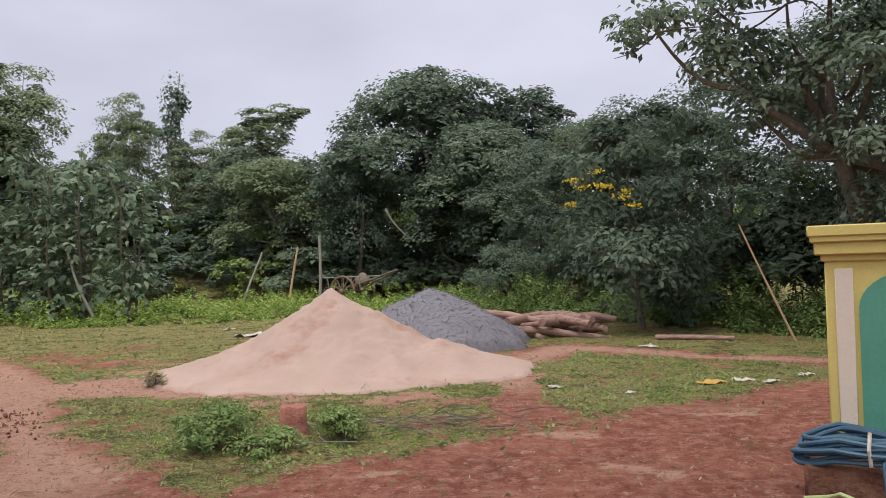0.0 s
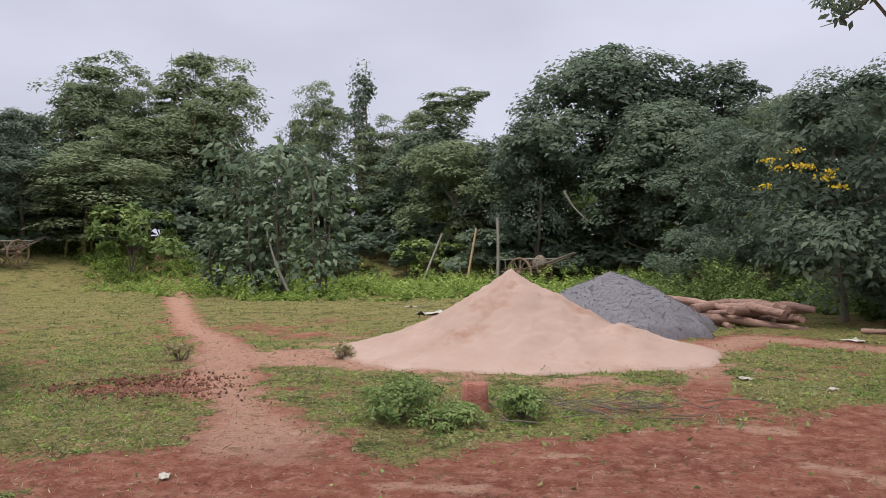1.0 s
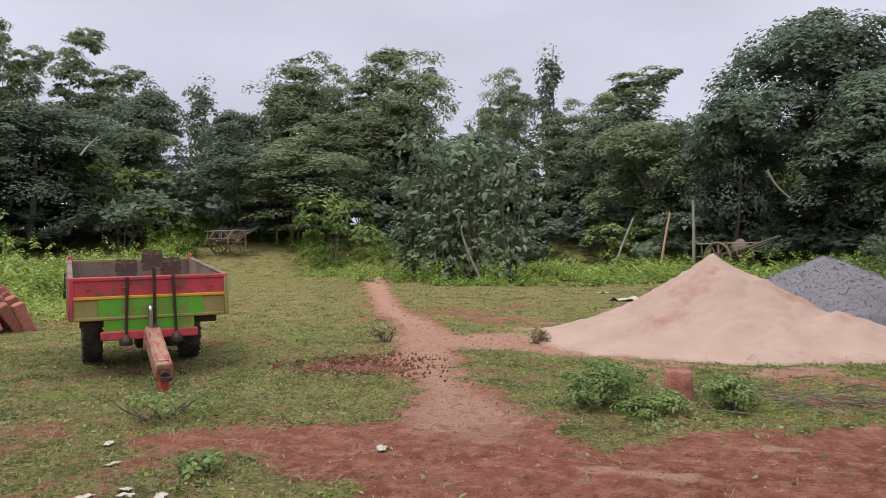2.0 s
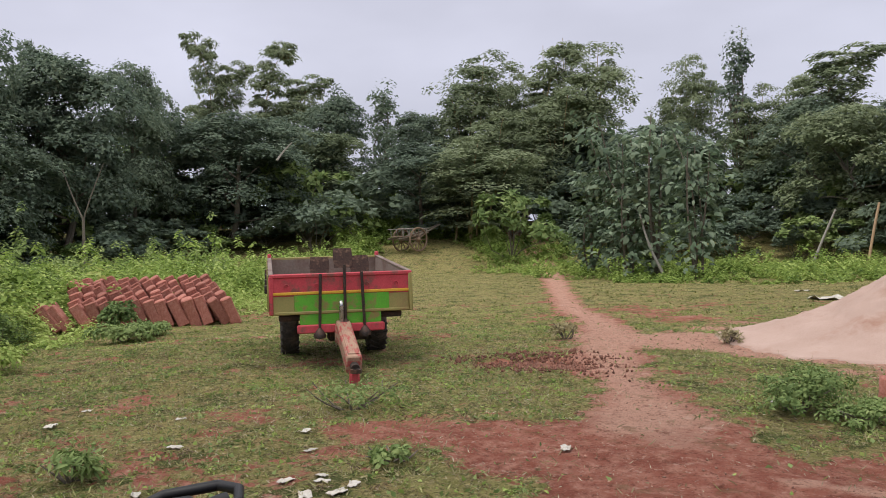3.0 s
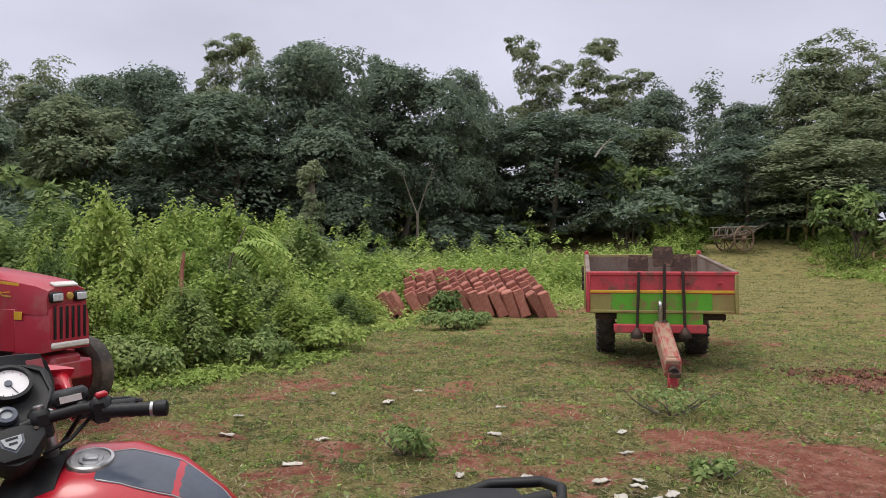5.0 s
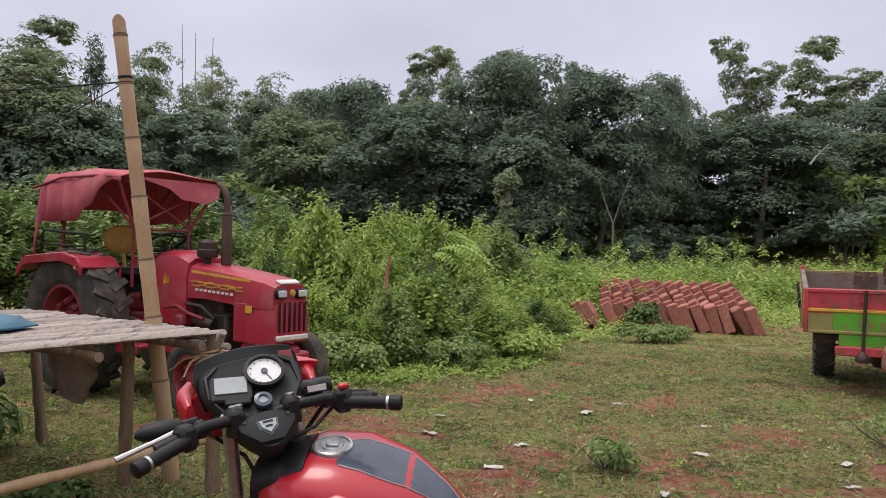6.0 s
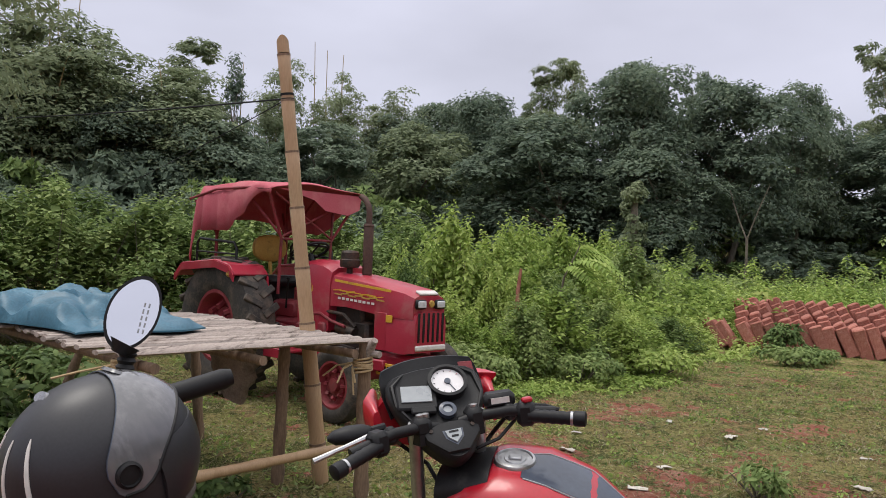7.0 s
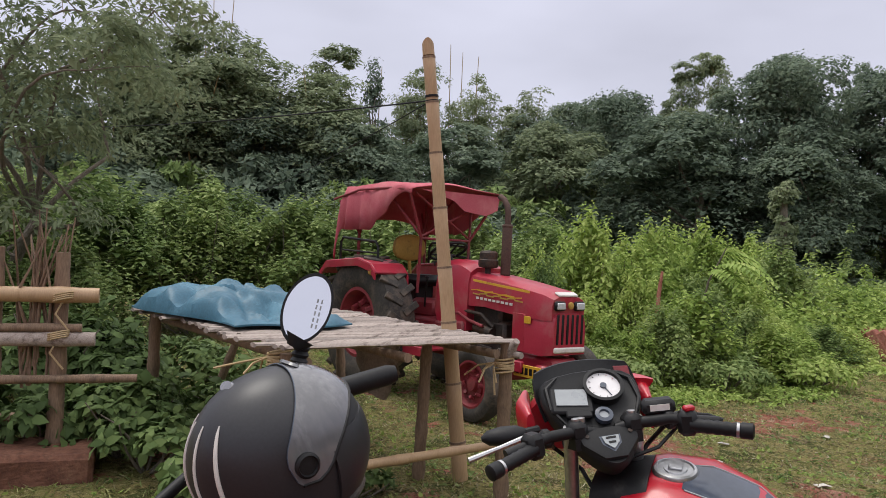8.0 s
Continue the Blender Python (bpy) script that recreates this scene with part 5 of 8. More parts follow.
def shovel(m, label):
    s = thing("shovel", m, label, "shovel", "shovels in the trailer")
    part("handle", Shape().tube([(0, 0, 0.55), (0, 0, 1.25)], 0.018, 8).lathe([(0.001, 0.47), (0.07, 0.48), (0.075, 0.52), (0.05, 0.56), (0.02, 0.6)], 12), IRON, s)
    part("blade", Shape().prism([(-0.105, 1.22), (0.105, 1.22), (0.12, 1.34), (0.11, 1.46), (-0.11, 1.46), (-0.12, 1.34)], 0.012, pose(0, 0, 0, -8, 0, 0)), RUST_BLADE, s, "rusty steel blade")
    return s


for y, z, tilt, lab in ((0.28, -0.09, 2, "old shovel hooked upside down on the trailer board"), (0.03, 0.0, 0, "tall rusty shovel standing blade-up against the trailer"), (-0.3, -0.1, -2, "old shovel with flaky blade hooked on the trailer")):
    shovel(TR @ pose(0.07, y, z, tilt, 0, 0) @ pose(0, 0, 0, 0, 0, 90), lab)

# ---- laterite blocks ----
blk = Shape().box(0, 0, 0, 0.215, 0.4, 0.74, c=0.025).mesh("laterite_block", LATERITE, 0)
bm = bmesh.new()
bm.from_mesh(blk)
bmesh.ops.subdivide_edges(bm, edges=bm.edges, cuts=2, use_grid_fill=True)
for v in bm.verts:
    v.co += v.normal * 0.018 * noise.noise(v.co * 7) + Vector((noise.noise(v.co * 3), 0, 0)) * 0.012
bm.to_mesh(blk)
bm.free()
rng = np.random.default_rng(3)
B0 = Vector((-14.95, 6.75, 0.14))
b_dir = Vector((0.36, 0.93, 0))
b_back = Vector((-0.86, 0.30, 0)).normalized()
turn_b = math.degrees(math.atan2(b_dir.y, b_dir.x))
first = None
for row, z0 in ((0, 0.27), (1, 0.33), (2, 0.41), (3, 0.50), (4, 0.58), (5, 0.64), (3, 0.2), (4, 0.2), (5, 0.2)):
    for k in range(-2, 10):
        p = B0 + b_dir * (0.245 * k - 0.42 - 0.05 * row) + b_back * (0.45 * row)
        lean = -24 + rng.uniform(-8, 8)
        ob = new("laterite_block", blk)
        z = z0 + rng.uniform(-0.02, 0.02)
        ob.matrix_world = pose(p.x + rng.uniform(-0.03, 0.03), p.y + rng.uniform(-0.03, 0.03), z, 0, 0, turn_b) @ pose(0, 0, 0, rng.uniform(-6, 6), lean, rng.uniform(-7, 7)) @ Matrix.Diagonal((rng.uniform(0.88, 1.0), 0.95, rng.uniform(0.7, 0.8) if z0 > 0.25 else 0.5, 1))
        tagged(ob, "rough red laterite block leaning in a stacked row", "block", "laterite blocks")
for x, y, z, a, lean in ((-16.6, 5.25, 0.11, 70, 88), (-16.65, 5.3, 0.27, 66, 86), (-16.2, 5.5, 0.26, 60, -34), (-16.1, 5.7, 0.26, 62, -30), (-15.45, 5.4, 0.26, 60, -34), (-15.4, 5.55, 0.26, 62, -36)):
    ob = new("laterite_block", blk)
    ob.matrix_world = pose(x, y, z, 0, 0, a) @ pose(0, 0, 0, 0, lean, 0) @ Matrix.Scale(0.75, 4)
    tagged(ob, "single rough red laterite block lying beside the stack", "block", "laterite blocks")

# ---- red motorcycle ----
def oval(x, z, w, h, n=16, p=2.6, y0=0.0):
    """A ring in the y, z plane: rounded box of half width w and half height h."""
    out = []
    for k in range(n):
        a = 2 * math.pi * k / n
        c, s = math.cos(a), math.sin(a)
        out.append((x, y0 + w * math.copysign(abs(c) ** (2 / p), c), z + h * math.copysign(abs(s) ** (2 / p), s)))
    return out


def motorcycle(m, steer, lean):
    t = thing("motorcycle", m, "red motorcycle with black fittings parked on grass", "motorcycle", "parked motorcycles")
    secs = ((0.03, 0.86, 0.1, 0.05), (-0.03, 0.87, 0.15, 0.085), (-0.12, 0.872, 0.18, 0.11), (-0.24, 0.86, 0.19, 0.118), (-0.36, 0.825, 0.16, 0.112), (-0.46, 0.785, 0.105, 0.075), (-0.5, 0.775, 0.08, 0.04))
    TM = pose(0.145, -0.01, 0.83, -15, 0, 0) @ pose(0, 0, -0.87)
    tank = part("fuel_tank", Shape().loft([oval(*q, n=28) for q in secs]), BIKE_RED, t, "glossy red fuel tank", smooth=80, m=TM)

    def on_tank(f, ang, k):
        """A place on the tank's skin: f along its sections, ang round it."""
        q = [float(np.interp(f, range(len(secs)), [c[n] for c in secs])) for n in range(4)]
        c, s = math.cos(radians(ang)), math.sin(radians(ang))
        return (q[0], k * q[2] * math.copysign(abs(c) ** (2 / 2.6), c), q[1] + k * q[3] * math.copysign(abs(s) ** (2 / 2.6), s))
    for a0, a1, f0, f1 in ((62, 104, 2.45, 5.9), (146, 168, 1.8, 4.8)):
        rows = []
        for n in range(13):
            f = f0 + (f1 - f0) * n / 12
            pinch = 0.35 + 0.65 * math.sin(math.pi * (0.12 + 0.76 * n / 12))
            mid_a, half_a = (a0 + a1) / 2, (a1 - a0) / 2 * pinch
            angs = [mid_a + half_a * w for w in np.linspace(-1, 1, 7)]
            rows.append([on_tank(f, a, 1.012) for a in angs] + [on_tank(f, a, 1.0) for a in angs[::-1]])
        part("tank_stripe", Shape().loft(rows), BIKE_GREY, tank, "grey-blue stripe", smooth=80)
    for a0, f0, f1 in ((60, 2.5, 5.9), (106, 2.5, 5.9)):
        part("tank_line", Shape().tube([on_tank(f0 + (f1 - f0) * n / 14, 83 + (a0 - 83) * (0.35 + 0.65 * math.sin(math.pi * (0.12 + 0.76 * n / 14))), 1.008) for n in range(15)], 0.0022, 6), LCD, tank, "thin pale pinstripe")
    cap = part("fuel_cap", Shape().lathe([(0.058, 0.955), (0.058, 0.982), (0.054, 0.99), (0.047, 0.992), (0.045, 0.987), (0.03, 0.987), (0.028, 0.99), (0.001, 0.99)], 32, pose(-0.15, 0, -0.003)), CHROME, tank, "brushed steel fuel cap")
    part("key_flap", Shape().box(-0.15, 0, 0.989, 0.036, 0.022, 0.008, c=0.003), CHROME, cap)
    part("tank_collar", Shape().loft([oval(0.06, 0.87, 0.075, 0.06), oval(-0.02, 0.9, 0.11, 0.075), oval(-0.09, 0.91, 0.12, 0.076)]), BLACK, t, "black plastic collar", m=TM)
    for sy in (-1, 1):
        part("shroud", Shape().loft([oval(0.12, 0.72, 0.015, 0.06, y0=sy * 0.17), oval(-0.05, 0.77, 0.03, 0.09, y0=sy * 0.18), oval(-0.25, 0.74, 0.02, 0.07, y0=sy * 0.18)]), BIKE_RED, t)
        part("side_panel", Shape().loft([oval(-0.6, 0.66, 0.02, 0.08, y0=sy * 0.12), oval(-0.8, 0.7, 0.025, 0.09, y0=sy * 0.13), oval(-1.0, 0.76, 0.015, 0.04, y0=sy * 0.11)]), BIKE_RED, t, m=pose(0.14, 0, -0.12))
    RM = pose(0.14, 0, -0.10)
    part("seat", Shape().loft([oval(-0.56, 0.78, 0.08, 0.03), oval(-0.7, 0.785, 0.13, 0.04), oval(-0.85, 0.79, 0.14, 0.045), oval(-0.96, 0.82, 0.135, 0.05), oval(-1.1, 0.845, 0.12, 0.045), oval(-1.25, 0.855, 0.09, 0.03)]), BLACK, t, "black moulded seat", m=RM)
    part("grab_bar", Shape().tube([(-1.02, 0.13, 0.82), (-1.2, 0.14, 0.87), (-1.34, 0.09, 0.885), (-1.37, 0, 0.89), (-1.34, -0.09, 0.885), (-1.2, -0.14, 0.87), (-1.02, -0.13, 0.82)], 0.016, 10), BLACK, t, "black grab bar", m=RM)
    part("tail", Shape().loft([oval(-1.0, 0.75, 0.1, 0.05), oval(-1.3, 0.81, 0.07, 0.04), oval(-1.42, 0.83, 0.04, 0.02)]), BLACK, t, m=RM)
    part("frame", Shape().tube([(0, 0, 0.9), (-0.3, 0, 0.72), (-0.7, 0, 0.68), (-1.2, 0, 0.76)], 0.03, 10).tube([(0, 0, 0.85), (0.0, 0, 0.5), (-0.2, 0, 0.3), (-0.6, 0, 0.3), (-0.7, 0, 0.68)], 0.025, 10), BLACK, t)
    part("engine", Shape().box(-0.32, 0, 0.42, 0.42, 0.3, 0.26, c=0.06).box(-0.16, 0, 0.6, 0.2, 0.18, 0.2, rx=0, ry=-20, c=0.03), IRON, t)
    part("exhaust", Shape().tube([(-0.05, -0.08, 0.55), (0.02, -0.1, 0.4), (-0.2, -0.14, 0.25), (-0.7, -0.17, 0.28), (-1.2, -0.2, 0.42)], [0.02, 0.02, 0.025, 0.045, 0.05], 12), IRON, t)
    part("swingarm", Shape().tube([(-0.6, -0.1, 0.38), (-1.05, -0.1, 0.3)], 0.022, 8).tube([(-0.6, 0.1, 0.38), (-1.05, 0.1, 0.3)], 0.022, 8), BLACK, t)
    part("side_stand", Shape().tube([(-0.45, 0.12, 0.28), (-0.5, 0.3, 0.01)], 0.014, 8), IRON, t)
    wheel(t, -1.05, 0, 0.3, 0.12, 0.22, BLACK, 0, 0, 1, "rear_wheel")
    sm = pose(0, 0, 0, lean, 0, steer)
    # the steered part, in its own axes: x ahead, y to the left
    S = sm @ pose(0, 0, 1.02)

    def sp(name, shape, mat, label="", parent=None):
        return part(name, shape, mat, parent or t, label, m=S)
    bar = sp("handlebar", Shape().tube([(-0.04, 0.28, 0.015), (-0.01, 0.16, 0.035), (0.02, 0.08, 0.03), (0.03, 0.03, 0.02)], 0.015, 10).tube([(-0.04, -0.28, 0.015), (-0.01, -0.16, 0.035), (0.02, -0.08, 0.03), (0.03, -0.03, 0.02)], 0.015, 10), BLACK)
    for sy in (1, -1):
        g = Shape()
        ax = Vector((-0.075, sy * 0.13, -0.02)).normalized()
        a = Vector((-0.035, sy * 0.205, 0.018))
        ribs = []
        for k in range(12):
            ribs += [(a + ax * (0.011 * k), 0.0165 if k % 2 else 0.0185)]
        g.tube([p for p, _ in ribs], [r for _, r in ribs], 12)
        g.tube([a + ax * 0.118, a + ax * 0.124, a + ax * 0.15, a + ax * 0.154], [0.016, 0.0205, 0.0205, 0.014], 12)
        sp("grip", g, BLACK, "ribbed black rubber grip", None)
        sp("bar_end_ring", Shape().tube([a + ax * 0.112, a + ax * 0.119], 0.0192, 14), CHROME)
        sp("switch_box", Shape().box(-0.02, sy * 0.205, 0.022, 0.055, 0.05, 0.065, rz=sy * 25, c=0.012).box(0.0, sy * 0.165, 0.03, 0.04, 0.035, 0.045, c=0.01), BLACK)
        lv = [(0.02, sy * 0.17, 0.03), (0.04, sy * 0.21, 0.03), (0.02, sy * 0.28, 0.02), (0.0, sy * (0.37 if sy > 0 else 0.31), 0.005)]
        sp("lever", Shape().tube(lv, [0.008, 0.008, 0.006, 0.008], 8), CHROME if sy > 0 else BLACK, "bare metal clutch lever" if sy > 0 else "black brake lever")
    sp("kill_switch", Shape().box(-0.03, -0.208, 0.06, 0.022, 0.028, 0.014, c=0.004), BIKE_RED, "red kill switch")
    rv = sp("brake_reservoir", Shape().box(0.03, -0.15, 0.062, 0.055, 0.085, 0.04, rz=-12, c=0.01), BLACK)
    sp("reservoir_window", Shape().box(0.004, -0.145, 0.064, 0.006, 0.05, 0.016, rz=-12), WHITE)
    for y in (0.075, -0.075):
        sp("bar_clamp", Shape().box(0.03, y, 0.03, 0.06, 0.05, 0.05, c=0.012), BLACK)
    for y in (0.062, 0.075, -0.075):
        sp("clamp_bolt", Shape().lathe([(0.012, 0.05), (0.012, 0.062), (0.001, 0.064)], 10, pose(0.03, y, 0)), CHROME)
    for sy in (1, -1):
        sp("fork_tube", Shape().tube([(0.035, sy * 0.09, 0.04), (0.26, sy * 0.09, -0.70)], 0.019, 10), CHROME)
    sp("triple_clamp", Shape().prism([(-0.09, -0.03), (-0.11, 0.03), (0.11, 0.03), (0.09, -0.03)], 0.03, pose(0.03, 0, 0.0, 90, 0, 90)), BLACK)
    # the console slants up and away
    C = S @ pose(0.05, 0, 0.03, 0, -40, 0)

    def cp(name, shape, mat, label="", parent=None):
        return part(name, shape, mat, parent or t, label, m=C)
    outline = [(-0.08, -0.065), (-0.025, -0.135), (0.025, -0.135), (0.08, -0.065), (0.105, 0.0), (0.145, 0.09), (0.125, 0.185), (-0.125, 0.185), (-0.145, 0.09), (-0.105, 0.0)]
    for _ in range(2):
        outline = [((3 * p[0] + q[0]) / 4, (3 * p[1] + q[1]) / 4) if h == 0 else ((p[0] + 3 * q[0]) / 4, (p[1] + 3 * q[1]) / 4) for p, q in zip(outline, outline[1:] + outline[:1]) for h in (0, 1)]
    cons = cp("console", Shape().loft([[(b * 0.9, -a * 0.9, -0.05) for a, b in outline], [(b, -a, -0.012) for a, b in outline], [(b * 0.985, -a * 0.985, 0.004) for a, b in outline], [(b * 0.94, -a * 0.94, 0.012) for a, b in outline], [(b * 0.86, -a * 0.86, 0.008) for a, b in outline]]), BLACK, "black instrument console")
    # raised lower shield and the ridges that frame the instruments
    cp("shield", Shape().loft([[(b * k, a * k, z) for a, b in ((-0.085, -0.015), (-0.05, -0.03), (0, -0.026), (0.05, -0.03), (0.085, -0.015), (0.075, -0.07), (0.03, -0.118), (-0.03, -0.118), (-0.075, -0.07))] for z, k in ((0.006, 1.0), (0.018, 0.96), (0.021, 0.88))]), BLACK)
    for sy in (-1, 1):
        cp("screw", Shape().lathe([(0.006, 0.018), (0.006, 0.024), (0.001, 0.025)], 10, pose(-0.045, sy * 0.058, 0)), IRON)
        cp("ridge", Shape().tube([(-0.01, sy * 0.085, 0.012), (0.06, sy * 0.122, 0.014), (0.13, sy * 0.118, 0.014), (0.165, sy * 0.08, 0.012)], [0.003, 0.006, 0.006, 0.003], 6), BLACK)
    cp("dial_ring", Shape().lathe([(0.044, 0.01), (0.054, 0.01), (0.056, 0.035), (0.047, 0.036), (0.045, 0.018), (0.044, 0.018)], 32, pose(0.105, -0.035, 0), closed=True), BLACK)
    dial = cp("dial", Shape().lathe([(0.046, 0.012), (0.046, 0.026), (0.001, 0.026)], 32, pose(0.105, -0.035, 0)), DIAL, "white round tachometer dial")
    cp("needle", Shape().box(0.088, -0.041, 0.028, 0.04, 0.002, 0.002, rz=20).lathe([(0.009, 0.026), (0.009, 0.031), (0.001, 0.031)], 12, pose(0.105, -0.035, 0)), BIKE_GREY)
    for k in range(9):
        a = radians(-60 + 30 * k)
        cp("tick", Shape().box(0.105 + 0.038 * math.cos(a), -0.035 + 0.038 * math.sin(a), 0.0275, 0.005, 0.001, 0.0015, rz=math.degrees(a)), BIKE_RED if k < 2 else BLACK)
    cp("display_bezel", Shape().box(0.075, 0.062, 0.016, 0.085, 0.115, 0.016, rz=-10, c=0.006), BLACK)
    cp("display", Shape().box(0.082, 0.062, 0.0255, 0.055, 0.085, 0.004, rz=-10, c=0.001), LCD, "grey liquid crystal display")
    cp("display_button", Shape().box(0.028, 0.055, 0.02, 0.024, 0.07, 0.012, rz=-8, c=0.004), BLACK)
    cp("ignition_ring", Shape().lathe([(0.012, 0.01), (0.024, 0.012), (0.024, 0.026), (0.014, 0.028), (0.012, 0.022)], 20, pose(0.015, -0.008, 0), closed=True), BIKE_GREY)
    cp("key_slot", Shape().lathe([(0.013, 0.01), (0.013, 0.022), (0.001, 0.022)], 16, pose(0.015, -0.008, 0)), LCD)
    cp("badge_frame", Shape().loft([[(b, a, z) for a, b in ((-0.028, -0.05), (0.028, -0.05), (0.025, -0.075), (0.0, -0.1), (-0.025, -0.075))] for z in (0.01, 0.022)]), BIKE_GREY)
    cp("badge_plate", Shape().loft([[(b, a, z) for a, b in ((-0.022, -0.054), (0.022, -0.054), (0.019, -0.074), (0.0, -0.093), (-0.019, -0.074))] for z in (0.02, 0.0265)]), LCD)
    for k in range(2):
        cp("badge_bar", Shape().box(-0.06 - 0.014 * k, 0, 0.0275, 0.005, 0.026 - 0.008 * k, 0.002), BLACK)
    # screen and cowl ahead of the console
    scr = []
    for k, (x, z) in enumerate(((0.18, 0.05), (0.215, 0.108), (0.243, 0.148), (0.256, 0.17))):
        w = (0.135, 0.146, 0.142, 0.132)[k]
        scr.append([(x - 0.06 * (abs(v) ** 2.2), w * v, z - 0.01 * abs(v) ** 2) for v in np.linspace(-1, 1, 13)])
    back = [[(x + 0.012, y, z) for x, y, z in r] for r in scr]
    ws = Shape()
    ws.loft([a + b[::-1] for a, b in zip(scr, back)])
    sp("windscreen", ws, BLACK, "short black fly screen")
    sp("inner_panel", Shape().loft([[(x - 0.02 - 0.05 * abs(v) ** 2.2, 0.138 * v, z) for v in (-0.95, -0.88, -0.82, -0.76, -0.7)] + [(x - 0.026 - 0.05 * abs(v) ** 2.2, 0.138 * v, z) for v in (-0.7, -0.76, -0.82, -0.88, -0.95)] for x, z in ((0.21, 0.09), (0.235, 0.13), (0.246, 0.15))]), RED_DULL, "dark red inner panel")
    sp("fin", Shape().loft([[(0.2, -0.15, 0.11), (0.24, -0.15, 0.12), (0.22, -0.15, 0.06)], [(0.19, -0.185, 0.105), (0.22, -0.185, 0.11), (0.205, -0.18, 0.06)], [(0.185, -0.205, 0.1), (0.195, -0.206, 0.102), (0.19, -0.205, 0.092)]]), BIKE_RED)
    sp("cowl", Shape().loft([oval(0.2, 0.02, 0.165, 0.085), oval(0.26, 0.01, 0.16, 0.1), oval(0.34, -0.02, 0.12, 0.09), oval(0.38, -0.04, 0.08, 0.06)]), BIKE_RED, "red headlamp cowl")
    for sy in (1, -1):
        sp("cowl_wing", Shape().loft([oval(0.14, 0.02, 0.012, 0.045, y0=sy * 0.17), oval(0.2, 0.05, 0.022, 0.05, y0=sy * 0.175), oval(0.27, 0.07, 0.012, 0.035, y0=sy * 0.15)]), BIKE_RED)
    ml = sp("turn_signal", Shape().tube([(0.1, 0.16, 0.03), (0.09, 0.2, 0.03)], 0.012, 8).loft([[(0.09 + r * math.cos(2 * math.pi * k / 12), y, 0.03 + 0.75 * r * math.sin(2 * math.pi * k / 12)) for k in range(12)] for y, r in ((0.2, 0.018), (0.22, 0.03), (0.26, 0.034), (0.3, 0.026), (0.318, 0.008))]), BLACK, "black turn signal pod")
    sp("turn_signal", Shape().tube([(0.1, -0.16, 0.0), (0.1, -0.2, 0.0)], 0.012, 8).box(0.1, -0.23, 0.0, 0.05, 0.07, 0.04, c=0.015), BLACK)
    sp("cable", Shape().tube([(0.03, 0.16, 0.02), (0.12, 0.12, -0.03), (0.12, 0.05, -0.1), (0.02, 0.02, -0.2)], 0.006, 6).tube([(0.02, -0.17, 0.02), (0.1, -0.14, -0.05), (0.08, -0.06, -0.12), (0.0, 0.0, -0.22)], 0.006, 6).tube([(0.02, -0.2, 0.01), (-0.02, -0.12, -0.03), (0.0, -0.06, -0.05)], 0.005, 6), BLACK)
    sp("front_mudguard", Shape().loft([[(0.285 + 0.335 * math.cos(radians(a)), y, -0.72 + 0.335 * math.sin(radians(a)) - 6 * y * y) for y in (-0.07, -0.035, 0, 0.035, 0.07)] + [(0.285 + 0.33 * math.cos(radians(a)), y, -0.735 + 0.33 * math.sin(radians(a)) - 6 * y * y) for y in (0.07, 0.035, 0, -0.035, -0.07)] for a in range(40, 161, 15)]), BIKE_RED, "red front mudguard")
    fw = wheel(t, 0, 0, 0.3, 0.1, 0.22, BLACK, 0, 0, 1, "front_wheel")
    fw.matrix_basis = sm @ pose(0.285, 0, 0.3)
    return t


motorcycle(pose(-1.795, 1.463, gz(-1.7, 1.3), 0, 0, -97), -61, -10)


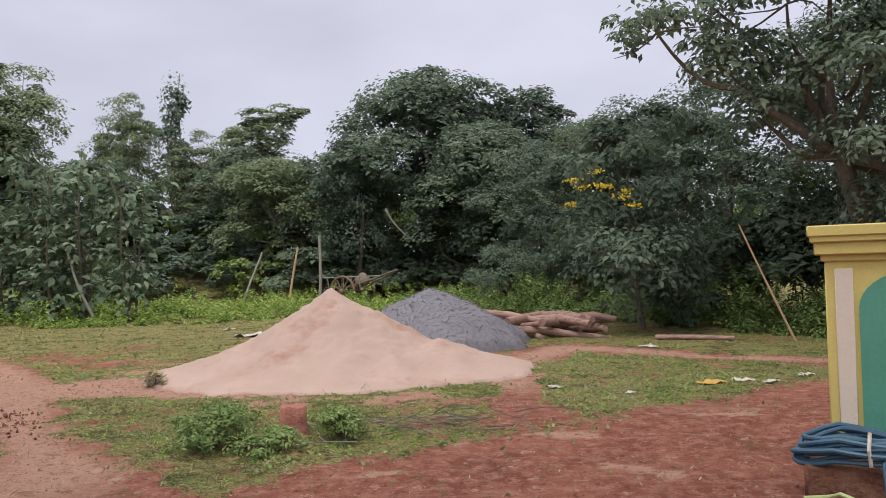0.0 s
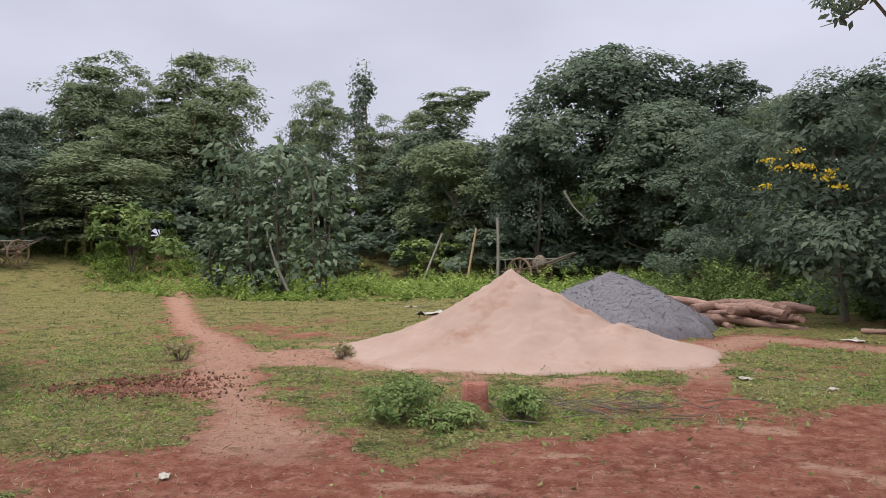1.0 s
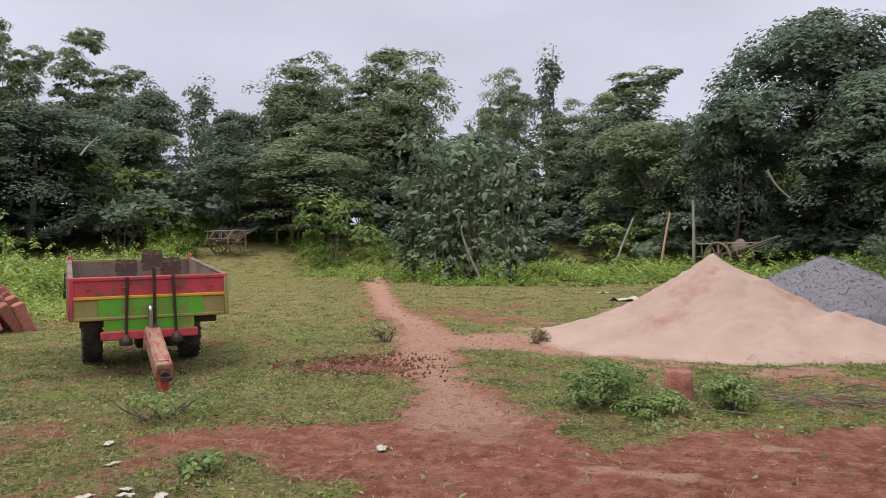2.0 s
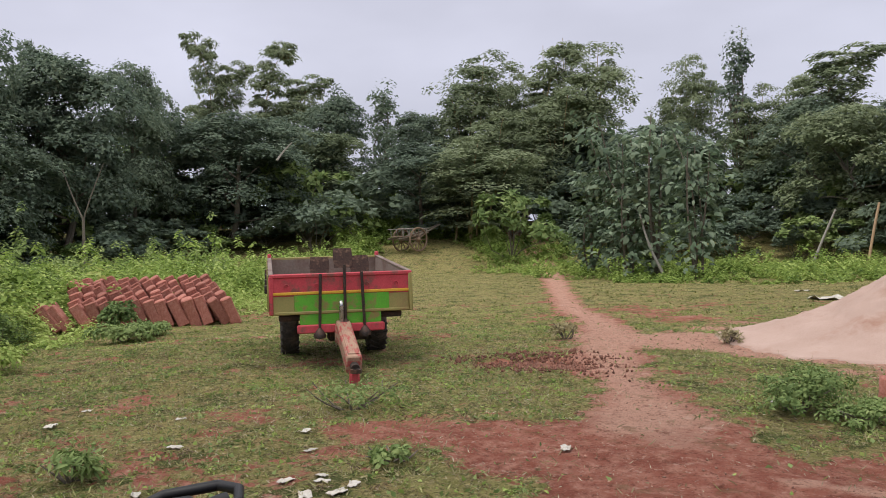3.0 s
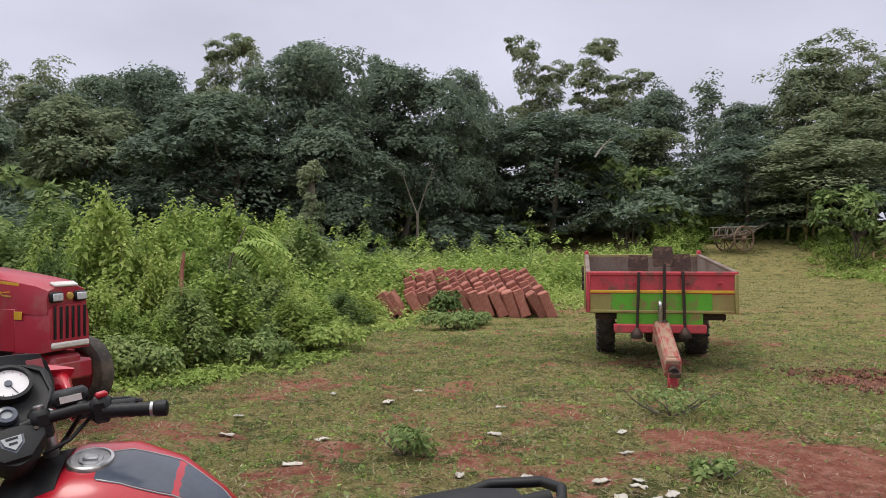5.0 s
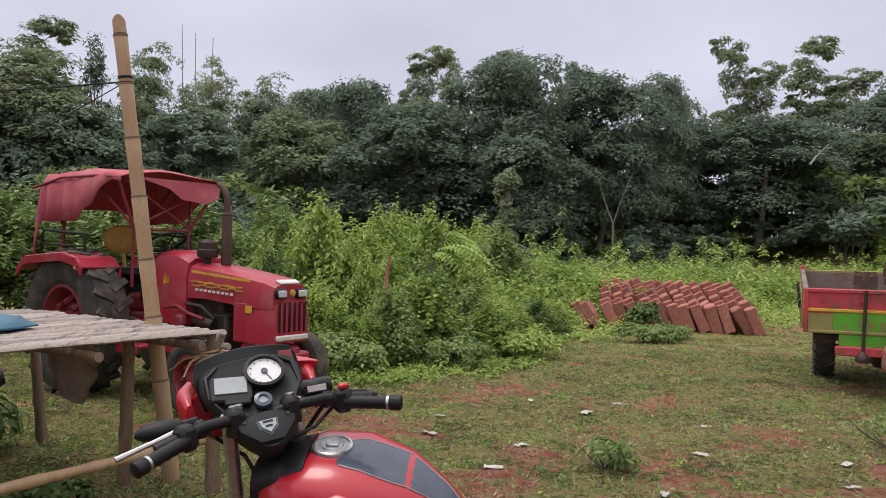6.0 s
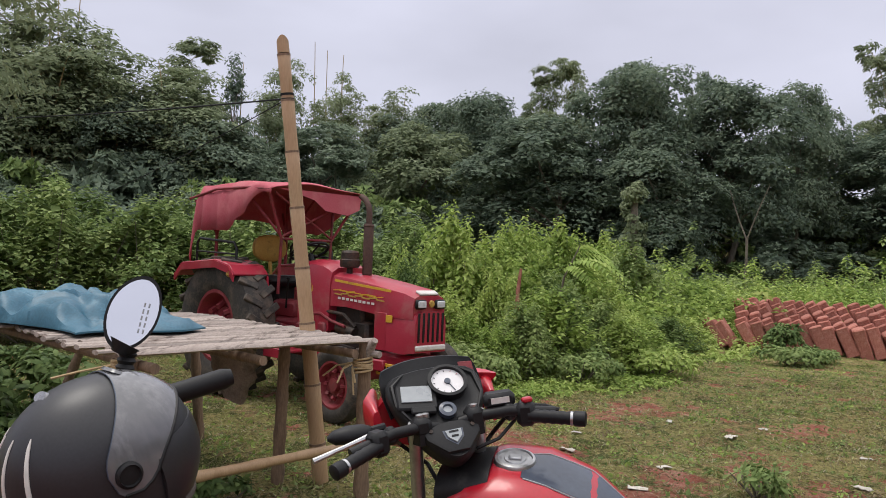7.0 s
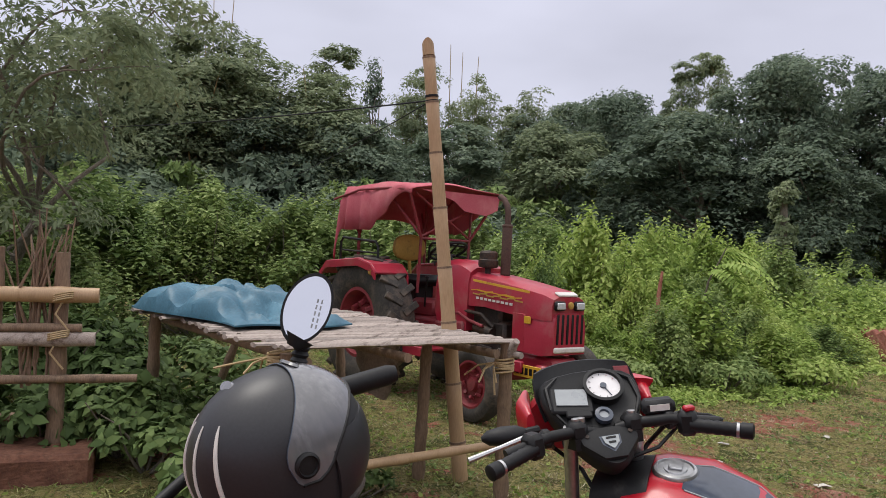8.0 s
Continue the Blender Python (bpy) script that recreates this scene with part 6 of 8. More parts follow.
# ---- second motorcycle with mirror and helmet ----
def dark_motorcycle(m):
    t = thing("motorcycle", m, "black motorcycle with round-topped rear-view mirror, parked close by", "motorcycle", "parked motorcycles")
    part("handlebar", Shape().tube([(-0.10, -0.36, 1.165), (-0.05, -0.24, 1.155), (0.03, -0.13, 1.1), (0.05, 0, 1.07), (0.03, 0.13, 1.03), (-0.05, 0.24, 0.97), (-0.10, 0.36, 0.94)], 0.012, 10).tube([(0.05, 0, 1.07), (0.08, 0, 0.9)], 0.016, 8), BLACK, t)
    for sy, z in ((1, 0.955), (-1, 1.16)):
        part("grip", Shape().tube([(-0.052, sy * 0.245, z - 0.003), (-0.1, sy * 0.36, z + 0.005), (-0.108, sy * 0.375, z + 0.006)], [0.021, 0.021, 0.016], 14), BLACK, t, "black rubber grip")
    back = m.inverted()
    foot, neck = back @ Vector((-1.005, 0.752, 1.235)), back @ Vector((-1.01, 0.758, 1.29))
    ribs = [foot.lerp(neck, k / 9) for k in range(10)]
    part("mirror_stem", Shape().tube([(0.03, -0.12, 1.1), foot, foot.lerp(neck, 0.05)], 0.007, 10).tube(ribs, [0.013 if k % 2 else 0.017 for k in range(10)], 12), BLACK, t, "black ribbed mirror stem")
    outline = []
    for k in range(36):
        a = 2 * math.pi * k / 36
        r = 1.0 + 0.10 * math.cos(2 * a + 0.9)
        outline.append((0.039 * r * math.cos(a), 0.067 * r * math.sin(a)))
    mm = back @ pose(-1.013, 0.762, 1.357, 12, 10, 210)
    hs = Shape()
    hs.loft([[(x, y * k, z * k) for y, z in outline] for x, k in ((0.03, 0.45), (0.02, 0.85), (0.004, 1.08), (-0.008, 1.1), (-0.008, 1.0))], mm)
    hs.tube([(0.0, 0.0, -0.055), (0.002, 0.006, -0.075)], [0.03, 0.014], 12, mm)
    hous = part("mirror_housing", hs, BLACK, t, "black mirror housing")
    gl = part("mirror_glass", Shape().loft([[(x, y * 0.99, z * 0.99) for y, z in outline] for x in (-0.007, -0.0095)], mm), MIRROR, hous, "clean mirror glass")
    for k in range(2):
        for j in range(5):
            part("print_bar", Shape().box(-0.0103, -0.016 - 0.008 * k, -0.03 + 0.012 * j, 0.001, 0.003, 0.008, m=mm), LCD, hous)
    part("fuel_tank", Shape().loft([oval(0.0, 0.84, 0.06, 0.05), oval(-0.1, 0.86, 0.13, 0.1), oval(-0.3, 0.86, 0.14, 0.11), oval(-0.5, 0.8, 0.1, 0.08), oval(-0.56, 0.78, 0.06, 0.05)]), BLACK, t)
    part("seat", Shape().loft([oval(-0.5, 0.77, 0.09, 0.03), oval(-0.8, 0.78, 0.13, 0.045), oval(-1.15, 0.79, 0.12, 0.04)]), BLACK, t)
    part("headlamp", Shape().loft([oval(0.06, 0.84, 0.08, 0.075), oval(0.12, 0.83, 0.09, 0.085), oval(0.2, 0.81, 0.07, 0.07), oval(0.22, 0.81, 0.045, 0.045)]), BLACK, t)
    for sy in (1, -1):
        part("fork_tube", Shape().tube([(0.08, sy * 0.08, 0.9), (0.26, sy * 0.08, 0.3)], 0.018, 10), CHROME, t)
    part("engine", Shape().box(-0.3, 0, 0.42, 0.4, 0.28, 0.28, c=0.05).tube([(0, 0, 0.95), (-0.05, 0, 0.5), (-0.5, 0, 0.28)], 0.025, 8).tube([(0.02, 0, 0.98), (-0.4, 0, 0.72), (-1.1, 0, 0.72)], 0.028, 8), IRON, t)
    part("swingarm", Shape().tube([(-0.5, -0.09, 0.36), (-1.0, -0.09, 0.3)], 0.022, 8).tube([(-0.5, 0.09, 0.36), (-1.0, 0.09, 0.3)], 0.022, 8), BLACK, t)
    wheel(t, 0.26, 0, 0.3, 0.09, 0.22, BLACK, 0, 0, 1, "front_wheel")
    wheel(t, -1.0, 0, 0.3, 0.1, 0.22, BLACK, 0, 0, 1, "rear_wheel")
    part("side_stand", Shape().tube([(-0.4, 0.1, 0.28), (-0.45, 0.28, 0.01)], 0.014, 8), IRON, t)
    return t


M2 = pose(-1.14, 0.73, gz(-0.9, 0.6), 0, 0, -118) @ pose(0, 0, 0, -12, 0, 0)
dark_motorcycle(M2)


def helmet(m):
    """Full-face helmet: x ahead (the visor's side), z up."""
    t = thing("helmet", m, "matt black full-face helmet with silver stripes and smoky visor", "helmet")
    nu, nv = 40, 26

    def skin(u, v, k=1.0):
        a, e = 2 * math.pi * u, -0.62 + (math.pi / 2 + 0.62) * v
        x, y, z = 0.150 * math.cos(e) * math.cos(a), 0.124 * math.cos(e) * math.sin(a), 0.135 * math.sin(e)
        if x > 0:
            x *= 1.08
        if z < 0:
            z *= 1.45
            x *= 1.0 - 0.2 * z * z * 10
        return (x * k, y * k, z * k)
    rings = [[skin(i / nu, j / nv) for i in range(nu)] for j in range(nv + 1)]
    part("shell", Shape().loft(rings), HELMET, t, "matt black shell")
    # the visor is pushed up: a band from pivot to pivot over the brow
    th = radians(48)
    n0, t0 = Vector((math.cos(th), 0, math.sin(th))), Vector((-math.sin(th), 0, math.cos(th)))

    def band(phi, w, k):
        d = (n0 * math.cos(phi) + Vector((0, math.sin(phi), 0))) * math.sqrt(max(0.0, 1 - w * w)) + t0 * w
        return (d.x * 0.150 * (1.08 if d.x > 0 else 1.0) * k, d.y * 0.124 * k, d.z * 0.135 * (1.45 if d.z < 0 else 1.0) * k)
    vis, rim_f, rim_b = [], [], []
    for j in range(37):
        f = -1 + 2 * j / 36
        phi = radians(100) * f
        half_w = (0.23 + 0.17 * (1 - abs(f)) ** 0.8) * math.sqrt(max(0.02, 1 - max(0.0, (abs(f) - 0.82) / 0.18) ** 2))
        ws = [half_w * (2 * i / 10 - 1) for i in range(11)]
        vis.append([band(phi, w, 1.03) for w in ws] + [band(phi, w, 1.012) for w in ws[::-1]])
        rim_f.append(band(phi, -half_w, 1.024))
        rim_b.append(band(phi, half_w, 1.024))
    part("visor", Shape().loft(vis), VISOR, t, "scratched smoky visor pushed up")
    part("visor_edge", Shape().tube(rim_f, 0.0035, 6), BLACK, t, "black visor edge")
    part("visor_edge", Shape().tube(rim_b, 0.0012, 6), BIKE_GREY, t, "grey visor edge")
    chin = []
    for j in range(9):
        v, k = 0.03 + 0.3 * j / 8, 1.012 + 0.035 * math.sin(math.pi * j / 8)
        chin.append([skin(0.2 * (i / 12 - 1), v, k) for i in range(25)] + [skin(0.2 * (i / 12 - 1), v, 0.995) for i in range(24, -1, -1)])
    part("chin_guard", Shape().loft(chin), HELMET, t, "black chin guard")
    for sy in (1, -1):
        q = (0.0, sy * 0.126, 0.0)
        part("visor_pivot", Shape().lathe([(0.021, -0.004), (0.021, 0.006), (0.017, 0.009), (0.015, 0.005), (0.001, 0.006)], 24, pose(q[0], q[1], q[2], -90 * sy, 0, 0)), BLACK, t, "black visor pivot")
        for k, a in enumerate((0.405, 0.467)):
            pts = [skin(a * sy, 0.02 + 0.62 * i / 14, 1.003) for i in range(15)]
            part("stripe", Shape().tube(pts, [0.001 + (0.0032 if k == 0 else 0.002) * math.sin(math.pi * i / 14) ** 0.4 for i in range(15)], 6), WHITE, t, "silver stripe")
    part("vent", Shape().lathe([(0.001, 0.0025), (0.02, 0.002), (0.024, -0.003)], 18, pose(*skin(0.0, 0.80, 1.03), 0, 40, 0) @ Matrix.Diagonal((0.6, 1.3, 1, 1))), VISOR, t, "grey oval vent")
    part("vent", Shape().lathe([(0.001, 0.0025), (0.016, 0.002), (0.02, -0.003)], 18, pose(*skin(0.42, 0.86, 1.0), 0, -30, 0) @ Matrix.Diagonal((0.6, 1.3, 1, 1))), VISOR, t, "grey oval vent")
    part("neck_trim", Shape().tube([skin(i / nu, 0.0, 0.99) for i in range(nu + 1)], 0.008, 8), RUBBER, t)
    return t


helmet(pose(-0.886, 0.775, 1.128, 0, -22, 140))

# ---- bamboo table and pole ----
TA, TB, TC, TD = Vector((-4.30, 0.60, 0)), Vector((-3.12, -0.33, 0)), Vector((-4.48, -2.08, 0)), Vector((-5.66, -1.15, 0))
table = thing("bamboo_table", pose(-4.4, -0.7, 0), "weathered bamboo platform table on rough posts", "table")


def tpart(name, shape, mat, label=""):
    return part(name, shape, mat, table, label, m=pose(4.4, 0.7, 0))


rng = np.random.default_rng(17)
n_sl = 25
for k in range(n_sl):
    f = (k + 0.5) / n_sl
    a, b = TA.lerp(TD, f), TB.lerp(TC, f)
    d = (b - a).normalized()
    a, b = a - d * rng.uniform(0.0, 0.06), b + d * rng.uniform(-0.06, 0.1)
    r = rng.uniform(0.032, 0.05)
    s = Shape()
    pts, rs = [], []
    for i in range(15):
        u = i / 14
        p = a.lerp(b, u) + Vector((0, 0, 0.975 + 0.012 * math.sin(3 * u + k) + rng.normal() * 0.003))
        pts.append(p)
        rs.append(r * (1.0 + (0.05 if i in (3, 7, 11) else 0) - 0.1 * u))
    s.tube(pts, rs, 8)
    s.v = [(x, y, 0.975 + (z - 0.975) * 0.34) for x, y, z in s.v]
    tpart("slat", s, WOOD_GREY)
for f in (0.08, 0.5, 0.9):
    a, b = TA.lerp(TB, f) + Vector((0, 0, 0.905)), TD.lerp(TC, f) + Vector((0, 0, 0.905))
    tpart("bearer", Shape().tube([a, a.lerp(b, 0.5), b], [0.026, 0.024, 0.026], 10), WOOD_POST)


def node_post(p0, p1, r0, r1, nodes=4):
    """A bamboo post with swollen nodes."""
    p0, p1 = Vector(p0), Vector(p1)
    pts, rs = [], []
    for k in range(nodes * 4 + 1):
        u = k / (nodes * 4)
        pts.append(p0.lerp(p1, u))
        rs.append((r0 + (r1 - r0) * u) * (1.16 if k % 4 == 2 else 1.0))
    return Shape().tube(pts, rs, 12)


for (x0, y0), (x1, y1), r in (((-4.43, 0.55), (-4.32, 0.56), 0.05), ((-4.57, -2.02), (-4.52, -2.0), 0.05), ((-5.34, -2.1), (-5.3, -1.7), 0.04), ((-4.60, -0.03), (-4.55, 0.0), 0.045), ((-3.35, -0.42), (-3.3, -0.38), 0.045), ((-5.7, -1.0), (-5.6, -1.05), 0.045)):
    tpart("leg", node_post((x0, y0, gz(x0, y0) - 0.05), (x1, y1, 0.93 if r < 0.05 else 0.97), r * 0.88, r * 0.75), WOOD_POST, "rough bamboo leg")
tpart("corner_stub", Shape().tube([(-4.34, 0.57, 0.86), (-4.28, 0.61, 0.96), (-4.26, 0.63, 0.985)], [0.03, 0.026, 0.02], 10).tube([(-4.4, 0.5, 0.9), (-4.26, 0.66, 0.9)], 0.02, 10), WOOD_GREY)
tpart("low_rail", node_post((-4.5, 0.62, 0.34), (-3.3, -0.5, 0.27), 0.025, 0.03, 5), BAMBOO_TAN, "tan bamboo foot rail")
for x, y, z, tx in ((-3.35, -0.45, 0.9, 60), (-4.33, 0.55, 0.84, 10)):
    s = Shape()
    for k in range(7):
        s.tube([(x + 0.055 * math.cos(a), y + 0.055 * math.sin(a), z - 0.05 + 0.013 * k + 0.01 * math.sin(a + k)) for a in np.linspace(0, 2 * math.pi, 17)], 0.007, 5)
    for k in range(5):
        e = rng.normal(size=3) * [0.12, 0.12, 0.05]
        s.tube([(x, y - 0.05, z), (x + e[0] * 0.6, y - 0.1 + e[1] * 0.5, z - 0.03), (x + e[0], y - 0.12 + e[1], z - 0.1 + e[2])], 0.006, 5)
    tpart("rope_lashing", s, ROPE, "frayed straw rope lashing")

pole = thing("bamboo_pole", pose(-4.69, 0.2, 0), "tall tan bamboo pole with dark nodes and split top", "pole")
P0, P1 = Vector((-4.72, 0.24, gz(-4.7, 0.2) - 0.1)), Vector((-4.53, -0.10, 2.86))
pm = pose(4.69, -0.2, 0)
cuts = [0.0, 0.12, 0.25, 0.385, 0.505, 0.635, 0.755, 0.865, 0.962]
pts, rs = [], []
for a, b in zip(cuts, cuts[1:]):
    for u in (0.03, 0.5, 0.97, 0.99):
        f = a + (b - a) * u
        pts.append(P0.lerp(P1, f))
        rs.append((0.052 - 0.014 * f) * (1.09 if u == 0.97 else 1.0))
part("culm", Shape().tube(pts, rs, 16), BAMBOO_TAN, pole, m=pm)
for b in cuts[1:]:
    c = P0.lerp(P1, b)
    part("node_ring", Shape().tube([P0.lerp(P1, b - 0.0035), P0.lerp(P1, b + 0.001)], (0.052 - 0.014 * b) * 1.13, 16), WOOD_POST, pole, "dark node ring", m=pm)
axis = (P1 - P0).normalized()
side = axis.orthogonal().normalized()
tip = Shape()
base_c = P0.lerp(P1, 0.965)
ring0 = []
for k in range(24):
    a = 2 * math.pi * k / 24
    o = side * math.cos(a) + axis.cross(side) * math.sin(a)
    hgt = 0.075 + 0.035 * abs(math.cos(a * 1.0 + 0.5)) ** 2
    ring0.append((o, hgt))
rings = [[tuple(base_c + o * 0.039) for o, h in ring0], [tuple(base_c + o * 0.038 + axis * h) for o, h in ring0], [tuple(base_c + o * 0.03 + axis * h) for o, h in ring0], [tuple(base_c + o * 0.03 + axis * 0.01) for o, h in ring0]]
tip.loft(rings)
part("split_top", tip, BAMBOO_TAN, pole, "open split bamboo end", m=pm)
part("wire_binding", Shape().tube([P0.lerp(P1, 0.862), P0.lerp(P1, 0.868)], 0.0445, 14).tube([P0.lerp(P1, 0.874), P0.lerp(P1, 0.879)], 0.0445, 14), BLACK, pole, m=pm)


def sag(a, b, drop, n=24):
    a, b = Vector(a), Vector(b)
    return [a.lerp(b, k / n) - Vector((0, 0, drop * 4 * (k / n) * (1 - k / n))) for k in range(n + 1)]


wire_at = P0.lerp(P1, 0.868)
solo("cable", Shape().tube(sag(wire_at, (-9.6, -8.9, 3.15), 0.12), 0.006, 6), BLACK, "thin black cable strung from the bamboo pole", "cable")
solo("cable", Shape().tube(sag(wire_at, (-14.5, -8.5, 1.9), 0.15), 0.004, 6), BLACK, "thin slack wire running from the pole into shrubs", "cable")

# tarpaulin on the table
rng = np.random.default_rng(9)
tu, tv = (TC - TB).normalized(), (TD - TC).normalized()
nx, ny = 70, 46
tp = []
for i in range(nx):
    for j in range(ny):
        u, v = i / (nx - 1), j / (ny - 1)
        e = (1 - (2 * u - 1) ** 6) * (1 - (2 * v - 1) ** 6)
        p = Vector((-3.6, -0.84, 0)) + tu * (1.34 * u + 0.07 * math.sin(7 * v)) + tv * (0.78 * (v - 0.12) + 0.1 * math.sin(4 * u + 1))
        hump = 0.035 + 0.14 * math.exp(-((u - 0.74) / 0.19) ** 4) + 0.11 * math.exp(-((u - 0.36 - 0.1 * v) / 0.15) ** 4)
        z = hump * max(e, 0) ** 0.4
        z += 0.05 * e * (1 - abs(noise.noise(Vector((u * 3.4 + v * 1.8, v * 2.6 - u * 1.4, 9.2))))) ** 4 - 0.05 * e * (1 - abs(noise.noise(Vector((u * 2.6 - v * 1.1, v * 1.6 + u * 1.2, 3.3))))) ** 6
        z += 0.05 * e * noise.noise(Vector((u * 3, v * 2.2, 1.3))) + 0.02 * e * abs(noise.noise(Vector((u * 9, v * 6, 4.1)))) + 0.008 * e * abs(noise.noise(Vector((u * 22, v * 15, 2.2))))
        z -= 0.045 * e * math.exp(-((u - 0.55 - 0.1 * v) / 0.03) ** 2) + 0.03 * e * math.exp(-((v - 0.35 - 0.5 * (u - 0.4)) / 0.05) ** 2)
        tp.append((p.x, p.y, 1.012 + max(z, 0.004)))
low = [(x, y, 1.006) for x, y, z in tp]
fs = [(i * ny + j, (i + 1) * ny + j, (i + 1) * ny + j + 1, i * ny + j + 1) for i in range(nx - 1) for j in range(ny - 1)]
N = nx * ny
border = [i * ny for i in range(nx)] + [(nx - 1) * ny + j for j in range(1, ny)] + [i * ny + ny - 1 for i in range(nx - 2, -1, -1)] + [j for j in range(ny - 2, 0, -1)]
fs += [(a, b, b + N, a + N) for a, b in zip(border, border[1:] + border[:1])] + [tuple(b + N for b in border)]
solo("tarpaulin", Shape().add(tp + low, fs), TARP, "crumpled blue tarpaulin bundle lying on the bamboo table", "tarpaulin", smooth=32)

sk = Shape()
rings = []
for k in range(13):
    u = k / 12
    w = 0.2 * (0.75 + 0.45 * math.sin(math.pi * min(u * 1.1, 1)) - 0.25 * u)
    rings.append([(w * math.cos(2 * math.pi * i / 18) * (1 + 0.12 * math.sin(5 * i + 2 * k)), 0.075 * (1 - 0.4 * u) * math.sin(2 * math.pi * i / 18) * (1 + 0.2 * math.sin(3 * i + k)), -0.42 * u - 0.03 * math.cos(2 * math.pi * i / 18) * u) for i in range(18)])
sk.loft(rings)
solo("sack", sk, SACK, "old brown sack hanging under the bamboo table", "sack", m=pose(-4.55, -0.33, 0.96, 0, 0, 60), smooth=60)

# ---- fence, step and log at the hedge ----
fence = thing("bamboo_fence", pose(-4.0, -2.4, 0), "rough fence of bamboo rails tied to posts", "fence")
fm = pose(4.0, 2.4, 0)
F0, FD = Vector((-3.85, -2.15, 0)), Vector((0.55, -0.83, 0))
for u, zt in ((0.05, 1.36), (0.42, 1.38)):
    p = F0 + FD * u
    part("post", node_post((p.x, p.y, -0.05), (p.x + 0.01, p.y, zt), 0.05, 0.042, 3), WOOD_POST, fence, m=fm)
for z, r, mat, ov in ((1.1, 0.048, BAMBOO_TAN, 0.17), (0.895, 0.026, WOOD_POST, 0.08), (0.825, 0.044, WOOD_GREY, 0.16), (0.58, 0.026, WOOD_POST, 0.42)):
    a, b = F0 - FD * ov, F0 + FD * 1.6
    off = Vector((0.83, 0.55, 0)) * 0.07
    part("rail", node_post((a.x + off.x, a.y + off.y, z), (b.x + off.x, b.y + off.y, z - 0.02), r, r * 0.95, 4), mat, fence, m=fm)
for k in range(22):
    p = F0 + FD * (0.05 + 0.22 * rng.random())
    part("dry_stick", Shape().tube([(p.x, p.y, 0.5 + 0.3 * rng.random()), (p.x + rng.normal() * 0.05, p.y + rng.normal() * 0.05, 1.1), (p.x + rng.normal() * 0.1, p.y + rng.normal() * 0.1, 1.35 + 0.3 * rng.random())], [0.011, 0.009, 0.004], 6), WOOD_POST, fence, m=fm)
for u, z in ((0.03, 1.07), (0.05, 0.83), (0.5, 0.8)):
    p = F0 + FD * u + Vector((0.83, 0.55, 0)) * 0.09
    s = Shape()
    for k in range(4):
        s.tube([(p.x + 0.06 * math.cos(a), p.y + 0.06 * math.sin(a), z + 0.012 * k + 0.06 * math.sin(a) * 0.3) for a in np.linspace(0, 2 * math.pi, 13)], 0.006, 5)
    s.tube([(p.x, p.y, z), (p.x + 0.03, p.y - 0.03, z - 0.09), (p.x - 0.02, p.y + 0.03, z - 0.19)], 0.007, 5)
    part("rope", s, ROPE, fence, "frayed rope tie", m=fm)
st = Shape().box(0, 0, 0.1, 1.5, 0.5, 0.22, c=0.03).mesh("laterite_step", LATERITE_DARK, 0)
bm = bmesh.new()
bm.from_mesh(st)
bmesh.ops.subdivide_edges(bm, edges=bm.edges, cuts=7, use_grid_fill=True)
for v in bm.verts:
    v.co += v.normal * 0.02 * noise.noise(v.co * 6)
bm.to_mesh(st)
bm.free()
solo("laterite_step", st, None, "dark rough laterite block step beside the plants", "step", m=pose(-3.42, -2.52, gz(-3.4, -2.5) - 0.02, 0, 0, -54))
solo("log", Shape().tube([(-4.05, -2.05, 0.3), (-3.6, -2.5, 0.33), (-3.2, -3.0, 0.36)], [0.03, 0.035, 0.03], 8), WOOD_POST, "thin weathered pole lying on the step", "log")

# ---- posts, carts, logs, stump ----
def slim_pole(name, a, b, r0, r1, mat, label, group=""):
    rng = np.random.default_rng(int(abs(a[0] * 100)))
    pts, rs = limb(rng, a, b, r0, r1, 0.008, 9)
    return solo(name, Shape().tube(pts, rs, 8), mat, label, "post", group)


slim_pole("post", (-11.25, 34, -0.1), (-11.22, 34, 3.07), 0.075, 0.06, BARK_PALE, "upright pale wooden post in the weeds", "posts in the weeds")
slim_pole("post", (-12.75, 34.1, -0.1), (-12.55, 34.86, 2.64), 0.06, 0.05, BAMBOO_TAN, "leaning greenish bamboo post in the weeds", "posts in the weeds")
slim_pole("post", (-14.6, 33.3, 0.0), (-13.95, 34.2, 2.43), 0.055, 0.04, BARK_PALE, "slanting short wooden post in the weeds", "posts in the weeds")
slim_pole("leaning_pole", (4.02, 16.98, -0.05), (3.15, 17.3, 2.15), 0.024, 0.015, BAMBOO_TAN, "thin bamboo pole leaning into the dark bushes")


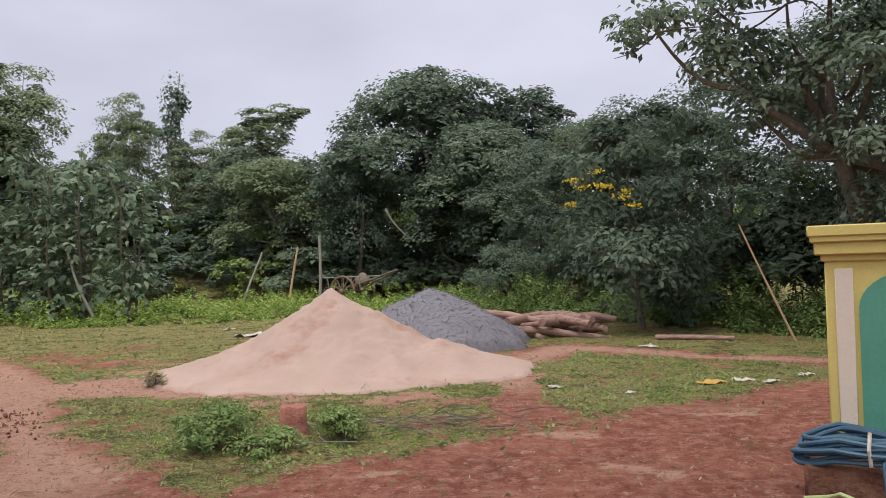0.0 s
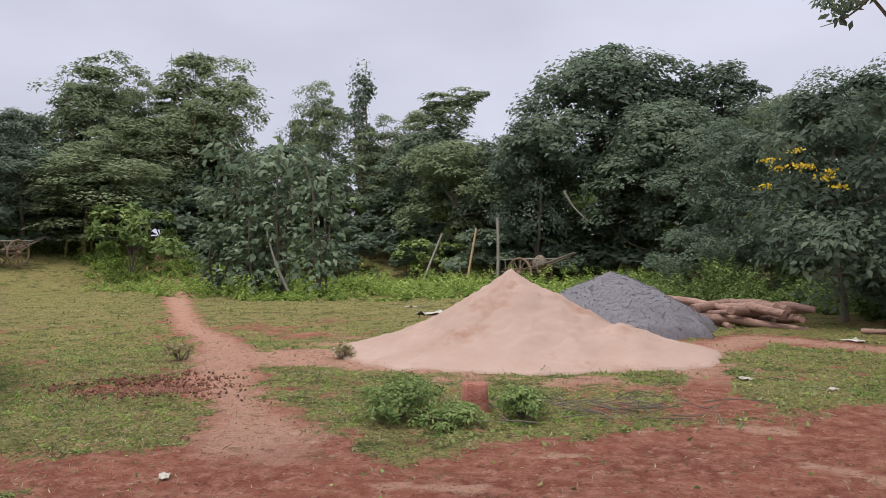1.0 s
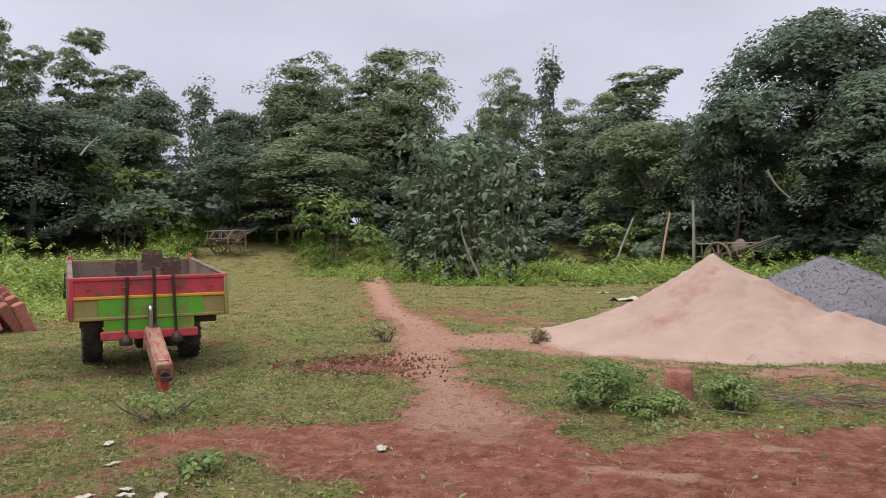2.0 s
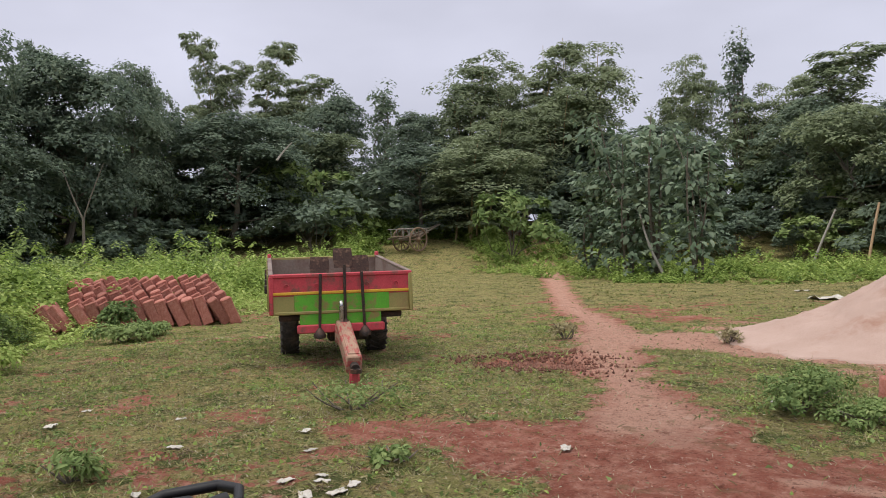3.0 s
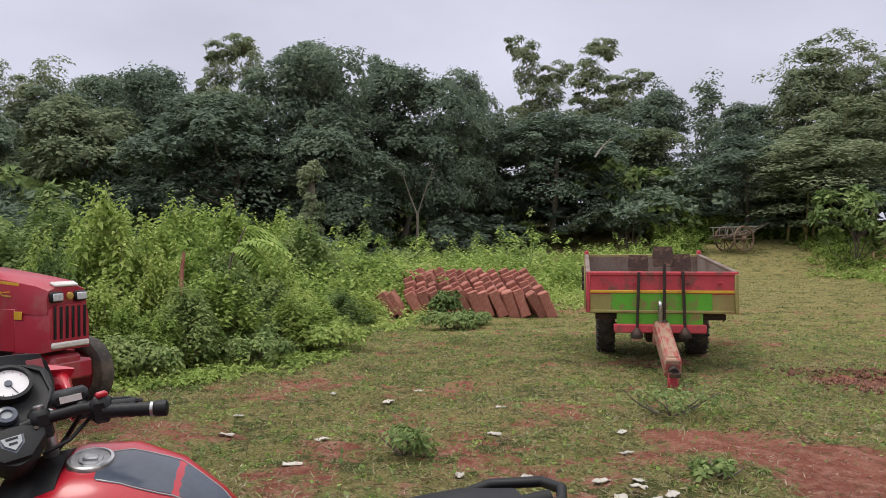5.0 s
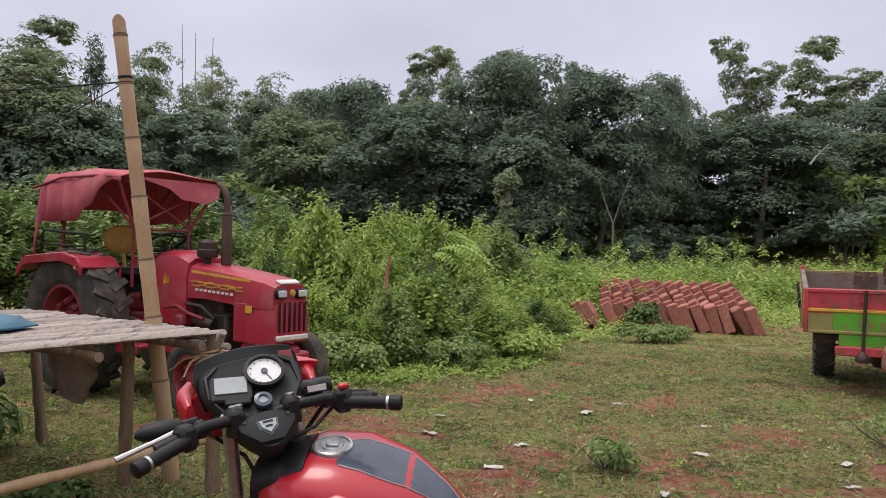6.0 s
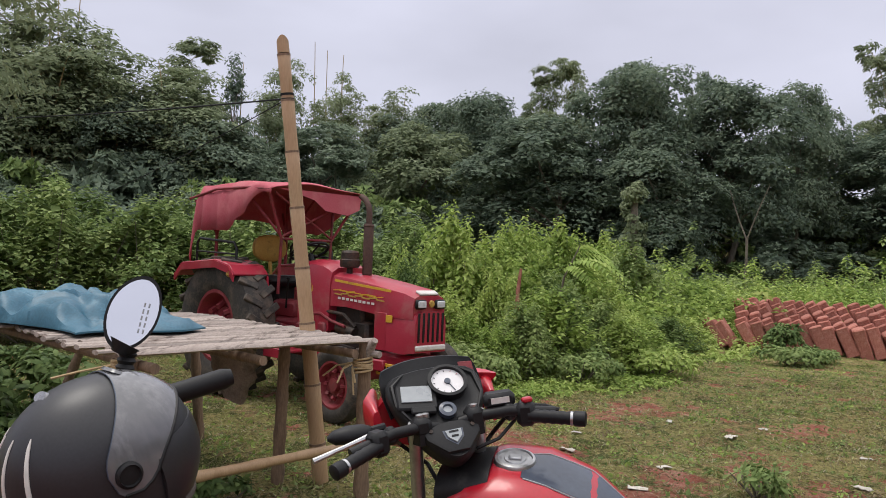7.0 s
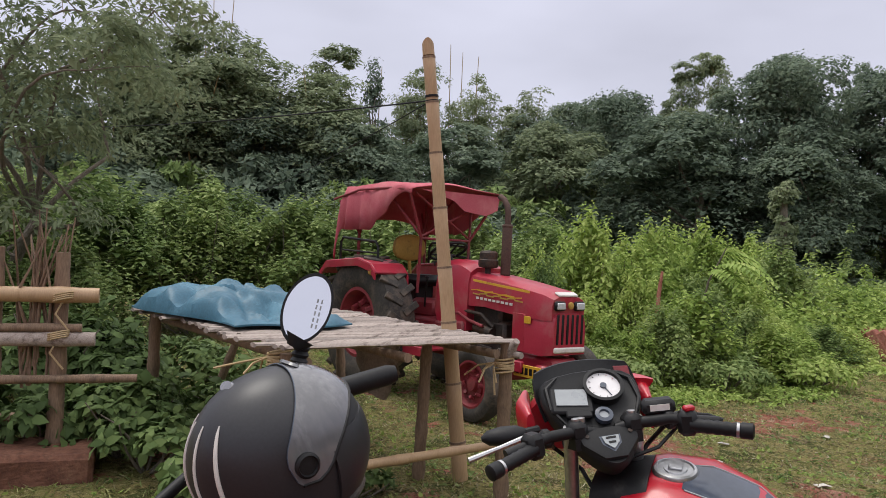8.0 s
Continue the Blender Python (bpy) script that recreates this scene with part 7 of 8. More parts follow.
def cart(m, load):
    t = thing("bullock_cart", m, "old wooden bullock cart with spoked wheels in the weeds", "cart", "bullock carts")
    for y in (-0.7, 0.7):
        s = Shape()
        s.tube([(0.62 * math.cos(a), 0, 0.62 * math.sin(a)) for a in np.linspace(0, 2 * math.pi, 33)], 0.05, 8, caps=False)
        wh = part("wheel", s, WOOD_POST, t, "weathered spoked wheel", m=pose(0, y, 0.66))
        part("hub", Shape().lathe([(0.06, -0.16), (0.12, -0.08), (0.12, 0.08), (0.06, 0.16)], 14, Y_AXIS), WOOD_POST, wh)
        spoke = Shape().tube([(0.1, 0, 0), (0.6, 0, 0)], [0.03, 0.022], 6).mesh("spoke", WOOD_POST)
        for k in range(12):
            part("spoke", spoke, None, wh, m=pose(0, 0, 0, 0, 30 * k, 0))
    part("axle", Shape().box(0, 0, 0.66, 0.12, 1.4, 0.12, c=0.02), BARK, t)
    for y in (-0.4, 0.4):
        part("shaft", Shape().tube([(-1.2, y * 1.1, 0.7), (0, y, 0.82), (1.3, y * 0.6, 1.15), (2.3, 0.06 * (1 if y > 0 else -1), 1.5)], [0.05, 0.055, 0.05, 0.04], 8), BARK, t)
    for k in range(9):
        part("board", Shape().box(-1.0 + 0.24 * k, 0, 0.83 + max(0, 0.06 * (k - 5)), 0.17, 1.0, 0.03, ry=-6, c=0.006), WOOD_POST, t)
    for y in (-0.5, 0.5):
        for k in range(5):
            part("stake", Shape().tube([(-0.9 + 0.42 * k, y, 0.82), (-0.9 + 0.42 * k, y * 1.1, 1.25)], 0.02, 6), BARK_PALE, t)
        part("side_rail", Shape().tube([(-1.1, y * 1.1, 1.24), (1.0, y * 1.1, 1.27)], 0.025, 6), BARK_PALE, t)
    if load:
        s = Shape()
        s.loft([[(0.3 * q * math.cos(2 * math.pi * i / 14) * (1 + 0.3 * math.sin(3 * i)), 0.26 * q * math.sin(2 * math.pi * i / 14), z) for i in range(14)] for z, q in ((0.86, 0.9), (1.02, 1.1), (1.2, 0.85), (1.34, 0.4), (1.38, 0.15))])
        solo("bundle", s, SACK, "greyish cloth bundle lying on the cart", "bundle", m=m @ pose(0.55, 0, 0.05), smooth=60)
    return t


cart(pose(-9.75, 33.9, gz(-9.7, 33.9), 0, 0, -20), True)
cart(pose(-34.2, 28.0, gz(-34.2, 28.0) + 0.02, 0, 0, 95), False)

rng = np.random.default_rng(23)
for k in range(20):
    layer = 0 if k < 10 else (1 if k < 16 else 2)
    x, y = -0.55 + rng.uniform(-1.1, 1.0) * (1 - 0.2 * layer), 18.9 + rng.uniform(-0.9, 0.9) * (1 - 0.25 * layer)
    L, r = rng.uniform(1.0, 2.0), rng.uniform(0.055, 0.1)
    a = rng.choice([rng.uniform(-30, 20), rng.uniform(-75, -40), rng.uniform(30, 75)])
    d = Vector((math.cos(radians(a)), math.sin(radians(a)), rng.uniform(-0.16, 0.2)))
    c = Vector((x, y, 0.09 + 0.15 * layer))
    s = Shape().tube([c - d * L / 2, c - d * L / 6 + Vector((0, 0, rng.normal() * 0.03)), c + d * L / 6, c + d * L / 2], [r, r * 1.05, r * 0.95, r * 0.85], 10)
    solo("log", s, LOG, "stripped reddish-brown log in a loose pile", "log", "log pile")
for (x0, y0), (x1, y1), r in (((-2.2, 20.0), (-0.9, 19.4), 0.095), ((-0.9, 18.9), (0.35, 18.0), 0.09), ((-0.1, 19.4), (0.9, 19.2), 0.08), ((1.6, 17.6), (3.0, 17.2), 0.05)):
    solo("log", Shape().tube([(x0, y0, 0.34 if r > 0.06 else 0.06), ((x0 + x1) / 2, (y0 + y1) / 2, 0.4 if r > 0.06 else 0.07), (x1, y1, 0.3 if r > 0.06 else 0.06)], [r, r, r * 0.85], 10), LOG, "long stripped log on top of the pile", "log", "log pile")

stump = Shape()
stump.loft([[(0.11 * q * math.cos(2 * math.pi * k / 18) * (1 + 0.1 * math.sin(3 * k)), 0.11 * q * math.sin(2 * math.pi * k / 18) * (1 + 0.12 * math.sin(2 * k + 1)), z + 0.012 * math.sin(5 * k)) for k in range(18)] for z, q in ((-0.05, 1.25), (0.05, 1.08), (0.2, 0.97), (0.33, 0.95), (0.35, 0.85))])
solo("stump", stump, LATERITE, "reddish earth-stained tree stump among low plants", "stump", m=pose(-2.2, 8.7, 0) @ Matrix.Diagonal((1.15, 1.15, 0.78, 1)))
for k in range(44):
    p = np.array([-1.15, 8.95, 0.03]) + rng.normal(size=3) * [0.5, 0.35, 0.012]
    a, L = rng.uniform(0, 6.28), rng.uniform(0.3, 0.9)
    d = np.array([math.cos(a) * L, math.sin(a) * L * 0.5, rng.uniform(0.0, 0.12)])
    solo("twig", Shape().tube(*limb(rng, p - d / 2 + [0, 0, 0.05], p + d / 2 + [0, 0, 0.05], 0.007, 0.003, 0.08, 5), 5), BARK, "dry grey twig in a heap of brushwood", "twig", "brushwood")

# ---- painted gate wall, hose ----
G = pose(2.1, 7.62, 0, 0, 0, -15.5)
gate = thing("gate_wall", G, "yellow painted gate wall with teal arched panel", "wall", kind="structure")
part("body", Shape().box(0.7, 0.16, 0.75, 1.4, 0.3, 1.5, c=0.008), WALL_YELLOW, gate)
for z, o, h in ((1.49, 0.022, 0.05), (1.555, 0.06, 0.09), (1.62, 0.085, 0.05), (1.672, 0.1, 0.075)):
    part("cornice", Shape().box(0.7, 0.16, z, 1.4 + 2 * o, 0.3 + 2 * o, h, c=0.008), WALL_YELLOW, gate)
part("pilaster", Shape().box(0.115, 0.003, 0.83, 0.11, 0.03, 1.17, c=0.004), WALL_CREAM, gate, "cream painted pilaster strip")
pan = [(0.2, 0.36), (0.2, 1.15)] + [(0.58 - 0.38 * math.cos(radians(a)), 1.15 + 0.26 * math.sin(radians(a))) for a in range(10, 171, 10)] + [(0.96, 1.15), (0.96, 0.36), (0.89, 0.3), (0.27, 0.3)]
part("panel", Shape().prism(pan, 0.03, pose(0, 0.002, 0)), WALL_GREEN, gate, "teal painted arched panel")
for x, z in ((0.42, 0.94), (0.42, 0.82), (0.51, 0.97), (0.49, 0.79), (0.55, 0.88)):
    part("rosette", Shape().lathe([(0.062, 0), (0.06, 0.02), (0.04, 0.03), (0.001, 0.034)], 20, pose(x, -0.012, z, 90, 0, 0)), WALL_YELLOW, gate, "yellow moulded petal")
part("base", Shape().box(0.7, 0.16, 0.1, 1.5, 0.42, 0.2, c=0.015), LATERITE_DARK, gate, "dark stained plinth")
solo("stone_block", Shape().box(0.3, -0.38, 0.09, 0.9, 0.32, 0.24, c=0.02), LATERITE_DARK, "dark mossy stone block below the gate wall", "block", m=G)
coil = thing("hose_coil", G @ pose(0.24, -0.36, 0.24), "coil of dark blue hose on a stone block", "hose")
for k in range(11):
    r = 0.42 - 0.012 * (k % 4) + rng.normal() * 0.012
    ph, tx, ty = rng.uniform(0, 6.28), rng.normal() * 0.02, rng.normal() * 0.015
    z0 = 0.02 + 0.026 * (k // 2)
    pts = [(r * math.cos(a) + tx, 0.55 * r * math.sin(a) + ty, z0 + 0.03 * math.sin(a * 2 + ph) + 0.02 * math.cos(a + ph) - (0.14 * max(0, -math.cos(a) - 0.45))) for a in np.linspace(0, 2 * math.pi, 41)]
    part("loop", Shape().tube(pts, 0.016, 8, caps=False), HOSE_BLUE, coil)
part("loose_end", Shape().tube([(0.1, -0.2, 0.1), (0.05, -0.25, 0.02), (0.06, -0.3, -0.15), (0.2, -0.34, -0.22), (0.6, -0.36, -0.22)], 0.016, 8), HOSE_BLUE, coil)
part("tie", Shape().tube([(-0.02, -0.255, 0.0), (-0.03, -0.27, 0.1), (-0.02, -0.2, 0.19)], 0.012, 6), PAPER, coil, "white cloth tie")
for k in range(3):
    solo("hose", Shape().tube([(-0.15 + 0.05 * k, -0.62, 0.02), (0.05, -0.66 - 0.05 * k, 0.06 + 0.02 * k), (0.3, -0.7 - 0.06 * k, 0.03), (0.8, -0.68 - 0.07 * k, 0.02), (1.4, -0.6, 0.02)], 0.014, 8), HOSE_GREEN, "pale green hose lying on the ground", "hose", "green hoses", m=G)

# ---- trees nearer by ----
plant_out([(broad_tree("tree", s, 9, 3.2, leaf=(0.18, 0.11), count=22000, low=0.12), 9, 3.2) for s in (41, 42)], [(4.2, 24, 7.0, 2.6), (8.8, 19, 8.5, 3.0), (1.4, 27.5, 6.8, 2.6), (10.5, 15, 8.0, 3.0), (7.0, 22.5, 8.0, 2.8), (-1.5, 29.5, 6.0, 2.4)])


def spreading_tree(name, seed, base, blobs, count, leaf, mat, label, r0, fork, bark=None):
    """A tree whose limbs reach out to given masses of leaves."""
    rng = np.random.default_rng(seed)
    root = thing(name, pose(*base), label, "tree")
    w = Shape()
    w.tube(*limb(rng, (0, 0, -0.1), fork, r0, r0 * 0.7, 0.04, 8), 10)
    for b in blobs:
        mid = tuple((np.array(fork) * 0.5 + np.array(b[:3]) * 0.5) + rng.normal(size=3) * 0.25)
        w.tube(*limb(rng, fork, mid, r0 * 0.45, r0 * 0.26, 0.06, 6), 7)
        w.tube(*limb(rng, mid, b[:3], r0 * 0.26, r0 * 0.1, 0.1, 6), 6)
        for _ in range(3):
            q = np.array(b[:3]) + rng.normal(size=3) * np.array(b[3:]) * 0.5
            w.tube(*limb(rng, b[:3], q, r0 * 0.1, r0 * 0.03, 0.1, 5), 5)
    part("trunk", w, bark or BARK, root)
    v, f = crown_arrays(rng, blobs, count, leaf, tuft=0.34, core=0.25, droop=0.5, per=44)
    part("crown", array_mesh("crown", v, f, mat), None, root)
    return root


spreading_tree("tree", 51, (6.4, 18.6, 0), [(-3.3, -0.8, 5.2, 1.3, 1.2, 0.6), (-4.6, -1.2, 5.9, 1.2, 1.0, 0.5), (-2.2, -1.0, 6.3, 1.5, 1.3, 0.8), (-1.0, -1.2, 5.0, 1.5, 1.3, 0.9), (0.4, -1.5, 6.2, 1.6, 1.5, 1.0), (-2.6, -0.5, 4.2, 1.0, 1.0, 0.6), (0.6, -1.6, 4.2, 1.6, 1.3, 0.9), (-0.6, -1.6, 3.3, 1.5, 1.1, 0.9), (1.4, -2.0, 3.0, 1.6, 1.2, 1.1), (0.2, -1.4, 2.2, 1.5, 1.1, 0.8), (1.5, -1.8, 5.2, 1.7, 1.4, 1.1), (-3.9, -0.6, 6.9, 1.2, 1.0, 0.5), (-1.5, -1, 7.4, 1.8, 1.5, 0.8)], 22000, (0.17, 0.085), LEAF_DARK, "large overhanging tree with dark limbs beside the gate", 0.24, (-1.2, -0.5, 3.4))
yt = broad_tree("tree", 52, 5.0, 2.1, leaf=(0.17, 0.09), count=13000, low=0.05, far=False, mat=LEAF_DARK, label="leafy bush tree with yellow flower spikes")
yt.matrix_world = pose(1.5, 20.4, 0)
fr = np.random.default_rng(53)
for k in range(9):
    c = np.array([fr.uniform(-1.5, 0.0), fr.uniform(-2.0, -1.6), fr.uniform(2.4, 3.5)])
    p = c + fr.normal(size=(22, 3)) * [0.09, 0.05, 0.02]
    part("flower_spike", array_mesh("flower_spike", *leaf_arrays(p, fr.normal(size=(22, 3)) + [0, 0, 0.5], fr.normal(size=(22, 3)), np.full(22, 0.07), np.full(22, 0.055)), PETAL), None, yt, "yellow flower spike")

spreading_tree("tree", 55, (-6.3, -4.9, 0), [(0.9, 1.5, 2.9, 0.8, 0.7, 0.45), (0.4, 0.9, 3.6, 0.9, 0.8, 0.5), (1.0, 0.9, 2.2, 0.7, 0.7, 0.5), (0.2, 0.2, 2.6, 1.0, 0.9, 0.7), (0.6, 1.9, 3.5, 0.6, 0.6, 0.3), (-0.6, 0.3, 3.3, 0.9, 0.9, 0.6), (1.2, 0.3, 3.0, 0.8, 0.8, 0.5), (0.9, 0.8, 1.5, 0.7, 0.7, 0.4)], 8500, (0.1, 0.034), LEAF_BAMBOO, "feathery young tree with fine leaflets near the fence", 0.07, (0.2, 0.4, 1.6))


def teak(name, seed, h, half):
    """A young tree with very large drooping leaves."""
    rng = np.random.default_rng(seed)
    root = thing(name, Matrix(), "young tree with very large pale green leaves", "tree", "large-leaved trees")
    w, ps, ds = Shape(), [], []
    for k in range(4):
        a = 1.6 * k + rng.uniform(-0.3, 0.3)
        tip = (math.cos(a) * half * rng.uniform(0.2, 0.7), math.sin(a) * half * rng.uniform(0.2, 0.7), h * rng.uniform(0.8, 1.0))
        pts, rs = limb(rng, (rng.normal() * 0.15, rng.normal() * 0.15, -0.1), tip, 0.07, 0.02, 0.05, 9)
        w.tube(pts, rs, 7)
        for q in range(34):
            f = rng.uniform(0.06, 1) ** 0.8
            c = np.array([np.interp(f, np.linspace(0, 1, 9), [p[i] for p in pts]) for i in range(3)])
            b = rng.uniform(0, 6.28)
            out = np.array([math.cos(b), math.sin(b), 0.1])
            m = 5
            ps.append(c + out * rng.uniform(0.1, half * 0.75, (m, 1)) + rng.normal(size=(m, 3)) * 0.12)
            ds.append(np.repeat(out[None], m, 0) + [0, 0, -0.4] + rng.normal(size=(m, 3)) * 0.4)
    part("trunk", w, BARK, root)
    P, D = np.concatenate(ps), np.concatenate(ds)
    s = rng.uniform(0.6, 1.25, len(P))
    v, f = leaf_arrays(P, D, rng.normal(size=P.shape) * 0.4 + [0, 0, 1], 0.38 * s, 0.23 * s, 0.12, fine=True)
    part("crown", array_mesh("crown", v, f, LEAF_TEAK), None, root)
    return root


plant_out([(teak("tree", s, 6, 1.5), 6, 1.5) for s in (61, 62)], [(-18.8, 26.1, 6.4, 1.3), (-17.0, 26.3, 6.0, 1.4), (-15.4, 26.4, 5.4, 1.2), (-20.2, 26.6, 4.4, 1.2), (-17.8, 25.6, 4.2, 1.2)])
# vine-grown post and bare trunks at the wood's edge
vp = thing("vine_post", pose(-26.3, 5.25, gz(-26.3, 5.2)), "dead trunk wrapped in creeper", "tree")
part("trunk", Shape().tube([(0, 0, -0.1), (0.03, 0, 2.2), (0, 0, 4.2)], [0.16, 0.14, 0.1], 8), BARK, vp)
vr = np.random.default_rng(64)
part("creeper", array_mesh("creeper", *crown_arrays(vr, [(0.05 * (k % 2), 0, 0.5 + 0.48 * k, 0.3, 0.3, 0.42) for k in range(8)], 3200, (0.14, 0.09), tuft=0.4, core=0.6), LEAF_BAMBOO), None, vp)
solo("slender_tree", Shape().tube(*limb(vr, (-30.6, 10.0, -0.1), (-30.6, 10.1, 2.8), 0.06, 0.05, 0.02, 7), 8).tube(*limb(vr, (-30.6, 10.1, 2.7), (-30.3, 10.8, 4.8), 0.035, 0.015, 0.04, 6), 6).tube(*limb(vr, (-30.6, 10.1, 2.7), (-30.9, 9.5, 4.6), 0.035, 0.015, 0.04, 6), 6), BARK, "slender forked tree stem at the wood's edge", "tree")
for p, q in (((-8.9, 36.4, 4.3), (-7.6, 36.0, 2.8)), ((-34.9, 20.4, 5.8), (-34.6, 21.1, 6.7)), ((-16.2, 25.6, 0.2), (-17.0, 25.4, 2.4))):
    solo("dead_branch", Shape().tube(*limb(vr, p, q, 0.06, 0.03, 0.08, 7), 7), BARK_PALE, "pale dead branch hanging at the wood's edge", "branch", "dead branches")
for x, y, h, lx in ((-49.2, -11.2, 14.6, 0.2), (-48.6, -11.9, 15.0, 0.1), (-49.6, -10.2, 14.4, 0.3), (-45.2, -15.6, 13.0, -0.8), (-40.2, -22.6, 16.4, 0.2), (-38.9, -23.4, 16.0, -0.2), (-37.6, 43.4, 15.4, -0.6), (-37.0, 43.6, 15.6, 0.5), (-36.8, 43.2, 14.6, 0.9), (-23.6, 44.0, 13.4, 0.3)):
    solo("bare_culm", Shape().tube(*limb(vr, (x, y, gz(x, y)), (x + lx, y, h), 0.06, 0.02, 0.01, 8), 5), BAMBOO, "bare dry bamboo culm standing above the wood", "bamboo", "bare culms")

# ---- hedges, weeds, grass ----
plant_out([(shrub("shrub", s, 2.5, 1.3, 4200, LEAF_SHRUB, (0.15, 0.09), "dense green hedge bush behind the tractor", 14), 2.5, 1.3) for s in (71, 72, 73)],
          [(-8.6, -7.6, 2.5, 1.4), (-9.7, -6.6, 2.5, 1.4), (-10.8, -5.6, 2.5, 1.4), (-11.6, -4.3, 2.4, 1.4), (-12.2, -3.0, 2.3, 1.4), (-12.8, -1.7, 2.3, 1.4), (-7.4, -8.4, 2.6, 1.5), (-10.6, -7.6, 2.8, 1.5), (-12.2, -6.2, 2.7, 1.5), (-13.4, -4.2, 2.6, 1.5), (-14, -2.4, 2.5, 1.5), (-6.2, -7.4, 2.4, 1.3), (-13.2, -0.4, 2.2, 1.3), (-14.6, -0.6, 2.4, 1.4),
           (-6.1, -4.1, 1.5, 0.9), (-6.8, -5.6, 2.2, 1.2), (-5.2, -4.4, 1.6, 0.8), (-4.9, -3.3, 1.0, 0.6), (-5.5, -5.5, 2.0, 1.0), (-4.6, -5.0, 1.9, 0.9)])


WEED_SPOTS = [(-10.6, 1.6, 1.9, 0.95), (-11.3, 2.9, 1.0, 0.8), (-11.9, 0.6, 2.2, 1.1), (-12.8, 1.9, 2.2, 1.1), (-12.6, 3.6, 0.75, 0.8), (-13.8, 3.0, 1.3, 1.1), (-14.2, 1.0, 2.4, 1.3), (-10.0, 0.2, 1.6, 0.8), (-10.9, -0.6, 1.9, 0.9), (-14.4, 4.2, 0.7, 0.8), (-15.4, 2.2, 2.3, 1.3), (-16.4, 4.0, 1.1, 1.0), (-17.0, 3.2, 2.2, 1.4), (-19.6, 5.2, 1.3, 1.2), (-20.5, 3.6, 2.2, 1.4), (-21.5, 6.2, 1.6, 1.3), (-9.6, 1.2, 1.0, 0.7), (-18.9, 7.4, 0.8, 1.1), (-20.5, 9.5, 0.9, 1.2), (-22.5, 8.0, 1.2, 1.3)]
br = np.random.default_rng(79)
patches = []
for x, y, h, w in WEED_SPOTS:
    for k in range(3):
        a = 2.1 * k + br.uniform(-0.6, 0.6)
        patches.append((x + math.cos(a) * 0.5 * w, y + math.sin(a) * 0.5 * w, h * br.uniform(0.6, 1.1), w * br.uniform(0.5, 0.75)))
plant_out([(shrub("weed_bush", s, 1.8, 1.0, 2600, mt, (0.15, 0.09), "bushy bright green weeds beside the tractor", 13), 1.8, 1.0) for s, mt in ((75, LEAF_WEED), (76, LEAF_SHRUB), (77, LEAF_WEED), (78, LEAF_WEED))], patches)


def herb_arrays(rng, x, y, h, r, per, leaf):
    """Leafy plants: each a tuft of shoots that spread from its root."""
    k = 12 if per >= 40 else 8
    n_s = max(2, per // k)
    i = np.repeat(np.arange(len(x)), n_s)
    m = len(i)
    a, q = rng.uniform(0, 6.28, m), rng.random(m) ** 0.55
    g = ground_z(x, y)[i]
    tip = np.stack([x[i] + np.cos(a) * q * r[i], y[i] + np.sin(a) * q * r[i], g + h[i] * (1 - 0.6 * q * q) * rng.uniform(0.65, 1.1, m)], -1)
    base = np.stack([x[i] + np.cos(a) * q * r[i] * 0.6, y[i] + np.sin(a) * q * r[i] * 0.6, np.maximum(g, tip[:, 2] - rng.uniform(0.25, 0.45, m))], -1)
    return shoot_arrays(rng, base, tip, k, leaf, 0.12)


def polar(rng, n, a0, a1, r0, r1):
    a = np.radians(rng.uniform(a0, a1, n))
    r = np.sqrt(rng.uniform(0, 1, n)) * (r1 - r0) + r0 if not isinstance(r0, np.ndarray) else r0
    return 0.4 - np.sin(a) * r, 1.7 + np.cos(a) * r, r, np.degrees(a)


rng = np.random.default_rng(81)
# tall weeds beside the tractor
def weed_zone(name, label, n, a0, a1, near, far, h0, h1, per, leaf, mat, seed, rad=0.42):
    rng = np.random.default_rng(seed)
    a = rng.uniform(a0, a1, n)
    lo, hi = np.interp(a, [q[0] for q in near], [q[1] for q in near]), np.interp(a, [q[0] for q in far], [q[1] for q in far])
    r = lo + (hi - lo) * rng.random(n) ** 0.8
    x, y = 0.4 - np.sin(np.radians(a)) * r, 1.7 + np.cos(np.radians(a)) * r
    ramp = np.clip((r - lo) / 2.2 + 0.3, 0.3, 1)
    big = rng.random(n) < 0.25
    h = rng.uniform(h0, h1, n) * ramp * (0.85 + 0.4 * wave(x, y, 3.0, seed)) * np.where(big, 1.25, 0.8)
    v, f = herb_arrays(rng, x, y, np.maximum(h, 0.12), rad * np.where(big, 1.5, 0.8) * rng.uniform(0.7, 1.3, n), per, leaf)
    tagged(new(name, array_mesh(name, v, f, mat)), label, "weeds", kind="stuff")


weed_zone("tall_weeds", "tall bright green weeds beside the tractor", 330, 81, 104, [(81, 14), (86, 12.0), (90, 10.2), (94, 9.4), (98, 10.2), (104, 11.5)], [(81, 20), (104, 16.5)], 0.8, 1.5, 144, (0.14, 0.085), LEAF_WEED, 82, 0.6)
weed_zone("weeds", "rank green weeds at the field's edge", 900, 56, 84, [(56, 34), (62, 24), (68, 19), (74, 16.5), (84, 15.0)], [(56, 44), (70, 34), (84, 26)], 0.8, 1.7, 60, (0.19, 0.11), LEAF_WEED, 83, 0.7)
weed_zone("weeds", "dull green scrub in front of the wood", 620, 66, 106, [(66, 26), (80, 21), (92, 17), (106, 17)], [(66, 36), (106, 28)], 1.1, 2.2, 72, (0.2, 0.11), LEAF_SHRUB, 84, 0.8)
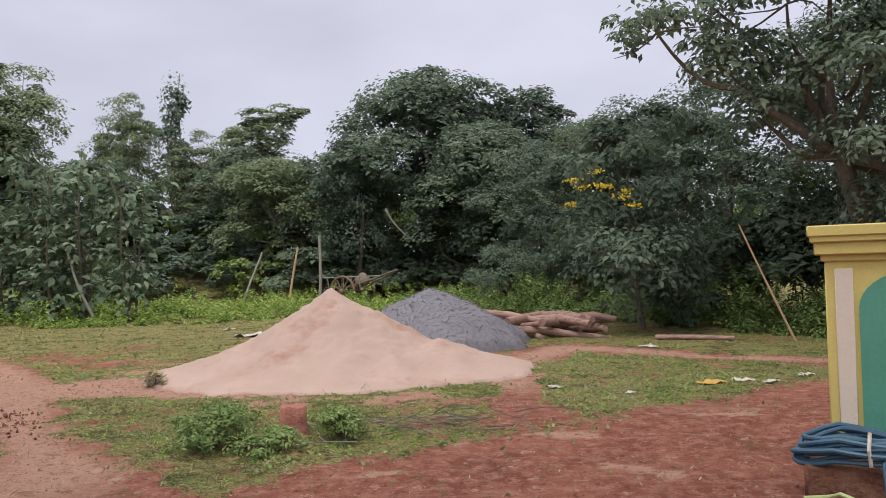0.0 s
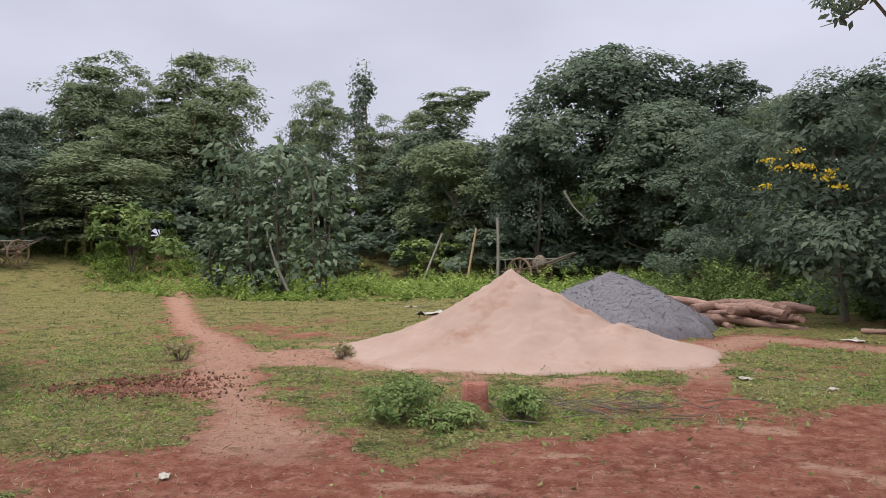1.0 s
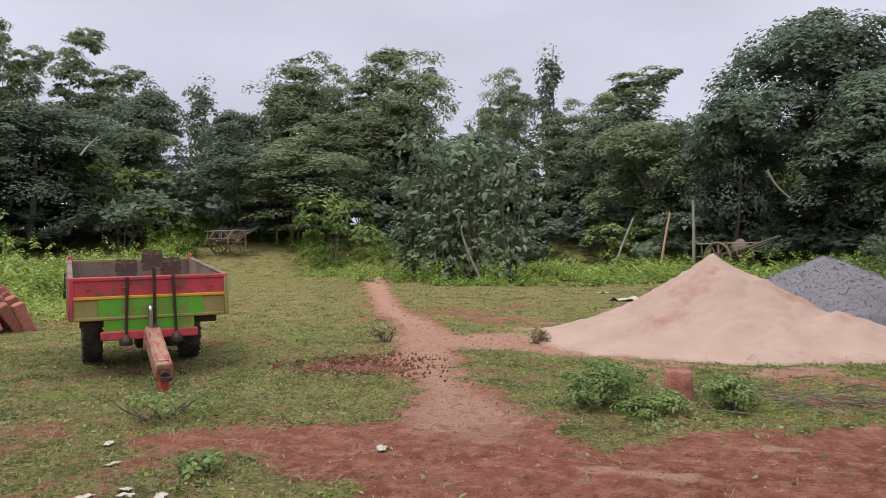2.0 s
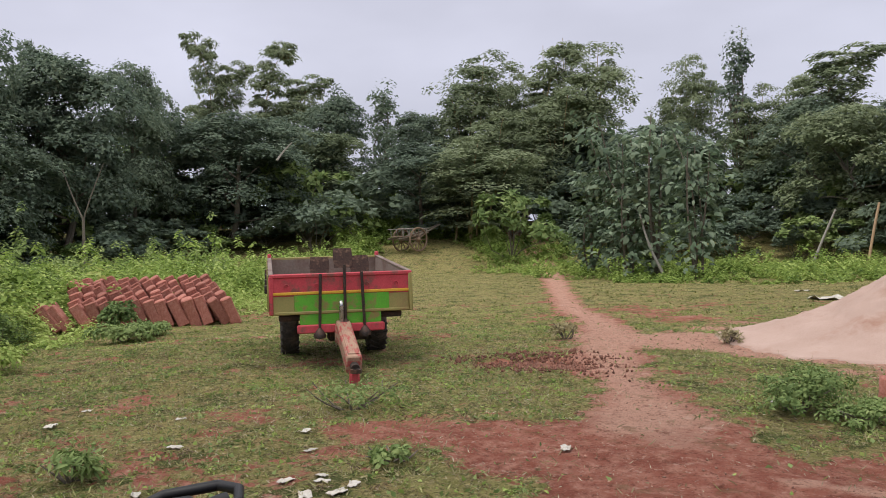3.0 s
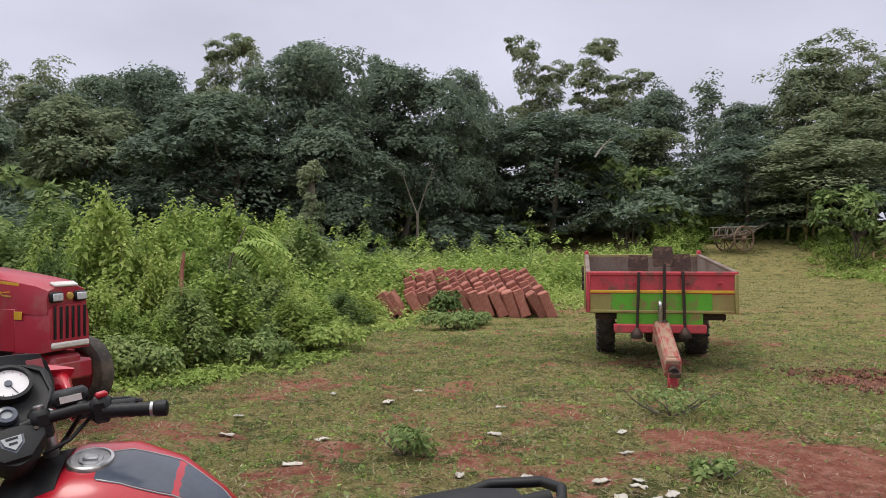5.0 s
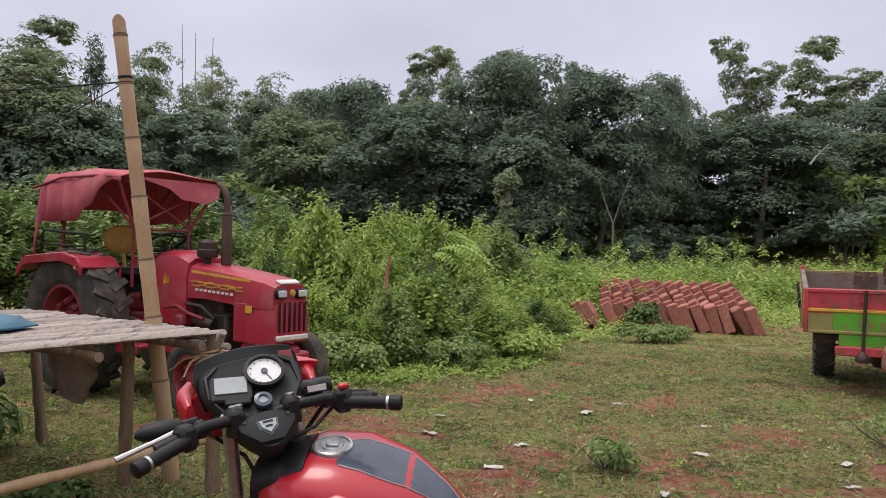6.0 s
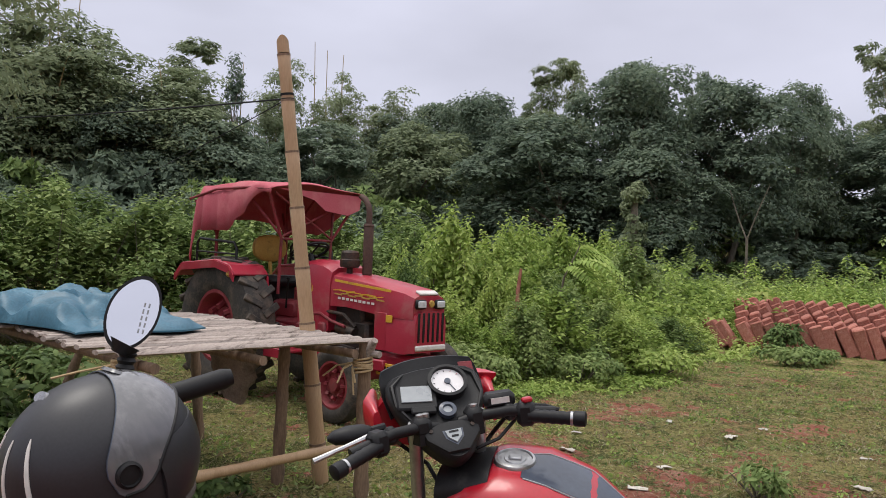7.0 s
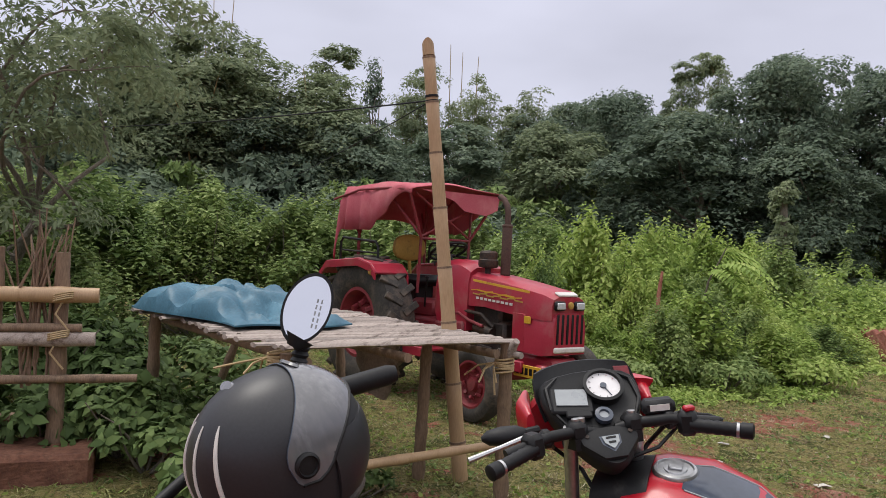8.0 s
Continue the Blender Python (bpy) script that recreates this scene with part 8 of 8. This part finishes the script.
weed_zone("weeds", "fresh green weeds below the wood", 900, 8, 48, [(8, 24), (14, 25), (22, 26), (30, 25), (38, 27), (44, 32), (48, 40)], [(8, 34), (25, 37), (48, 46)], 0.5, 1.05, 50, (0.17, 0.1), LEAF_WEED, 85, 0.7)
weed_zone("weeds", "low green weeds on the bank", 420, 46, 58, [(46, 41), (50, 46.5), (54, 46.5), (58, 35)], [(46, 49), (52, 52), (58, 47)], 0.8, 1.9, 48, (0.22, 0.12), LEAF_WEED, 86, 0.8)
weed_zone("weeds", "low bright weeds round the laterite blocks", 260, 58, 80, [(58, 19), (66, 17.5), (72, 16.5), (76, 13.5), (80, 12.5)], [(58, 26), (80, 19)], 0.25, 0.6, 48, (0.11, 0.065), LEAF_WEED, 88, 0.5)
weed_zone("weeds", "low yellow-green herbs spreading from the weeds onto the grass", 240, 80, 100, [(80, 10.5), (86, 9.2), (92, 8.4), (100, 8.6)], [(80, 14), (88, 12), (94, 10.2), (100, 10.4)], 0.16, 0.5, 48, (0.085, 0.05), LEAF_WEED, 89, 0.35)
weed_zone("weeds", "lush bushy weeds behind the log pile", 420, -20, 12, [(-20, 15.5), (-10, 17), (-4, 20), (2, 21), (8, 22), (12, 23)], [(-20, 19), (0, 26), (12, 30)], 0.7, 1.5, 70, (0.14, 0.08), LEAF_SHRUB, 87, 0.55)


def bush(x, y, h, r, count, leaf, mat, label, seed):
    rng = np.random.default_rng(seed)
    root = thing("low_bush", pose(x, y, gz(x, y)), label, "bush")
    w = Shape()
    for k in range(7):
        a = 0.9 * k
        w.tube(*limb(rng, (0, 0, -0.03), (math.cos(a) * r * 0.7, math.sin(a) * r * 0.7, h * rng.uniform(0.5, 0.9)), 0.012, 0.004, 0.08, 5), 5)
    part("stem", w, BARK, root)
    blobs = [(math.cos(2.4 * k) * r * 0.5 * rng.random(), math.sin(2.4 * k) * r * 0.5, h * rng.uniform(0.3, 0.6), r * 0.5, r * 0.5, h * 0.4) for k in range(7)]
    v, f = crown_arrays(rng, blobs, count, leaf, tuft=0.3, core=0.3, fine=True, per=24)
    v[:, 2] = np.maximum(v[:, 2], 0.01)
    part("foliage", array_mesh("foliage", v, f, mat), None, root)
    return root


for i, (x, y, h, r, c, lf, mt, lab) in enumerate(((-2.75, 8.2, 0.36, 0.4, 4200, (0.042, 0.018), LEAF_SHRUB, "dense low green bush beside the stump"), (-1.72, 8.6, 0.28, 0.3, 2600, (0.042, 0.018), LEAF_SHRUB, "dense low green bush beside the stump"), (-2.25, 8.15, 0.14, 0.4, 2000, (0.042, 0.018), LEAF_SHRUB, "spreading green herb in front of the stump"),
        (-14.4, 6.25, 0.6, 0.4, 1600, (0.08, 0.04), LEAF_SHRUB, "green bush growing against the laterite blocks"), (-12.9, 5.95, 0.3, 0.6, 1800, (0.07, 0.035), LEAF_SHRUB, "low spreading bush before the laterite blocks"), (-13.4, 6.5, 0.22, 0.5, 1000, (0.07, 0.035), LEAF_SHRUB, "low spreading bush before the laterite blocks"),
        (-9.6, 2.3, 0.42, 0.5, 1800, (0.07, 0.032), LEAF_SHRUB, "bright green weed clump at the grass edge"), (-8.9, 1.0, 0.5, 0.5, 1900, (0.07, 0.032), LEAF_SHRUB, "bright green weed clump near the tractor's tyre"), (-10.6, 3.4, 0.4, 0.55, 1700, (0.07, 0.032), LEAF_WEED, "bright green weed clump at the grass edge"),
        (-3.95, 4.85, 0.09, 0.26, 300, (0.055, 0.032), LEAF_SHRUB, "low broad-leaved herb in the trodden grass"), (-5.6, 5.6, 0.26, 0.6, 700, (0.05, 0.018), LEAF_SHRUB, "thin yellow-green herb under the drawbar"), (-5.1, 3.1, 0.2, 0.25, 500, (0.07, 0.02), LEAF_SHRUB, "dark green grass tuft on worn ground"), (-7.5, 10.6, 0.28, 0.25, 450, (0.08, 0.02), LEAF_DRY, "dry tuft of grass on the footpath"), (-5.4, 11.6, 0.22, 0.2, 350, (0.08, 0.02), LEAF_DRY, "dry tuft of grass on the footpath"),
        (-4.0, -1.65, 0.42, 0.4, 1000, (0.085, 0.05), LEAF_HEDGE, "broad-leaved green plant under the fence"), (-4.2, -2.0, 0.55, 0.5, 1100, (0.095, 0.062), LEAF_HEDGE, "broad-leaved green plant under the fence"), (-3.95, -2.55, 0.55, 0.5, 1100, (0.095, 0.062), LEAF_HEDGE, "broad-leaved green plant beside the step"), (-4.7, -2.6, 0.7, 0.6, 1500, (0.11, 0.08), LEAF_HEDGE, "broad-leaved green plant behind the fence"), (-3.7, -0.9, 0.3, 0.45, 900, (0.1, 0.06), LEAF_HEDGE, "green herb below the bamboo table"), (-4.1, -0.3, 0.16, 0.35, 500, (0.07, 0.035), LEAF_HEDGE, "green herb below the bamboo table"), (-5.2, -1.6, 0.5, 0.6, 1400, (0.1, 0.055), LEAF_HEDGE, "green herb below the bamboo table"), (-4.9, -2.9, 1.0, 0.7, 2200, (0.1, 0.06), LEAF_HEDGE, "leafy green bush behind the fence"), (-5.9, -2.6, 0.6, 0.7, 1600, (0.1, 0.05), LEAF_HEDGE, "leafy weeds between table and tractor"))):
    bush(x, y, h, r, c, lf, mt, lab, 90 + i)

solo("stake", Shape().tube([(-10.4, 1.46, 0.4), (-10.42, 1.47, 1.1), (-10.4, 1.5, 1.4)], [0.03, 0.028, 0.018], 8), LATERITE, "rusty brown dead stake among the weeds", "stake")
frond = thing("long_leaved_branch", pose(-10.7, 2.1, 1.3), "bright green branch of long paired leaflets above the weeds", "branch")
fr = np.random.default_rng(119)
part("twig", Shape().tube([(-0.1, -0.2, -1.3), (0, 0, 0.0), (0.05, 0.2, 0.45)], [0.02, 0.015, 0.008], 6), BARK, frond)
for k in range(9):
    a, lift = radians(20 + 16 * k + fr.uniform(-8, 8)), fr.uniform(0.1, 0.5)
    ax = np.array([math.cos(a) * 0.8, math.sin(a), lift])
    tt = np.linspace(0.1, 1, 12)[:, None]
    line = np.array([0, 0.02 * k, 0.1 + 0.04 * k]) + ax * tt * 0.75 - np.array([0, 0, 0.5]) * tt ** 2.2
    side_v = np.cross(ax, [0, 0, 1.0])
    pp, dd = np.concatenate([line, line]), np.concatenate([np.repeat(side_v[None], 12, 0), -np.repeat(side_v[None], 12, 0)]) + [0, 0, -0.45] + ax * 0.3
    size = np.tile(0.19 * np.sin(np.linspace(0.5, 2.6, 12)), 2)
    part("frond", array_mesh("frond", *leaf_arrays(pp, dd, np.tile([0, 0, 1.0], (24, 1)) + fr.normal(size=(24, 3)) * 0.1, size, size * 0.36), LEAF_WEED), None, frond)

rng = np.random.default_rng(120)


def grass(name, label, n, a0, a1, r0, r1, length, width, mat, seed, bare=0.45, power=0.6):
    rng = np.random.default_rng(seed)
    a = np.radians(rng.uniform(a0, a1, n))
    r = r0 + (r1 - r0) * rng.random(n) ** power
    x, y = 0.4 - np.sin(a) * r, 1.7 + np.cos(a) * r
    thick = 0.2 + 1.1 * wave(x, y, 0.9, seed) + 1.0 * wave(x, y, 0.3, seed + 1) + 0.5 * wave(x, y, 2.5, seed + 2)
    keep = (dirt_at(x, y) + 0.25 * rng.normal(size=n) < bare) & (rng.random(n) < np.clip(thick, 0.04, 1))
    x, y = x[keep], y[keep]
    m = len(x)
    p = np.stack([x, y, ground_z(x, y) - 0.004], -1)
    d = rng.normal(size=(m, 3)) * [0.8, 0.8, 0.15] + [0, 0, 0.42]
    s = rng.uniform(0.5, 1.4, m)
    v, f = leaf_arrays(p, d, rng.normal(size=(m, 3)), length * s, width * s, 0.1)
    tagged(new(name, array_mesh(name, v, f, mat)), label, "grass", kind="stuff")


WITHERED = foliage("withered", (0.07, 0.045, 0.028, 1), (0.15, 0.105, 0.065, 1), (0.3, 0.24, 0.16, 1), 0.8, 0.1)
STRAW = foliage("straw", (0.3, 0.25, 0.15, 1), (0.45, 0.39, 0.26, 1), (0.62, 0.56, 0.42, 1), 0.8, 0.1)
grass("grass", "short trodden yellow-green grass", 150000, -20, 140, 2.6, 15, 0.06, 0.008, LEAF_GRASS, 131)
grass("grass", "short dark green grass blades", 45000, -20, 140, 2.6, 15, 0.055, 0.008, LEAF_SHRUB, 133)
grass("grass", "dry straw-coloured grass blades", 50000, -20, 140, 2.6, 13, 0.07, 0.006, LEAF_DRY, 135, 0.7)
grass("grass", "low grass of the far field", 90000, 0, 110, 14, 40, 0.06, 0.03, LEAF_GRASS, 137, 0.45, 0.9)
grass("grass", "matted pale grass of the trodden field", 100000, 20, 120, 2.4, 12, 0.038, 0.009, LEAF_DRY, 141, 0.6)
grass("grass", "bleached straw bits lying on the ground", 60000, -20, 125, 2.4, 14, 0.035, 0.006, STRAW, 143, 0.8)
grass("low_herbs", "dark little herbs in patches", 50000, -20, 125, 2.4, 14, 0.045, 0.028, LEAF_SHRUB, 145, 0.5)
grass("low_herbs", "small round-leaved herbs in the grass", 110000, -20, 140, 2.6, 18, 0.035, 0.026, LEAF_WEED, 139, 0.4)

# low mats of herbs and withered growth in the trodden field
def mats(label, n, a0, a1, r0, r1, h, rad, per, leaf, mat, seed):
    rng = np.random.default_rng(seed)
    x, y, r, _ = polar(rng, n, a0, a1, r0, r1)
    k = (dirt_at(x, y) < 0.5) & (wave(x, y, 1.8, seed) + 0.4 * rng.normal(size=n) > 0)
    x, y = x[k], y[k]
    s = rng.uniform(0.5, 1.5, len(x))
    v, f = herb_arrays(rng, x, y, h * s, rad * s * rng.uniform(0.7, 1.4, len(x)), per, leaf)
    tagged(new("herb_mats", array_mesh("herb_mats", v, f, mat)), label, "herbs", kind="stuff")


mats("matted bright green clover in the trodden grass", 1700, -15, 125, 2.3, 14, 0.03, 0.17, 34, (0.035, 0.022), LEAF_WEED, 151)
mats("matted dull green herbs in the trodden grass", 1300, -15, 125, 2.3, 14, 0.045, 0.13, 34, (0.045, 0.018), LEAF_SHRUB, 152)
mats("withered brownish growth matted on the ground", 1500, 20, 125, 2.3, 12, 0.03, 0.16, 30, (0.06, 0.009), WITHERED, 153)
mats("upright little grass tufts in the field", 420, -15, 125, 2.6, 14, 0.1, 0.07, 30, (0.09, 0.01), LEAF_SHRUB, 154)

# pebbles on the bare earth
n = 16000
a, r = np.radians(rng.uniform(-20, 140, n)), 2.4 + 12 * rng.random(n) ** 0.7
x, y = 0.4 - np.sin(a) * r, 1.7 + np.cos(a) * r
k = dirt_at(x, y) > 0.4
x, y = x[k], y[k]
PEBBLE = surface("red_pebbles", rgb("7d5545"), rgb("a88570"), 10, 0.95, bump=0.3, island=0.4)
tagged(new("pebbles", array_mesh("pebbles", *chips(np.stack([x, y, ground_z(x, y)], -1), rng.uniform(0.003, 0.014, len(x)), rng), PEBBLE)), "small reddish stones on bare earth", "pebbles", kind="stuff")
n = 2600
p = np.array([-6.25, 8.75, 0]) + rng.normal(size=(n, 3)) * [0.42, 0.34, 0]
p[:, 2] = ground_z(p[:, 0], p[:, 1]) + 0.01
CLOD = surface("dark_red_clods", rgb("5f3c30"), rgb("8a5f4e"), 8, 0.95, bump=0.5, island=0.35)
tagged(new("earth_clods", array_mesh("earth_clods", *chips(p, rng.uniform(0.008, 0.03, n) * np.where(rng.random(n) < 0.05, 2, 1), rng), CLOD)), "broken dark red clods in a dug hollow", "clods", kind="stuff")

# litter
def litter(x, y, s, seed, mat=PAPER, label="crumpled whitish scrap of paper on the ground"):
    r = np.random.default_rng(seed)
    n = 6
    top = []
    for i in range(n):
        for j in range(n):
            u, v = i / (n - 1) - 0.5, j / (n - 1) - 0.5
            top.append((u * s * (1 + 0.3 * r.random()), v * s * 0.55 * (1 + 0.3 * r.random()), 0.012 + abs(r.normal()) * 0.10 * s * (1 - 2 * abs(u) * 0.5)))
    low = [(q[0], q[1], q[2] - 0.004) for q in top]
    fs = [(i * n + j, (i + 1) * n + j, (i + 1) * n + j + 1, i * n + j + 1) for i in range(n - 1) for j in range(n - 1)]
    fs += [tuple(k + n * n for k in f[::-1]) for f in fs]
    solo("litter", Shape().add(top + low, fs), mat, label, "litter", "scattered litter", m=pose(x, y, gz(x, y), 0, 0, r.uniform(0, 360)), smooth=30)


LITTER = [(-3.95, 4.3), (-3.6, 4.2), (-3.65, 4.35), (-3.5, 4.05), (-2.65, 4.9), (-2.55, 4.6), (-4.6, 4.6), (-6.9, 3.4), (-5.4, 3.9), (-7.41, 2.96), (-7.31, 3.8), (-3.33, 5.92), (-5.14, 4.87), (-6.64, 2.02), (-3.06, 8.36), (-4.05, 4.1), (-3.85, 4.25), (-3.72, 4.05), (-4.3, 3.7), (-4.45, 3.3), (-2.9, 4.6), (-2.75, 4.75), (-5.7, 2.6), (-6.3, 4.3), (-5.0, 2.3), (-6.0, 1.9)]
for i, (x, y) in enumerate(LITTER):
    litter(x, y, 0.07 + 0.06 * ((i * 37) % 10) / 10, 200 + i)
for i, (x, y, s) in enumerate(((0.0, 11.6, 0.18), (0.9, 11.2, 0.12), (1.9, 12.0, 0.3), (2.3, 12.2, 0.22), (2.6, 12.1, 0.2), (3.1, 12.6, 0.2), (-7.7, 19.5, 0.6), (-9.2, 21.5, 0.3), (1.4, 16.3, 0.3))):
    litter(x, y, s, 240 + i, OCHRE if i == 2 else PAPER, "crumpled ochre scrap at the roadside" if i == 2 else "pale scrap of litter at the roadside")
